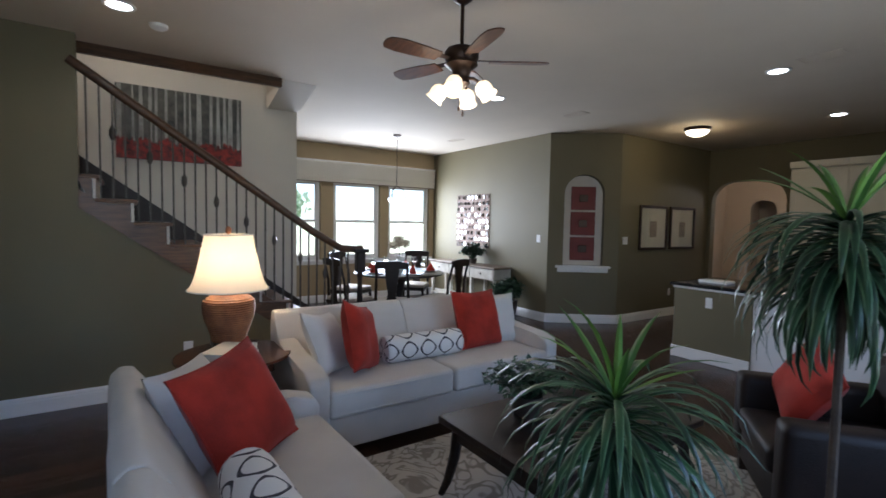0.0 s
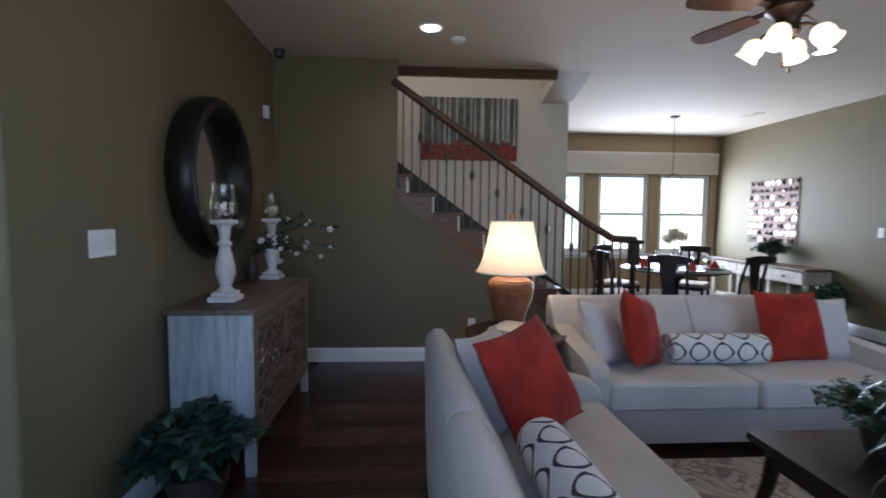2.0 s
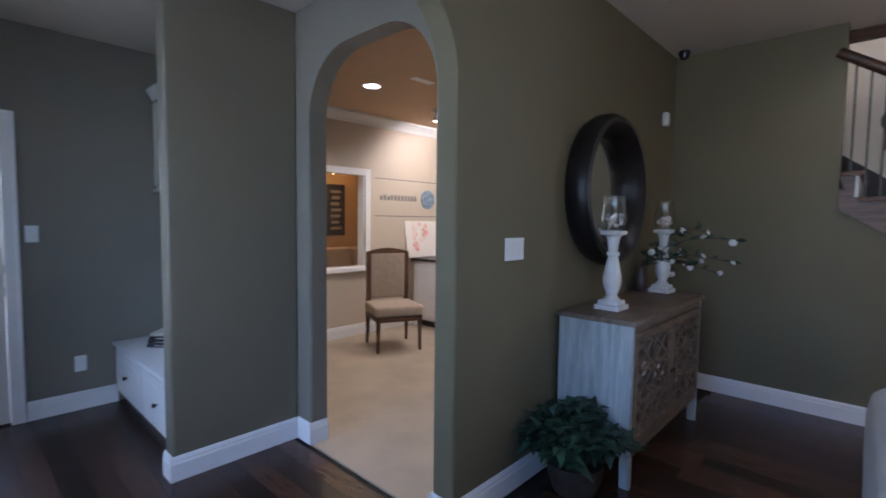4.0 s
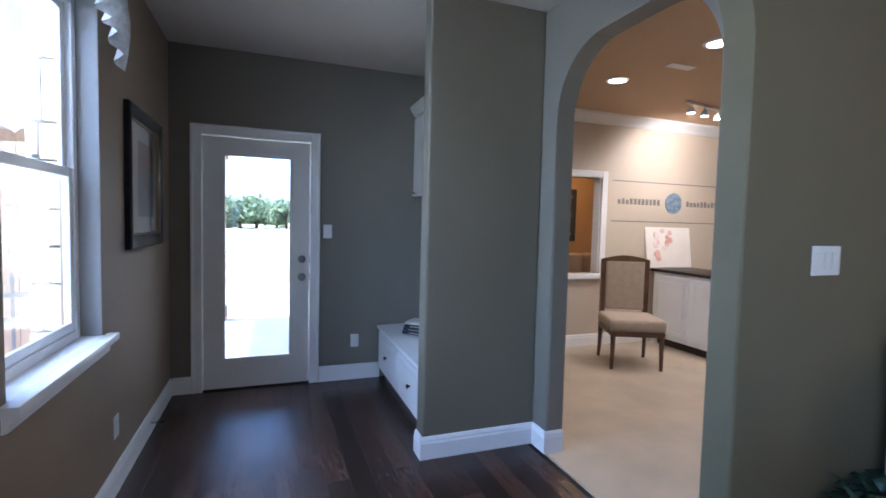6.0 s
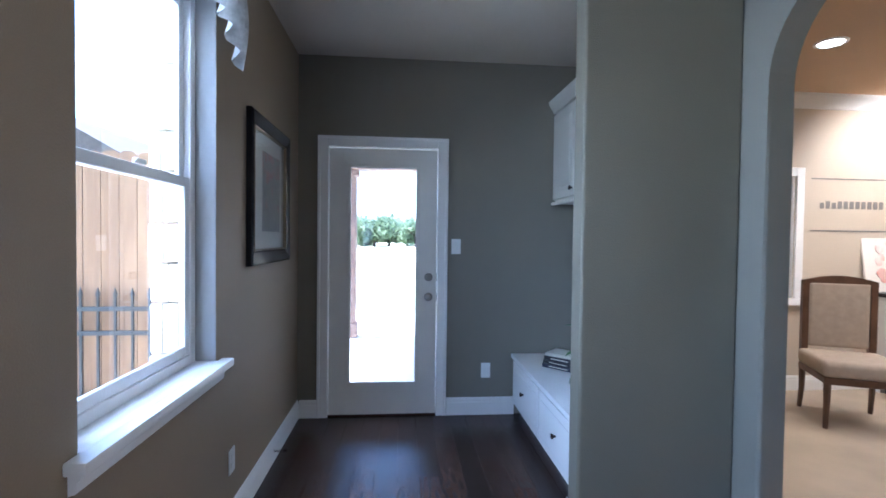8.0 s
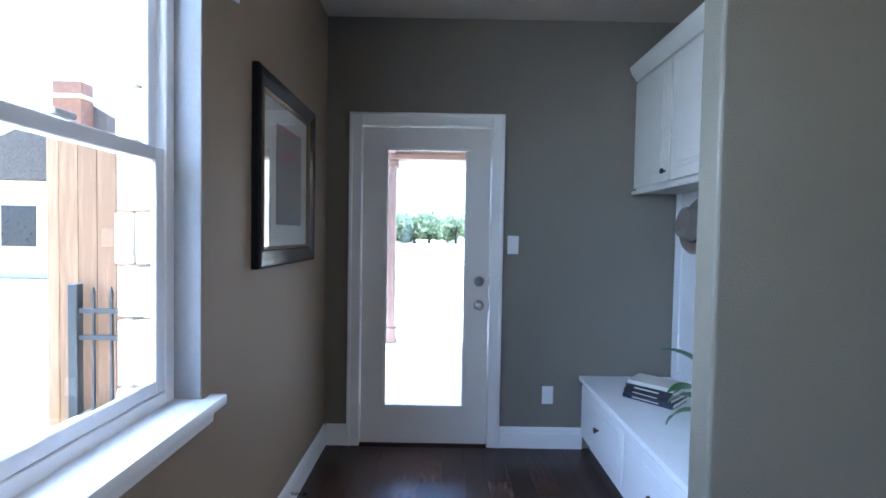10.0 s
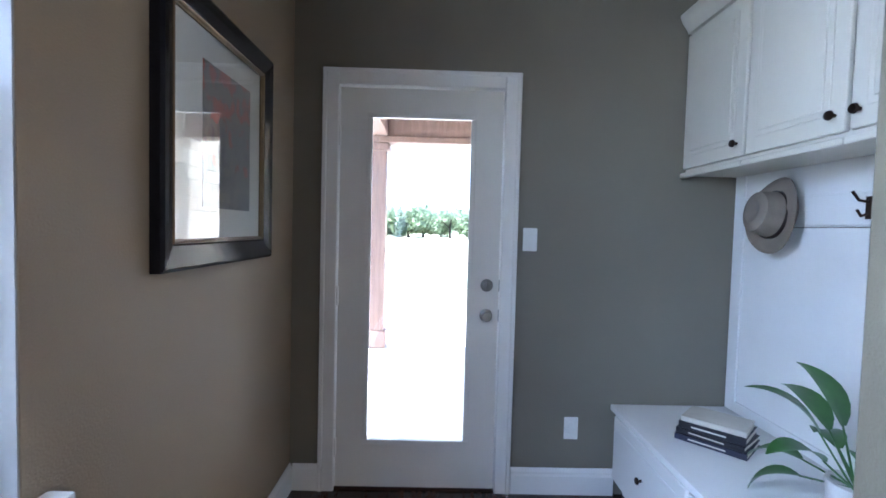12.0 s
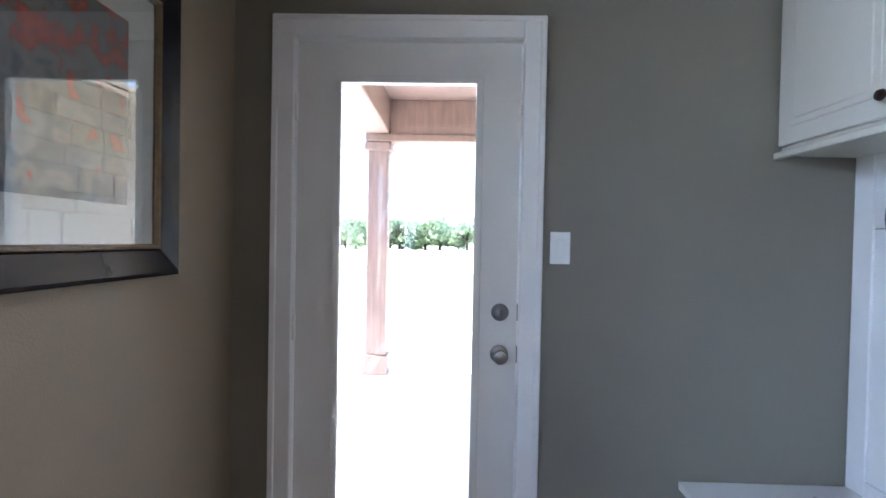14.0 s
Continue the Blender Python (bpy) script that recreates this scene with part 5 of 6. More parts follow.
for x, z in ((0.02, -0.66), (-0.02, -0.70)):
    tube(bm, [(x, 0, -0.54), (x, 0, z)], 0.0015, 4)
    lathe(bm, [(0.003, z), (0.008, z - 0.01), (0.006, z - 0.03)], x, 0, 8)
part("pull_chain", bm, BRONZE, t)
lamp("fan_lamp", "POINT", pose(2.80, -6.06, HL - 0.70), 2.8, (1, 0.80, 0.56), 0.12)

# ceiling fittings
for x, y, e in ((4.24, -4.33, 2.8), (2.27, -9.09, 2.4), (2.50, -11.40, 1.6), (4.457, -7.745, 2.4), (0.915, -9.0, 0)):
    can_light(x, y, HL, power=e or None)
for x, y, a in ((1.92, -8.96, 0), (4.42, -9.01, 0), (6.89, -8.92, 0)):
    t = thing("ceiling_vent", "white slatted ceiling air vent", "vent", pose(x, y, HL), group="ceiling vents")
    part("frame", boxes((-0.15, 0.15, -0.08, -0.068, -0.007, 0), (-0.15, 0.15, 0.068, 0.08, -0.007, 0), (-0.15, -0.138, -0.068, 0.068, -0.007, 0), (0.138, 0.15, -0.068, 0.068, -0.007, 0)), CEIL, t)
    for k in range(7):
        yy = -0.057 + 0.019 * k
        part("slat", boxes((-0.138, 0.138, yy - 0.006, yy + 0.005, -0.006, -0.002)), CEIL, t)
t = thing("smoke_detector", "small round white smoke detector", "detector", pose(4.454, -4.562, HL))
bm = bmesh.new()
lathe(bm, [(0.06, 0), (0.058, -0.02), (0.04, -0.032), (0.01, -0.034)], 0, 0, 20)
part("housing", bm, PLASTIC, t)
t = thing("flush_ceiling_light", "round frosted flush ceiling light, lit", "lamp", pose(3.93, -10.94, HL))
bm = bmesh.new()
lathe(bm, [(0.17, 0), (0.17, -0.03), (0.155, -0.045)], 0, 0, 28)
part("rim", bm, BRONZE, t)
bm = bmesh.new()
lathe(bm, [(0.15, -0.04), (0.13, -0.08), (0.07, -0.11), (0.005, -0.118)], 0, 0, 28)
part("bowl", bm, glow("lit_frosted_bowl", (1, 0.86, 0.55), 2.2), t)
lamp("flush_lamp", "POINT", pose(3.93, -10.94, HL - 0.2), 2.4, (1, 0.72, 0.36), 0.1)
# ceiling camera in a black dome housing
t = thing("dome_sensor", "small black dome camera high in the corner", "sensor", pose(4.86, YM - 0.1, HL))
bm = bmesh.new()
lathe(bm, [(0.045, 0), (0.045, -0.025), (0.03, -0.06), (0.005, -0.07)], 0, 0, 16)
part("housing", bm, BLACKF, t)

# sideboard: grey-washed wood with mirrored lattice doors
WASH = mat("grey_blue_washed_paint", (0.46, 0.49, 0.48), 0.6, scale=5, grain=60, color2=(0.27, 0.29, 0.28), stretch=(6, 6, 0.8), bump=0.3)
DRIFT = mat("driftwood_brown", (0.20, 0.145, 0.10), 0.5, scale=5, grain=50, color2=(0.09, 0.062, 0.042), stretch=(0.8, 7, 7), bump=0.3)
SX0, SX1, SY0, SY1 = 2.99, 4.265, -3.36, YM - 0.02
t = thing("sideboard", "grey-washed sideboard with mirrored lattice doors", "sideboard", pose(SX0, SY0, 0))
w, d = SX1 - SX0, SY1 - SY0
part("top", boxes((-0.02, w + 0.02, -0.02, d, 0.89, 0.92), bevel=0.006, seg=2), DRIFT, t)
for x in (0.0, w - 0.03):
    part("side_panel", boxes((x, x + 0.03, 0.0, d - 0.01, 0.17, 0.89), bevel=0.004), WASH, t)
part("bottom", boxes((0.03, w - 0.03, 0.02, d - 0.01, 0.17, 0.20)), DRIFT, t)
part("back", boxes((0.03, w - 0.03, d - 0.03, d - 0.01, 0.20, 0.89)), DRIFT, t)
for z0, z1 in ((0.845, 0.8899), (0.17, 0.22)):
    part("face_rail", boxes((0.0301, w - 0.0301, 0.0, 0.022, z0, z1), bevel=0.003), DRIFT, t)
for k in range(2):
    a = 0.03 + k * (w - 0.06) / 2 + 0.004
    b = a + (w - 0.06) / 2 - 0.008
    dr = part("door", boxes((a, a + 0.045, -0.005, 0.018, 0.225, 0.84), (b - 0.045, b, -0.005, 0.018, 0.225, 0.84), (a + 0.045, b - 0.045, -0.005, 0.018, 0.225, 0.27), (a + 0.045, b - 0.045, -0.005, 0.018, 0.795, 0.84), bevel=0.003), DRIFT, t)
    part("mirror_panel", boxes((a + 0.045, b - 0.045, 0.010, 0.014, 0.27, 0.795)), MIRROR, dr, "dim mirror behind the lattice")
    bm = bmesh.new()
    xa, xb = a + 0.045, b - 0.045
    cw, ch = (xb - xa) / 2, 0.525 / 3
    for i in range(2):
        for j in range(3):
            cx, cz = xa + cw * (i + 0.5), 0.27 + ch * (j + 0.5)
            tube(bm, [(cx + cw * 0.5 * math.cos(2 * math.pi * q5 / 16), 0.003, cz + ch * 0.5 * math.sin(2 * math.pi * q5 / 16)) for q5 in range(17)], 0.009, 6)
            tube(bm, [(cx - cw * 0.5, 0.003, cz - ch * 0.5), (cx, 0.003, cz), (cx + cw * 0.5, 0.003, cz + ch * 0.5)], 0.007, 6)
            tube(bm, [(cx - cw * 0.5, 0.003, cz + ch * 0.5), (cx, 0.003, cz), (cx + cw * 0.5, 0.003, cz - ch * 0.5)], 0.007, 6)
    part("lattice", bm, DRIFT, dr)
    bm = bmesh.new()
    lathe(bm, [(0.006, 0), (0.014, 0.012), (0.004, 0.02)], 0, 0, 10)
    bm.transform(pose((b - 0.02) if k == 0 else (a + 0.02), -0.005, 0.52, 90, 0, 0))
    part("knob", bm, BRONZE, dr)
for x in (0.0, w - 0.05):
    for y in (0.0, d - 0.06):
        bm = bmesh.new()
        prism(bm, [(x, 0.17), (x + 0.05, 0.17), (x + 0.042, 0), (x + 0.008, 0)], "y", y, y + 0.05)
        part("leg", bm, WASH, t)
CHALK = mat("chalky_white_turned_wood", (0.74, 0.73, 0.72), 0.7, scale=9, grain=70, color2=(0.60, 0.58, 0.56), bump=0.3)
PEB = mat("pale_shells", (0.58, 0.50, 0.42), 0.6, vary=0.3, scale=30, bump=0.2, per_object=0.5)
for x, y, k in ((3.245, -3.13, 1), (4.19, -3.11, 2)):
    t = thing("candle_holder", "white turned candle holder with a shell-filled glass", "candle holder", pose(x, y, 0.921), group="candle holders on the sideboard")
    bm = boxes((-0.075, 0.075, -0.075, 0.075, 0, 0.03), (-0.06, 0.06, -0.06, 0.06, 0.03, 0.055), bevel=0.006, seg=2)
    part("plinth", bm, CHALK, t)
    bm = bmesh.new()
    lathe(bm, [(0.05, 0.055), (0.03, 0.085), (0.035, 0.10), (0.052, 0.15), (0.054, 0.19), (0.04, 0.26), (0.028, 0.31), (0.038, 0.325), (0.038, 0.335), (0.026, 0.345), (0.034, 0.41), (0.04, 0.43), (0.055, 0.44)], 0, 0, 20)
    part("turned_column", bm, CHALK, t)
    part("plate", boxes((-0.058, 0.058, -0.058, 0.058, 0.44, 0.465), bevel=0.005), CHALK, t)
    bm = bmesh.new()
    prof = [(0.035, 0.466), (0.062, 0.49), (0.072, 0.53), (0.066, 0.58), (0.055, 0.63), (0.062, 0.67)]
    lathe(bm, prof + [(r - 0.003, z) for r, z in prof[::-1]], 0, 0, 20, cap=False)
    hg = part("hurricane_glass", bm, GLASS, t, "clear glass")
    hg.visible_shadow = False
    rng = random.Random(k)
    bm = bmesh.new()
    for j in range(34):
        a, rr, z = rng.uniform(0, 6.28), 0.048 * math.sqrt(rng.random()), 0.485 + 0.075 * rng.random()
        bmesh.ops.create_icosphere(bm, subdivisions=1, radius=rng.uniform(0.009, 0.015), matrix=pose(rr * math.cos(a), rr * math.sin(a), z))
    part("shells", bm, PEB, t)
# magnolia branches in a vase
PETAL = mat("white_blossom", (0.80, 0.77, 0.74), 0.6, vary=0.1, scale=20, bump=0.1)
rng = random.Random(31)
t = thing("blossom_vase", "dark vase of leafy branches with white blossoms", "flower vase", pose(4.10, -2.985, 0.921))
bm = bmesh.new()
lathe(bm, [(0.03, 0), (0.045, 0.03), (0.05, 0.08), (0.03, 0.15), (0.022, 0.18), (0.028, 0.19)], 0, 0, 18)
part("vase", bm, POT, t)
twigs, green, white = bmesh.new(), bmesh.new(), bmesh.new()
for k in range(9):
    tip = Vector((rng.uniform(0.05, 0.50), -0.06 - 0.54 * ((k + rng.random()) / 9), 0.08 + 0.42 * rng.random()))
    root, bend = Vector((0, 0, 0.17)), Vector((tip.x * 0.25, tip.y * 0.3, 0.17 + tip.z * 0.75))
    along = lambda f: (1 - f) ** 2 * root + 2 * f * (1 - f) * bend + f * f * tip
    tube(twigs, [along(f / 5) for f in range(6)], 0.004, 5, 0.002)
    for j in range(12):
        p = along(0.3 + 0.68 * j / 11)
        d = Vector((rng.gauss(0, 1), rng.gauss(0, 1), rng.uniform(-0.3, 0.8))).normalized()
        side = d.cross(Vector((rng.gauss(0, 1), rng.gauss(0, 1), rng.gauss(0, 1)))).normalized()
        green.faces.new([green.verts.new(p + q3) for q3 in (d * 0.005, d * 0.035 + side * 0.017, d * 0.08, d * 0.035 - side * 0.017)])
    for f in (0.7, 1.0):
        p = along(f) + Vector((rng.uniform(-0.03, 0.03), rng.uniform(-0.03, 0.03), rng.uniform(-0.02, 0.02)))
        axis = Vector((rng.gauss(-0.6, 0.6), rng.gauss(-0.5, 0.6), rng.gauss(0.3, 0.6))).normalized()
        u = axis.cross(Vector((0.3, 0.2, 1))).normalized()
        v = axis.cross(u)
        size = rng.uniform(0.020, 0.032)
        for ring, lift, n_petals in ((1.0, 0.45, 6), (0.62, 0.9, 5)):
            for j in range(n_petals):
                b2 = 2 * math.pi * j / n_petals + ring * 2
                o, side = math.cos(b2) * u + math.sin(b2) * v, -math.sin(b2) * u + math.cos(b2) * v
                o = (o * ring + axis * lift) * size
                white.faces.new([white.verts.new(p + q3) for q3 in (axis * 0.002, o * 0.6 + side * size * 0.5, o, o * 0.6 - side * size * 0.5)])
part("twigs", twigs, BARK, t)
part("leaves", green, FERN, t, smooth=False)
part("blossoms", white, PETAL, t, "white blossoms", smooth=False)
# round mirror in a deep dark frame
t = thing("round_mirror", "round mirror in a wide dark bowl-shaped frame", "mirror", pose(3.53, YM, 1.64))
bm = bmesh.new()
n = 48
prof = [(0.465, 0.0), (0.487, 0.05), (0.487, 0.11), (0.465, 0.145), (0.43, 0.15), (0.395, 0.125), (0.365, 0.07), (0.345, 0.025), (0.34, 0.0)]
rings = [[bm.verts.new((r * math.cos(2 * math.pi * i / n), -dd, r * math.sin(2 * math.pi * i / n))) for i in range(n)] for r, dd in prof]
for a, b in zip(rings, rings[1:]):
    for i in range(n):
        bm.faces.new((a[i], a[(i + 1) % n], b[(i + 1) % n], b[i]))
part("frame", bm, mat("near_black_lacquer", (0.010, 0.008, 0.008), 0.35, vary=0.3, scale=5, bump=0.1, Specular_IOR_Level=0.3), t)
bm = bmesh.new()
prism(bm, [(0.35 * math.cos(2 * math.pi * i / n), 0.35 * math.sin(2 * math.pi * i / n)) for i in range(n)], "y", -0.02, -0.005)
part("mirror_glass", bm, MIRROR, t)

# ---------------------------------------------------------------- mudroom
bench = thing("storage_bench", "white built-in bench with two wide drawers", "bench", pose(1.416, 0, 0))
part("body", boxes((0.02, 0.60, -1.418, -0.002, 0.085, 0.445)), WHITE, bench)
part("plinth", boxes((0.07, 0.60, -1.418, -0.002, 0.0, 0.085)), WHITE, bench)
part("top", boxes((-0.012, 0.60, -1.418, -0.002, 0.445, 0.475), bevel=0.006, seg=2), WHITE, bench)
for a, b in ((-0.70, -0.03), (-1.39, -0.72)):
    dr = part("drawer", boxes((0.0, 0.02, a, b, 0.10, 0.425), bevel=0.004), WHITE, bench)
    part("drawer_panel", boxes((-0.004, 0.0, a + 0.05, b - 0.05, 0.15, 0.375), bevel=0.003), WHITE, dr)
    bm = bmesh.new()
    lathe(bm, [(0.006, 0.0), (0.007, 0.012), (0.016, 0.018), (0.014, 0.026), (0.003, 0.029)], 0, 0, 12)
    bm.transform(pose(-0.004, (a + b) / 2, 0.27, 0, -90, 0))
    part("knob", bm, BRONZE, dr)
# panelled back
back = thing("beadboard_panel", "white panelled back above the bench", "wall panel", pose(2.02, 0, 0), kind="structure")
part("board", boxes((-0.018, -0.002, -1.415, -0.004, 0.476, 1.39)), WHITE, back)
part("board", boxes((-0.018, -0.002, -1.415, -0.004, 1.394, 1.655)), WHITE, back)
part("frame", boxes((-0.028, -0.018, -0.08, -0.004, 0.476, 1.655), (-0.028, -0.018, -1.415, -0.08, 0.476, 0.53), (-0.026, -0.018, -1.415, -0.08, 1.40, 1.52), bevel=0.002), WHITE, back)
for k in range(3):
    t = thing("coat_hook", "dark bronze coat hook on the white panel", "hook", pose(1.993, -0.36 - 0.38 * k, 1.46), group="coat hooks")
    part("plate", boxes((-0.006, 0.0, -0.012, 0.012, -0.04, 0.04), bevel=0.002), BRONZE, t)
    bm = bmesh.new()
    tube(bm, [(-0.004, 0, 0.02), (-0.04, 0, 0.025), (-0.065, 0, 0.055)], 0.005, 8)
    tube(bm, [(-0.004, 0, -0.02), (-0.03, 0, -0.03), (-0.045, 0, -0.008)], 0.005, 8)
    part("hook_arm", bm, BRONZE, t)
# upper cabinets with a crown
for k in range(3):
    y1 = -0.002 - 0.472 * k
    t = thing("wall_cabinet", "white wall cabinet with a raised-panel door", "cabinet", pose(1.735, y1, 1.645), group="cabinets above the bench")
    part("body", boxes((0.0, 0.283, -0.471, 0.0, 0.0, 0.70)), CABW, t)
    d = part("door", boxes((-0.02, -0.001, -0.463, -0.008, 0.03, 0.685), bevel=0.004), CABW, t)
    bm = boxes((-0.024, -0.02, -0.408, -0.063, 0.088, 0.632), bevel=0.003)
    box(bm, -0.029, -0.024, -0.385, -0.086, 0.11, 0.61, 0.004)
    part("raised_panel", bm, CABW, d)
    bm = bmesh.new()
    lathe(bm, [(0.006, 0.0), (0.007, 0.012), (0.016, 0.018), (0.014, 0.026), (0.003, 0.029)], 0, 0, 12)
    bm.transform(pose(-0.02, -0.425 if k != 2 else -0.04, 0.085, 0, -90, 0))
    part("knob", bm, BRONZE, d)
    part("light_rail", boxes((-0.03, 0.0, -0.471, 0.0, -0.012, 0.012), bevel=0.004), CABW, t)
t = thing("cabinet_crown", "white crown moulding over the wall cabinets", "trim", pose(1.735, 0, 2.345), kind="structure")
bm = bmesh.new()
prism(bm, [(0.28, 0.0), (-0.02, 0.0), (-0.024, 0.015), (-0.05, 0.05), (-0.06, 0.075), (-0.06, 0.09), (0.28, 0.09)], "y", -1.418, -0.002)
part("moulding", bm, CABW, t)
# felt hat on the first hook
FELT = mat("grey_felt_hat", (0.20, 0.165, 0.13), 0.95, vary=0.12, scale=12, grain=200, bump=0.5)
HM = pose(1.955, -0.36, 1.44, 0, -80, 0) @ pose(0, 0, 0, 0, 0, 12)
t = thing("felt_hat", "grey-brown felt hat hanging on the panel", "hat", HM)
bm = bmesh.new()
n = 36
prof = [(0.165, 0.010, 1), (0.168, 0.014, 1), (0.14, 0.012, 1), (0.105, 0.006, 0), (0.10, 0.02, 0), (0.094, 0.07, 0), (0.085, 0.105, 0), (0.05, 0.118, 0), (0.004, 0.10, 0)]
rings = []
for r, z, brim in prof:
    row = []
    for i in range(n):
        a = 2 * math.pi * i / n
        zz = z + (0.028 * math.sin(a) ** 2 if brim and r > 0.15 else 0)
        row.append(bm.verts.new((r * math.cos(a), 0.88 * r * math.sin(a), zz)))
    rings.append(row)
for a, b in zip(rings, rings[1:]):
    for i in range(n):
        bm.faces.new((a[i], a[(i + 1) % n], b[(i + 1) % n], b[i]))
bm.faces.new(rings[-1])
bm.faces.new(rings[0][::-1])
part("crown_and_brim", bm, FELT, t)
bm = bmesh.new()
rings = [[bm.verts.new(((r) * math.cos(2 * math.pi * i / n), 0.88 * r * math.sin(2 * math.pi * i / n), z)) for i in range(n)] for r, z in ((0.106, 0.012), (0.106, 0.034), (0.099, 0.036))]
for a, b in zip(rings, rings[1:]):
    for i in range(n):
        bm.faces.new((a[i], a[(i + 1) % n], b[(i + 1) % n], b[i]))
part("hat_band", bm, DARK, t)
# stacked books
NAVY = mat("navy_book_cover", (0.028, 0.030, 0.055), 0.45, vary=0.2, scale=8, bump=0.05)
BLK = mat("black_book_cover", (0.020, 0.019, 0.024), 0.4, vary=0.2, scale=8, bump=0.05)
z = 0.476
for k, (w, d, h, c, a) in enumerate(((0.27, 0.20, 0.026, NAVY, -47), (0.26, 0.19, 0.022, BLK, -50), (0.25, 0.18, 0.030, BLK, -46), (0.24, 0.17, 0.022, CREAMC, -44))):
    b = book(pose(1.70, -0.42, z, 0, 0, a), w, d, h, c, "cream hardback book on top of a stack" if k == 3 else "dark hardback book in a stack on the bench", "books on the bench")
    part("title_bar", boxes((-w * 0.3, w * 0.22, -d / 2 - 0.0006, -d / 2 + 0.001, h * 0.4, h * 0.62)), PAPER, b)
    z += h + 0.001
# broad-leaved plant
LILY = mat("broad_green_leaf", (0.050, 0.15, 0.028), 0.32, scale=7, grain=40, color2=(0.030, 0.095, 0.016), bump=0.15)
t = thing("peace_lily", "broad-leaved green plant in a pale pot on the bench", "plant", pose(1.80, -0.98, 0.476))
bm = bmesh.new()
lathe(bm, [(0.06, 0), (0.085, 0.06), (0.09, 0.13), (0.08, 0.13), (0.075, 0.11)], 0, 0, 20)
part("pot", bm, CHALK, t)
rng = random.Random(6)
for k, (yaw, up, ln) in enumerate(((95, 55, 0.34), (150, 60, 0.36), (70, 25, 0.30), (120, 12, 0.28), (185, 40, 0.30), (230, 50, 0.3), (300, 55, 0.3), (20, 45, 0.3), (100, 75, 0.36), (250, 20, 0.26), (135, -5, 0.27))):
    yw, el = math.radians(yaw), math.radians(up)
    base = Vector((0.02 * math.cos(yw), 0.02 * math.sin(yw), 0.11))
    d = Vector((math.cos(yw) * math.cos(el), math.sin(yw) * math.cos(el), math.sin(el)))
    mid = base + d * ln * 0.5
    bm = bmesh.new()
    tube(bm, [base, mid], 0.004, 6, 0.003)
    side = Vector((-math.sin(yw), math.cos(yw), 0))
    p, prev = mid, None
    for j in range(9):
        f = j / 8
        w = 0.048 * math.sin(math.pi * min(1, 0.04 + f * 0.95)) ** 0.8 * (1.15 - 0.4 * f)
        dd = Vector((math.cos(yw) * math.cos(el), math.sin(yw) * math.cos(el), math.sin(el)))
        nr = side.cross(dd)
        row = [bm.verts.new(p + side * w - nr * w * 0.25), bm.verts.new(p), bm.verts.new(p - side * w - nr * w * 0.25)]
        if prev:
            bm.faces.new((prev[0], prev[1], row[1], row[0]))
            bm.faces.new((prev[1], prev[2], row[2], row[1]))
        prev = row
        p = p + dd * ln * 0.085
        el -= 0.16
    part("leaf", bm, LILY, t)
# framed print
t = thing("framed_print", "abstract print behind glass in a wide black frame", "picture", pose(XL, -1.165, 1.215, 0, 0, 90))
w, h, f = 0.785, 0.80, 0.072
for nm, m2, a, b, dp in (("frame", mat("black_picture_frame", (0.012, 0.011, 0.013), 0.2, vary=0.1, scale=4, bump=0, Specular_IOR_Level=0.22), 0.0, f, 0.035), ("gilt_bead", mat("dull_bronze_bead", (0.16, 0.11, 0.06), 0.4, metal=0.7, scale=60, bump=0.6), f, f + 0.014, 0.024)):
    bm = bmesh.new()
    rect = lambda q2: [(q2, q2), (w - q2, q2), (w - q2, h - q2), (q2, h - q2)]
    prof = [(a, 0.001), (a, dp * 0.8), (a + (b - a) * 0.15, dp), (a + (b - a) * 0.5, dp * 0.86), (b - 0.004, dp * 0.62), (b, dp * 0.5), (b, 0.001)]
    rings = [[bm.verts.new((x, -dd, z)) for x, z in rect(q2)] for q2, dd in prof]
    for r1, r2 in zip(rings, rings[1:]):
        for i in range(4):
            bm.faces.new((r1[i], r1[(i + 1) % 4], r2[(i + 1) % 4], r2[i]))
    part(nm, bm, m2, t, smooth=False)
part("mount", boxes((f, w - f, -0.006, -0.001, f, h - f)), mat("cream_mount_card", (0.70, 0.67, 0.60), 0.8, vary=0.02, grain=200, bump=0.1), t)
ART = bpy.data.materials.new("abstract_red_and_slate_painting")
ART.use_nodes = True
nt = ART.node_tree
tc, nz, rp = nt.nodes.new("ShaderNodeTexCoord"), nt.nodes.new("ShaderNodeTexNoise"), nt.nodes.new("ShaderNodeValToRGB")
nz.inputs["Scale"].default_value, nz.inputs["Detail"].default_value, nz.inputs["Distortion"].default_value = 17, 3, 0.5
nt.links.new(tc.outputs["Object"], nz.inputs[0])
e = rp.color_ramp.elements
e[0].position, e[0].color = 0.34, (0.10, 0.10, 0.11, 1)
e[1].position, e[1].color = 0.66, (0.40, 0.11, 0.07, 1)
for pos, c in ((0.45, (0.20, 0.19, 0.16, 1)), (0.55, (0.14, 0.14, 0.13, 1)), (0.60, (0.36, 0.055, 0.03, 1))):
    k2 = e.new(pos)
    k2.color = c
sx, fall = nt.nodes.new("ShaderNodeSeparateXYZ"), nt.nodes.new("ShaderNodeMath")
nt.links.new(tc.outputs["Object"], sx.inputs[0])
fall.operation = "MULTIPLY_ADD"
fall.inputs[1].default_value, fall.inputs[2].default_value = 0.55, -0.26
nt.links.new(sx.outputs[2], fall.inputs[0])
both = nt.nodes.new("ShaderNodeMath")
nt.links.new(fall.outputs[0], both.inputs[0])
nt.links.new(nz.outputs["Fac"], both.inputs[1])
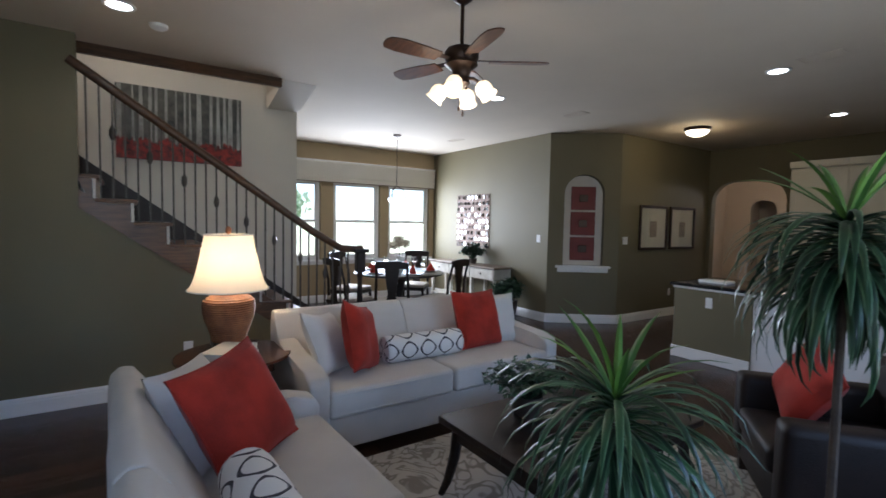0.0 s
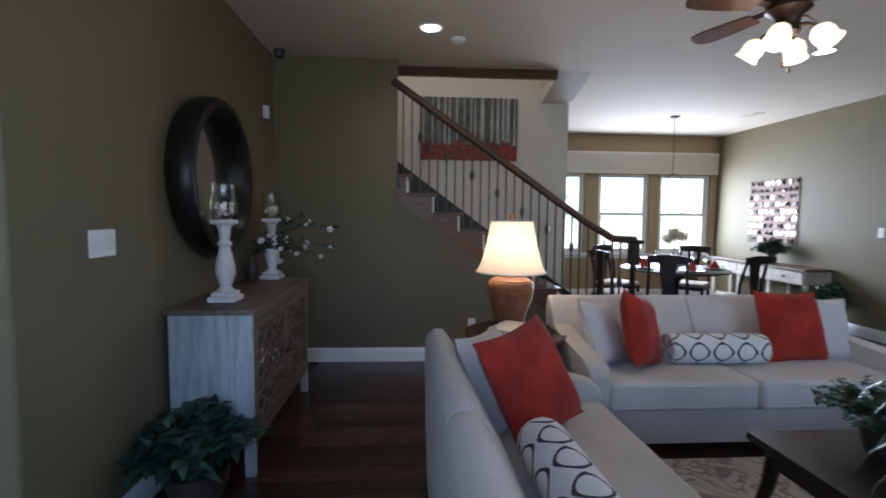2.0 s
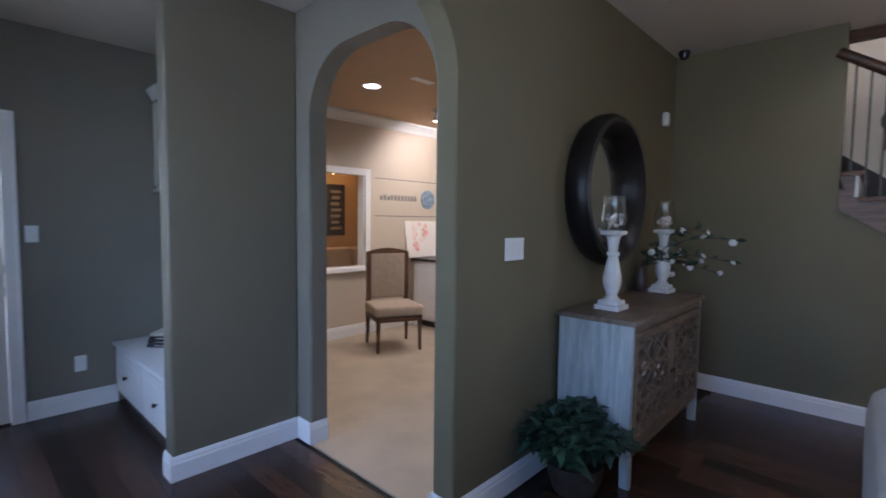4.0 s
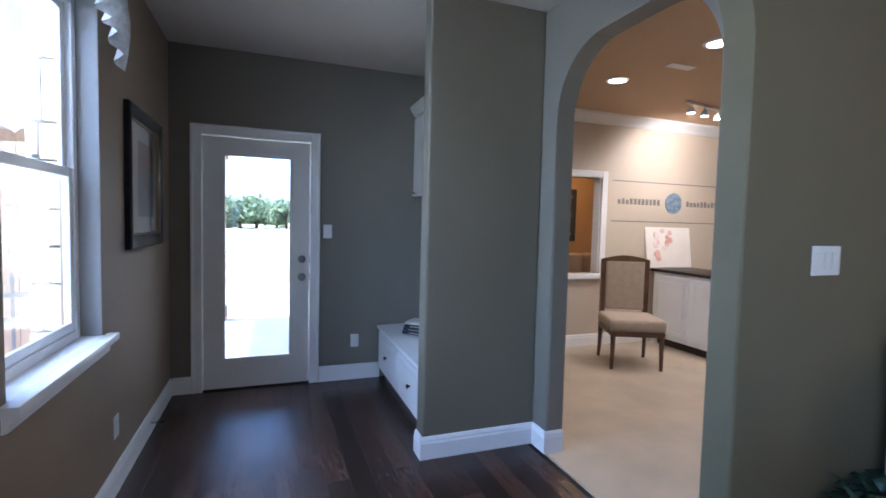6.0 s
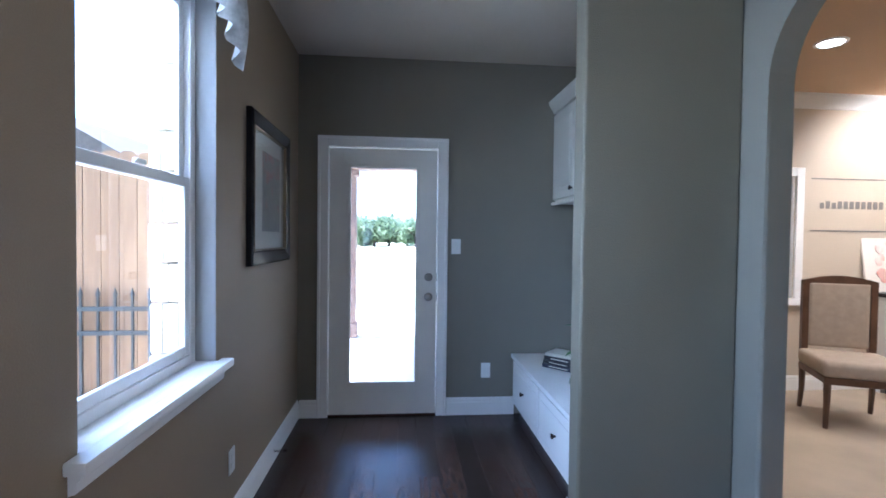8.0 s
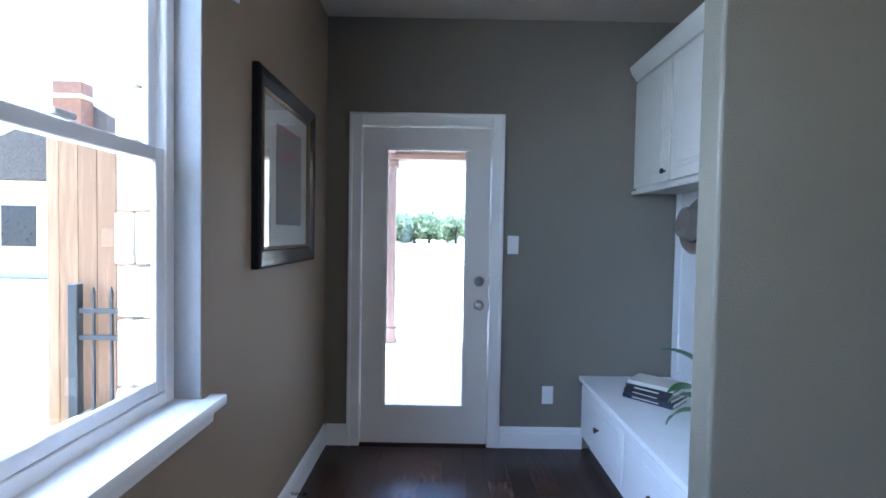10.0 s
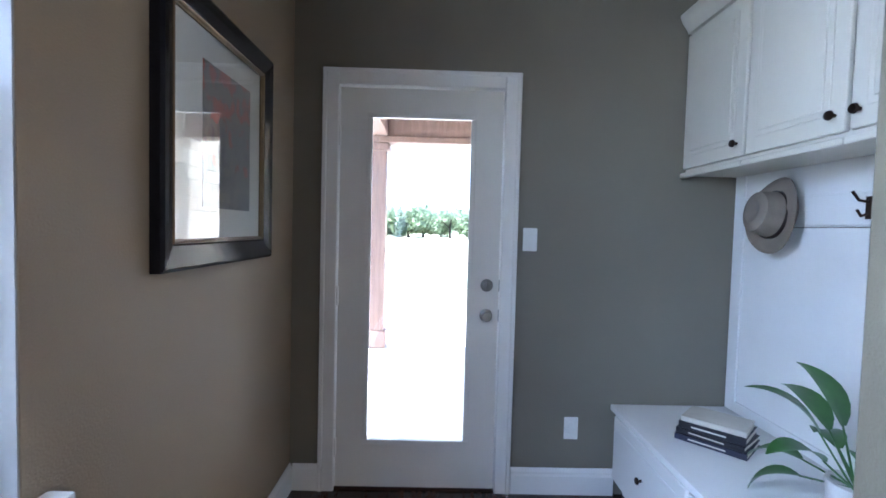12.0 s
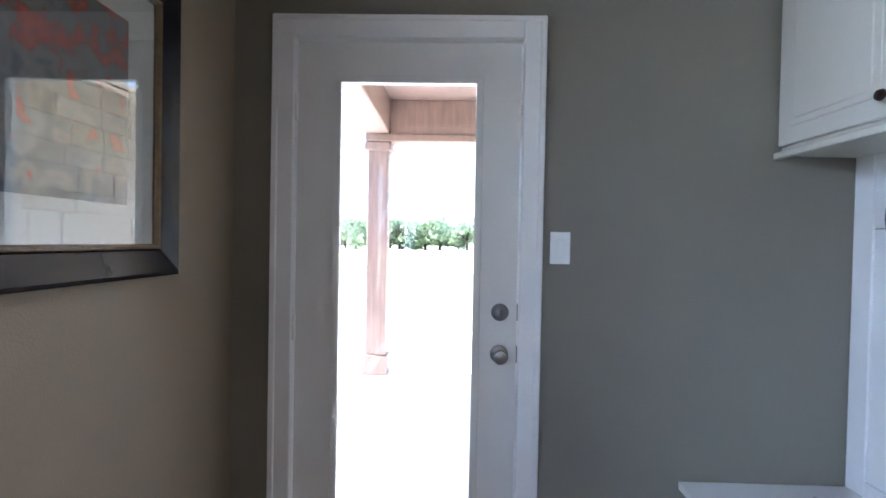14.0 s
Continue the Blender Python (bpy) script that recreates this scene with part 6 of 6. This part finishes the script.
nt.links.new(both.outputs[0], rp.inputs[0])
nt.links.new(rp.outputs[0], nt.nodes["Principled BSDF"].inputs["Base Color"])
nt.nodes["Principled BSDF"].inputs["Roughness"].default_value = 0.7
part("print", boxes((0.25, 0.60, -0.009, -0.0065, 0.18, 0.625)), ART, t)
PGLASS = GLASS.copy()
PGLASS.name = "picture_glass"
PGLASS.node_tree.nodes["Principled BSDF"].inputs["IOR"].default_value = 1.58
pg = part("glass", boxes((f, w - f, -0.0135, -0.0115, f, h - f)), PGLASS, t, "reflecting glass")
pg.visible_shadow = False
# valance over the window
VAL = mat("grey_patterned_valance", (0.68, 0.67, 0.64), 0.85, scale=16, grain=60, color2=(0.36, 0.35, 0.33), bump=0.3)
t = thing("window_valance", "gathered grey and white patterned window valance", "curtain", pose(XL, -1.99, 2.50))
bm = bmesh.new()
nu, nv = 60, 8
grid = []
for i in range(nu + 1):
    u = -0.51 + 1.02 * i / nu
    edge = abs(u) / 0.51
    drop = 0.23 + 0.20 * edge ** 3
    row = []
    for j in range(nv + 1):
        f = j / nv
        row.append(bm.verts.new((0.075 + 0.018 * math.sin(u * 75) * (0.4 + f) + 0.03 * math.sin(f * 3.1), u, -drop * f + 0.006 * math.sin(u * 40))))
    grid.append(row)
for i in range(nu):
    for j in range(nv):
        bm.faces.new((grid[i][j], grid[i + 1][j], grid[i + 1][j + 1], grid[i][j + 1]))
bmesh.ops.solidify(bm, geom=list(bm.faces), thickness=0.004)
part("cloth", bm, VAL, t)
part("rod", boxes((0.0, 0.085, -0.52, 0.52, -0.02, 0.012), bevel=0.006), WHITE, t)
# spring door stop
t = thing("door_stop", "small spring door stop on the baseboard", "door stop", pose(XL + 0.016, -0.70, 0.07))
bm = bmesh.new()
tube(bm, [(0.06 * k / 40, 0.006 * math.cos(k * 1.2), 0.006 * math.sin(k * 1.2)) for k in range(41)], 0.0016, 5)
part("spring", bm, BRONZE, t)
bm = bmesh.new()
tube(bm, [(0.058, 0, 0), (0.075, 0, 0)], 0.008, 10)
part("tip", bm, BLACKF, t)

# ---------------------------------------------------------------- stair painting
BIRCH = mat("birch_trunks_paint", (0.45, 0.44, 0.40), 0.6, scale=5, grain=40, color2=(0.22, 0.21, 0.19), stretch=(1, 6, 1), bump=0.05)
FOREST = mat("dark_forest_paint", (0.13, 0.125, 0.10), 0.6, scale=12, grain=40, color2=(0.035, 0.036, 0.035), bump=0.05)
MEADOW = mat("red_meadow_paint", (0.34, 0.026, 0.016), 0.6, scale=22, grain=60, color2=(0.030, 0.010, 0.009), bump=0.05)
t = thing("forest_painting", "wide canvas of pale birch trunks over red flowers", "painting", pose(XP, -4.8375, 2.41, 0, 0, -90) @ Matrix.Diagonal((1.135, 1, 1.135, 1)))
part("canvas", boxes((-0.50, 0.48, -0.035, -0.002, -0.31, 0.31), bevel=0.003), FOREST, t)
rng = random.Random(14)
for k in range(15):
    x = -0.46 + 0.066 * k + rng.uniform(-0.02, 0.02)
    wd = rng.uniform(0.006, 0.024)
    bm = bmesh.new()
    prism(bm, [(x - wd, -0.16), (x + wd, -0.16), (x + wd * 0.8 + rng.uniform(-0.01, 0.01), 0.31), (x - wd * 0.7, 0.31)], "y", -0.0365, -0.0352)
    part("trunk", bm, BIRCH, t)
bm = bmesh.new()
top = [(-0.50 + 0.98 * k / 180, -0.165 + 0.018 * math.sin(k * 0.21) + 0.012 * math.sin(k * 0.67) + rng.uniform(0, 0.045)) for k in range(181)]
prism(bm, [(-0.50, -0.31), *top, (0.48, -0.31)], "y", -0.038, -0.0367)
part("meadow", bm, MEADOW, t)

# ---------------------------------------------------------------- dining room
SHADEC = mat("cream_roman_shade", (0.88, 0.86, 0.80), 0.85, vary=0.04, scale=2, grain=200, bump=0.3)
nt = SHADEC.node_tree
tr, mx = nt.nodes.new("ShaderNodeBsdfTranslucent"), nt.nodes.new("ShaderNodeMixShader")
tr.inputs[0].default_value = (0.75, 0.70, 0.58, 1)
mx.inputs[0].default_value = 0.5
nt.links.new(nt.nodes["Principled BSDF"].outputs[0], mx.inputs[1])
nt.links.new(tr.outputs[0], mx.inputs[2])
nt.links.new(mx.outputs[0], nt.nodes["Material Output"].inputs[0])
t = thing("roman_shade", "cream fabric shade drawn up over the dining windows", "window shade", pose(XW, -7.955, 2.575))
part("headrail", boxes((-0.075, -0.002, -1.68, 1.67, -0.03, 0.0), bevel=0.004), WHITE, t)
for k in range(2):
    part("fold", boxes((-0.065 - 0.006 * k, -0.045 - 0.006 * k, -1.67, 1.66, -0.40 + 0.10 * k, -0.03), bevel=0.005), SHADEC, t)
part("bottom_band", boxes((-0.072, -0.066, -1.67, 1.66, -0.40, -0.382)), DRIFT, t)
t = thing("dining_table", "round dark pedestal dining table set for a meal", "table", pose(6.50, -7.67, 0))
bm = bmesh.new()
lathe(bm, [(0.02, 0.715), (0.60, 0.72), (0.66, 0.735), (0.665, 0.75), (0.65, 0.76), (0.02, 0.762)], 0, 0, 48)
part("tabletop", bm, DARK, t)
bm = bmesh.new()
lathe(bm, [(0.09, 0.10), (0.06, 0.16), (0.11, 0.28), (0.06, 0.42), (0.09, 0.60), (0.22, 0.715)], 0, 0, 20)
part("pedestal", bm, DARK, t)
for k in range(4):
    a = k * math.pi / 2 + 0.4
    bm = bmesh.new()
    tube(bm, [(0.05 * math.cos(a), 0.05 * math.sin(a), 0.14), (0.25 * math.cos(a), 0.25 * math.sin(a), 0.10), (0.42 * math.cos(a), 0.42 * math.sin(a), 0.03)], 0.04, 8, 0.03)
    part("leg", bm, DARK, t)
SEATC = mat("ivory_seat_fabric", (0.52, 0.47, 0.40), 0.9, vary=0.06, grain=200, bump=0.3)
chair = thing("dining_chair", "dark wood dining chair with a curved splat and ivory seat", "chair", pose(5.20, -7.10, 0, 0, 0, -72), group="chairs round the dining table")
part("seat", boxes((-0.23, 0.23, -0.23, 0.22, 0.43, 0.48), bevel=0.02, seg=3), SEATC, chair)
part("seat_frame", boxes((-0.235, 0.235, -0.235, 0.225, 0.38, 0.432), bevel=0.006), DARK, chair)
for s in (-1, 1):
    bm = bmesh.new()
    tube(bm, [(s * 0.21, -0.22, 0.0), (s * 0.21, -0.20, 0.40), (s * 0.20, -0.22, 0.70), (s * 0.19, -0.29, 0.98)], 0.022, 8, 0.016)
    part("back_post", bm, DARK, chair)
    bm = bmesh.new()
    tube(bm, [(s * 0.21, 0.20, 0.40), (s * 0.215, 0.21, 0.2), (s * 0.21, 0.20, 0.0)], 0.024, 8, 0.016)
    part("leg", bm, DARK, chair)
bm = bmesh.new()
prism(bm, [(-0.205, 0.91), (0.205, 0.91), (0.215, 0.99), (0.08, 1.005), (-0.08, 1.005), (-0.215, 0.99)], "y", -0.30, -0.27)
part("top_rail", bm, DARK, chair)
bm = bmesh.new()
prism(bm, [(-0.07, 0.44), (0.07, 0.44), (0.05, 0.60), (0.075, 0.74), (0.095, 0.915), (-0.095, 0.915), (-0.075, 0.74), (-0.05, 0.60)], "y", -0.262, -0.244)
part("splat", bm, DARK, chair)
for x, y, a in ((5.78, -7.97, 0), (7.15, -8.29, 60), (7.25, -7.24, 125), (6.35, -6.84, 200)):
    d = Vector((6.50 - x, -7.67 - y))
    copy_thing(chair, pose(x, y, 0, 0, 0, math.degrees(math.atan2(-d.x, d.y))))
chair.matrix_world = pose(5.82, -7.22, 0, 0, 0, -123)
PLATE = mat("white_china", (0.75, 0.74, 0.72), 0.2, vary=0.02, bump=0)
plate0 = napkin0 = None
for k in range(5):
    a = math.radians(72 * k + 175)
    px, py = 6.50 + 0.47 * math.cos(a), -7.67 + 0.47 * math.sin(a)
    if plate0 is None:
        plate0 = thing("dinner_plate", "white china dinner plate on the dining table", "plate", pose(px, py, 0.762), group="plates on the dining table")
        bm = bmesh.new()
        lathe(bm, [(0.07, 0.0), (0.085, 0.004), (0.135, 0.018), (0.135, 0.021), (0.08, 0.009), (0.005, 0.008)], 0, 0, 28)
        part("dish", bm, PLATE, plate0)
        napkin0 = thing("napkin", "folded red napkin on a plate", "napkin", pose(px, py, 0.775), group="napkins on the dining table")
        bm = bmesh.new()
        prism(bm, [(-0.07, 0), (0.07, 0), (0.04, 0.05), (0.0, 0.12), (-0.04, 0.05)], "y", -0.025, 0.025)
        bmesh.ops.bevel(bm, geom=list(bm.edges), offset=0.006, segments=2, affect="EDGES")
        part("cloth", bm, REDV, napkin0)
    else:
        copy_thing(plate0, pose(px, py, 0.762))
        copy_thing(napkin0, pose(px, py, 0.775, 0, 0, 72 * k))
glass0 = None
for k in range(5):
    a = math.radians(72 * k + 148)
    m = pose(6.50 + 0.38 * math.cos(a), -7.67 + 0.38 * math.sin(a), 0.762)
    if glass0 is None:
        glass0 = thing("wine_glass", "clear stemmed wine glass", "glass", m, group="glasses on the dining table")
        bm = bmesh.new()
        lathe(bm, [(0.034, 0.0), (0.004, 0.006), (0.004, 0.09), (0.03, 0.115), (0.038, 0.15), (0.033, 0.20), (0.031, 0.20), (0.036, 0.15), (0.028, 0.118), (0.002, 0.10)], 0, 0, 16, cap=False)
        part("bowl", bm, GLASS, glass0)
    else:
        copy_thing(glass0, m)
t = thing("hydrangea_vase", "glass vase of dried cream hydrangeas on the dining table", "flower vase", pose(6.55, -7.71, 0.762))
bm = bmesh.new()
lathe(bm, [(0.05, 0), (0.055, 0.02), (0.045, 0.12), (0.06, 0.22), (0.055, 0.22), (0.04, 0.12)], 0, 0, 18)
part("vase", bm, PLATE, t)
rng = random.Random(17)
HYD = mat("dried_hydrangea", (0.50, 0.43, 0.32), 0.8, vary=0.25, scale=20, bump=0.2)
for x, y, z in ((-0.08, 0.06, 0.42), (0.06, 0.0, 0.47), (0.0, -0.09, 0.41), (0.05, 0.09, 0.38)):
    bm = bmesh.new()
    leaf_cards(bm, rng, (x, y, z), 0.085, 260, 0.016)
    fl = part("flower_head", bm, HYD, t, smooth=False)
    bm = bmesh.new()
    tube(bm, [(x * 0.2, y * 0.2, 0.15), (x, y, z)], 0.003, 5)
    part("stem", bm, BUSHL, t)
# small chandelier over the table
t = thing("dining_chandelier", "bronze scroll chandelier with a pale glass bowl", "chandelier", pose(7.1, -7.93, HL) @ Matrix.Diagonal((1.08, 1.08, 1.08, 1)))
bm = bmesh.new()
lathe(bm, [(0.06, 0), (0.055, -0.02), (0.01, -0.04)], 0, 0, 16)
part("canopy", bm, BRONZE, t)
for k in range(20):
    bm = bmesh.new()
    z = -0.04 - 0.036 * k
    tube(bm, [((0.010 if k % 2 else 0) * math.cos(a * 0.785), (0 if k % 2 else 0.010) * math.cos(a * 0.785), z - 0.018 + 0.022 * math.sin(a * 0.785)) for a in range(9)], 0.002, 5)
    part("chain_link", bm, BRONZE, t)
for k in range(3):
    a = k * 2.094
    bm = bmesh.new()
    tube(bm, [(0, 0, -0.75), (0.10 * math.cos(a), 0.10 * math.sin(a), -0.80), (0.13 * math.cos(a), 0.13 * math.sin(a), -0.88), (0.135 * math.cos(a), 0.135 * math.sin(a), -0.94)], 0.006, 6)
    part("scroll_arm", bm, BRONZE, t)
bm = bmesh.new()
lathe(bm, [(0.13, -0.93), (0.12, -0.97), (0.08, -1.0), (0.01, -1.01)], 0, 0, 24)
part("bowl", bm, glow("lit_pale_glass_bowl", (1, 0.95, 0.85), 0.4), t)
# console table on the side wall
IVORY = mat("worn_ivory_paint", (0.60, 0.56, 0.48), 0.6, scale=7, grain=60, color2=(0.42, 0.38, 0.31), bump=0.3)
t = thing("console_table", "worn ivory console table with three drawers", "console", pose(7.16, YD, 0) @ Matrix.Diagonal((1.06, 1.06, 1.06, 1)))
part("top", boxes((-0.93, 0.93, 0.02, 0.40, 0.70, 0.735), bevel=0.006), DRIFT, t)
part("case", boxes((-0.90, 0.90, 0.03, 0.37, 0.53, 0.70)), IVORY, t)
for k in range(3):
    a = -0.88 + 0.59 * k
    d = part("drawer", boxes((a, a + 0.57, 0.37, 0.385, 0.545, 0.685), bevel=0.004), IVORY, t)
    bm = bmesh.new()
    lathe(bm, [(0.008, 0), (0.018, 0.014), (0.004, 0.024)], 0, 0, 10)
    bm.transform(pose(a + 0.285, 0.385, 0.615, -90, 0, 0))
    part("knob", bm, BRONZE, d)
for x in (-0.88, -0.30, 0.28, 0.86):
    for y in (0.05, 0.34):
        part("leg", boxes((x - 0.025, x + 0.025, y - 0.022, y + 0.022, 0, 0.53), bevel=0.004), IVORY, t)
part("shelf", boxes((-0.88, 0.88, 0.04, 0.36, 0.14, 0.165)), IVORY, t)
bush(pose(7.0, YD + 0.22, 0.781), 0.27, 0.36, 90, 0.06, 41, "green leafy plant on the console table", POT, 0.07, 0.09)
bush(pose(5.98, YD + 0.28, 0), 0.30, 0.62, 80, 0.09, 42, "green leafy floor plant beside the console", POT, 0.15, 0.28, long=1.4)
# wall art of small mirrors
t = thing("mirror_wall_art", "square wall panel of many small round mirrors", "wall art", pose(7.31, YD, 1.535) @ Matrix.Diagonal((1.03, 1, 1.03, 1)))
part("backing", boxes((-0.47, 0.47, 0.002, 0.012, -0.47, 0.47)), BRONZE, t)
# Mirror colour is darkened and discs tilted to tame the window's reflection.
disc = None
for i in range(9):
    for j in range(9):
        x, z = -0.42 + 0.105 * i, -0.42 + 0.105 * j
        if disc is None:
            bm = bmesh.new()
            prism(bm, [(0.037 * math.cos(a * math.pi / 8), 0.037 * math.sin(a * math.pi / 8)) for a in range(16)], "y", 0.013, 0.018)
            disc = mesh_of(bm, "small_mirror", mat("dimmed_mirror_glass", (0.26, 0.27, 0.27), 0.10, metal=1.0, vary=0.2, scale=8, bump=0.1))
        ob = new("small_mirror", disc)
        ob.parent = t
        ob.matrix_basis = pose(x, 0, z, random.Random(i * 9 + j).uniform(-9, 9) + (12 if j % 2 else -4), 0, random.Random(i + j * 9).uniform(-34, 26))
# framed prints on the far wall
MOUNT = mat("pale_mount_card", (0.44, 0.40, 0.31), 0.8, vary=0.02, bump=0)
for y in (-11.375, -12.225):
    t = thing("framed_print", "botanical print with a pale mount in a dark frame", "picture", pose(4.80, y, 1.475, 0, 0, -90) @ Matrix.Diagonal((1.14, 1, 1.08, 1)), group="prints on the far wall")
    part("frame", boxes((-0.34, -0.30, -0.03, -0.001, -0.33, 0.33), (0.30, 0.34, -0.03, -0.001, -0.33, 0.33), (-0.30, 0.30, -0.03, -0.001, 0.29, 0.33), (-0.30, 0.30, -0.03, -0.001, -0.33, -0.29), bevel=0.005), BRONZE, t)
    part("mount", boxes((-0.30, 0.30, -0.008, -0.002, -0.29, 0.29)), MOUNT, t)
    part("print", boxes((-0.08, 0.08, -0.010, -0.0085, -0.14, 0.10)), DRIFT, t)
    g = part("glass", boxes((-0.30, 0.30, -0.016, -0.014, -0.29, 0.29)), GLASS, t)
    g.visible_shadow = False

# ---------------------------------------------------------------- kitchen end
t = thing("kitchen_counter", "olive and white kitchen counter with a dark stone top", "counter", pose(3.40, -9.62, 0))
part("end_wall", boxes((-0.82, 0.0, -0.95, 0.0, 0.0, 0.80)), WALL, t)
part("cabinet", boxes((-2.60, -0.822, -0.95, -0.01, 0.0, 0.80), bevel=0.004), WHITE, t)
part("moulding", boxes((-2.61, 0.015, -0.96, 0.015, 0.80, 0.828), bevel=0.006), WHITE, t)
part("worktop", boxes((-2.64, 0.04, -0.99, 0.04, 0.828, 0.862), bevel=0.008, seg=2), mat("black_granite", (0.018, 0.017, 0.018), 0.12, vary=0.6, scale=60, bump=0), t)
part("baseboard", boxes((-0.82, 0.014, 0.0005, 0.014, 0, 0.13), (0.0005, 0.014, -0.95, 0.0005, 0, 0.13), bevel=0.004), WHITE, t)
plate("light_switch", pose(3.01, -9.62, 0.67, 0, 0, 180), "white plate on the kitchen counter end", "switch", 1)
t = thing("serving_tray", "white tray on the kitchen counter", "tray", pose(3.10, -9.95, 0.862))
part("dish", boxes((-0.16, 0.16, -0.10, 0.10, 0, 0.035), bevel=0.012, seg=2), PLATE, t)
CREAMP = mat("cream_cabinet_paint", (0.62, 0.56, 0.44), 0.4, vary=0.04, scale=3, bump=0.05)
for k in range(4):
    x = 0.62 + 0.68 * k
    t = thing("tall_cabinet", "tall cream kitchen cabinet with two panel doors", "cabinet", pose(x, YB, 0), group="tall kitchen cabinets")
    part("body", boxes((0, 0.675, 0.002, 0.58, 0.0, 2.38)), CREAMP, t)
    for a, b in ((0.1, 1.4), (1.42, 2.34)):
        d = part("door", boxes((0.01, 0.665, 0.58, 0.60, a, b), bevel=0.004), CREAMP, t)
        part("panel", boxes((0.08, 0.595, 0.60, 0.607, a + 0.07, b - 0.07), bevel=0.004), CREAMP, d)
    part("crown", boxes((-0.004, 0.679, 0.0, 0.65, 2.38, 2.48), bevel=0.015, seg=2), CREAMP, t)
# hall behind the arch
HY = YB - 3.0
bm = bmesh.new()
prism(bm, [(2.6, 0), (2.6, HL), (5.9, HL), (5.9, 0), *arch_line(5.36, 4.84, 2.12, 0.22)], "y", HY - 0.1, HY)
box(bm, 2.5, 2.6, HY, YB - 0.14, 0, HL)
box(bm, 5.9, 6.0, HY, YB - 0.14, 0, HL)
setting("wall_hall", bm, WARMW, "warm beige hall wall with a narrow arch", "wall")
setting("wall_hall_end", boxes((4.6, 5.6, HY - 0.9, HY - 0.8, 0, HL), (4.6, 4.7, HY - 0.8, HY - 0.1, 0, HL), (5.5, 5.6, HY - 0.8, HY - 0.1, 0, HL)), WARMW, "beige wall beyond the narrow arch", "wall")
setting("ceiling_hall", boxes((2.5, 6.0, HY - 0.9, YB - 0.14, HL, HL + 0.1)), CEILW, "warm hall ceiling", "ceiling")
t = thing("window_6", "small bright hall window with white bars", "window", pose(4.33, HY, 1.30), kind="structure")
# The pane itself glows in place of daylight behind it.
part("pane", boxes((-0.28, 0.28, 0.004, 0.01, 0, 0.66)), glow("glowing_sky_pane", (0.86, 0.93, 1), 0.9), t)
part("window_frame", boxes((-0.32, -0.28, 0, 0.03, -0.04, 0.70), (0.28, 0.32, 0, 0.03, -0.04, 0.70), (-0.28, 0.28, 0, 0.03, 0.66, 0.70), (-0.28, 0.28, 0, 0.03, -0.04, 0.0), (-0.012, 0.012, 0.01, 0.025, 0, 0.66), (-0.28, 0.28, 0.01, 0.025, 0.32, 0.34)), WHITE, t)
# Fill light without a fixture, added to brighten the hall walls.
lamp("hall_fill", "POINT", pose(4.1, -14.6, 2.4), 7, (1, 0.82, 0.6), 0.15)

# ---------------------------------------------------------------- floor boards
floor_ob = bpy.data.objects["floor"]
rng = random.Random(77)
BW = 0.127
near, far = [], []
blocked = lambda x, y: (x > 2.1 and y > YM) or (x > XS + 0.1 and y > -4.9)
x = XL
while x < XW:
    y = 0.0 - rng.uniform(0, 0.8)
    ys = [0.0, y]
    while ys[-1] > YB - 3.9:
        ys.append(ys[-1] - rng.choice((0.5, 0.7, 0.9, 1.2, 1.5)))
    for a, b in zip(ys, ys[1:]):
        b = max(b, YB - 3.9)
        if a - b < 0.02 or blocked(x + BW / 2, (a + b) / 2):
            continue
        if a > YM and b < YM and x > 2.0:
            a = YM
        if a > -4.9 and b < -4.9 and x > XS:
            a = -4.9
        (near if (x < 2.1 and a > -4.7) or (2.1 <= x < 4.6 and a > -4.6) else far).append((x, min(x + BW, XW), b, a))
    x += BW
shared = {}
for k, (x0, x1, y0, y1) in enumerate(near[:298]):
    key = (round(y1 - y0, 3), round(x1 - x0, 3))
    if key not in shared:
        shared[key] = mesh_of(boxes((0.0007, key[1] - 0.0007, 0.0007, key[0] - 0.0007, -0.011, 0.0), bevel=0.0006), "floor_board", WOODF, False)
    ob = new("floor_board", shared[key])
    ob.parent = floor_ob
    ob.matrix_basis = pose(x0, y0, rng.uniform(-0.0006, 0.0))
verts, faces = [], []
for x0, x1, y0, y1 in near[298:] + far:
    x0, x1, y0, y1, z = x0 + 0.0012, x1 - 0.0012, y0 + 0.0012, y1 - 0.0012, rng.uniform(-0.0006, 0)
    n = len(verts)
    verts += [(x0, y0, z), (x1, y0, z), (x1, y1, z), (x0, y1, z), (x0, y0, -0.011), (x1, y0, -0.011), (x1, y1, -0.011), (x0, y1, -0.011)]
    faces += [(n, n + 1, n + 2, n + 3), (n, n + 4, n + 5, n + 1), (n + 1, n + 5, n + 6, n + 2), (n + 2, n + 6, n + 7, n + 3), (n + 3, n + 7, n + 4, n)]
me = bpy.data.meshes.new("floor_boards")
me.from_pydata(verts, [], faces)
me.materials.append(WOODF)
ob = new("floor_boards", me)
ob.parent = floor_ob
tagged(ob, "dark walnut floor boards of the rooms beyond", kind="stuff")
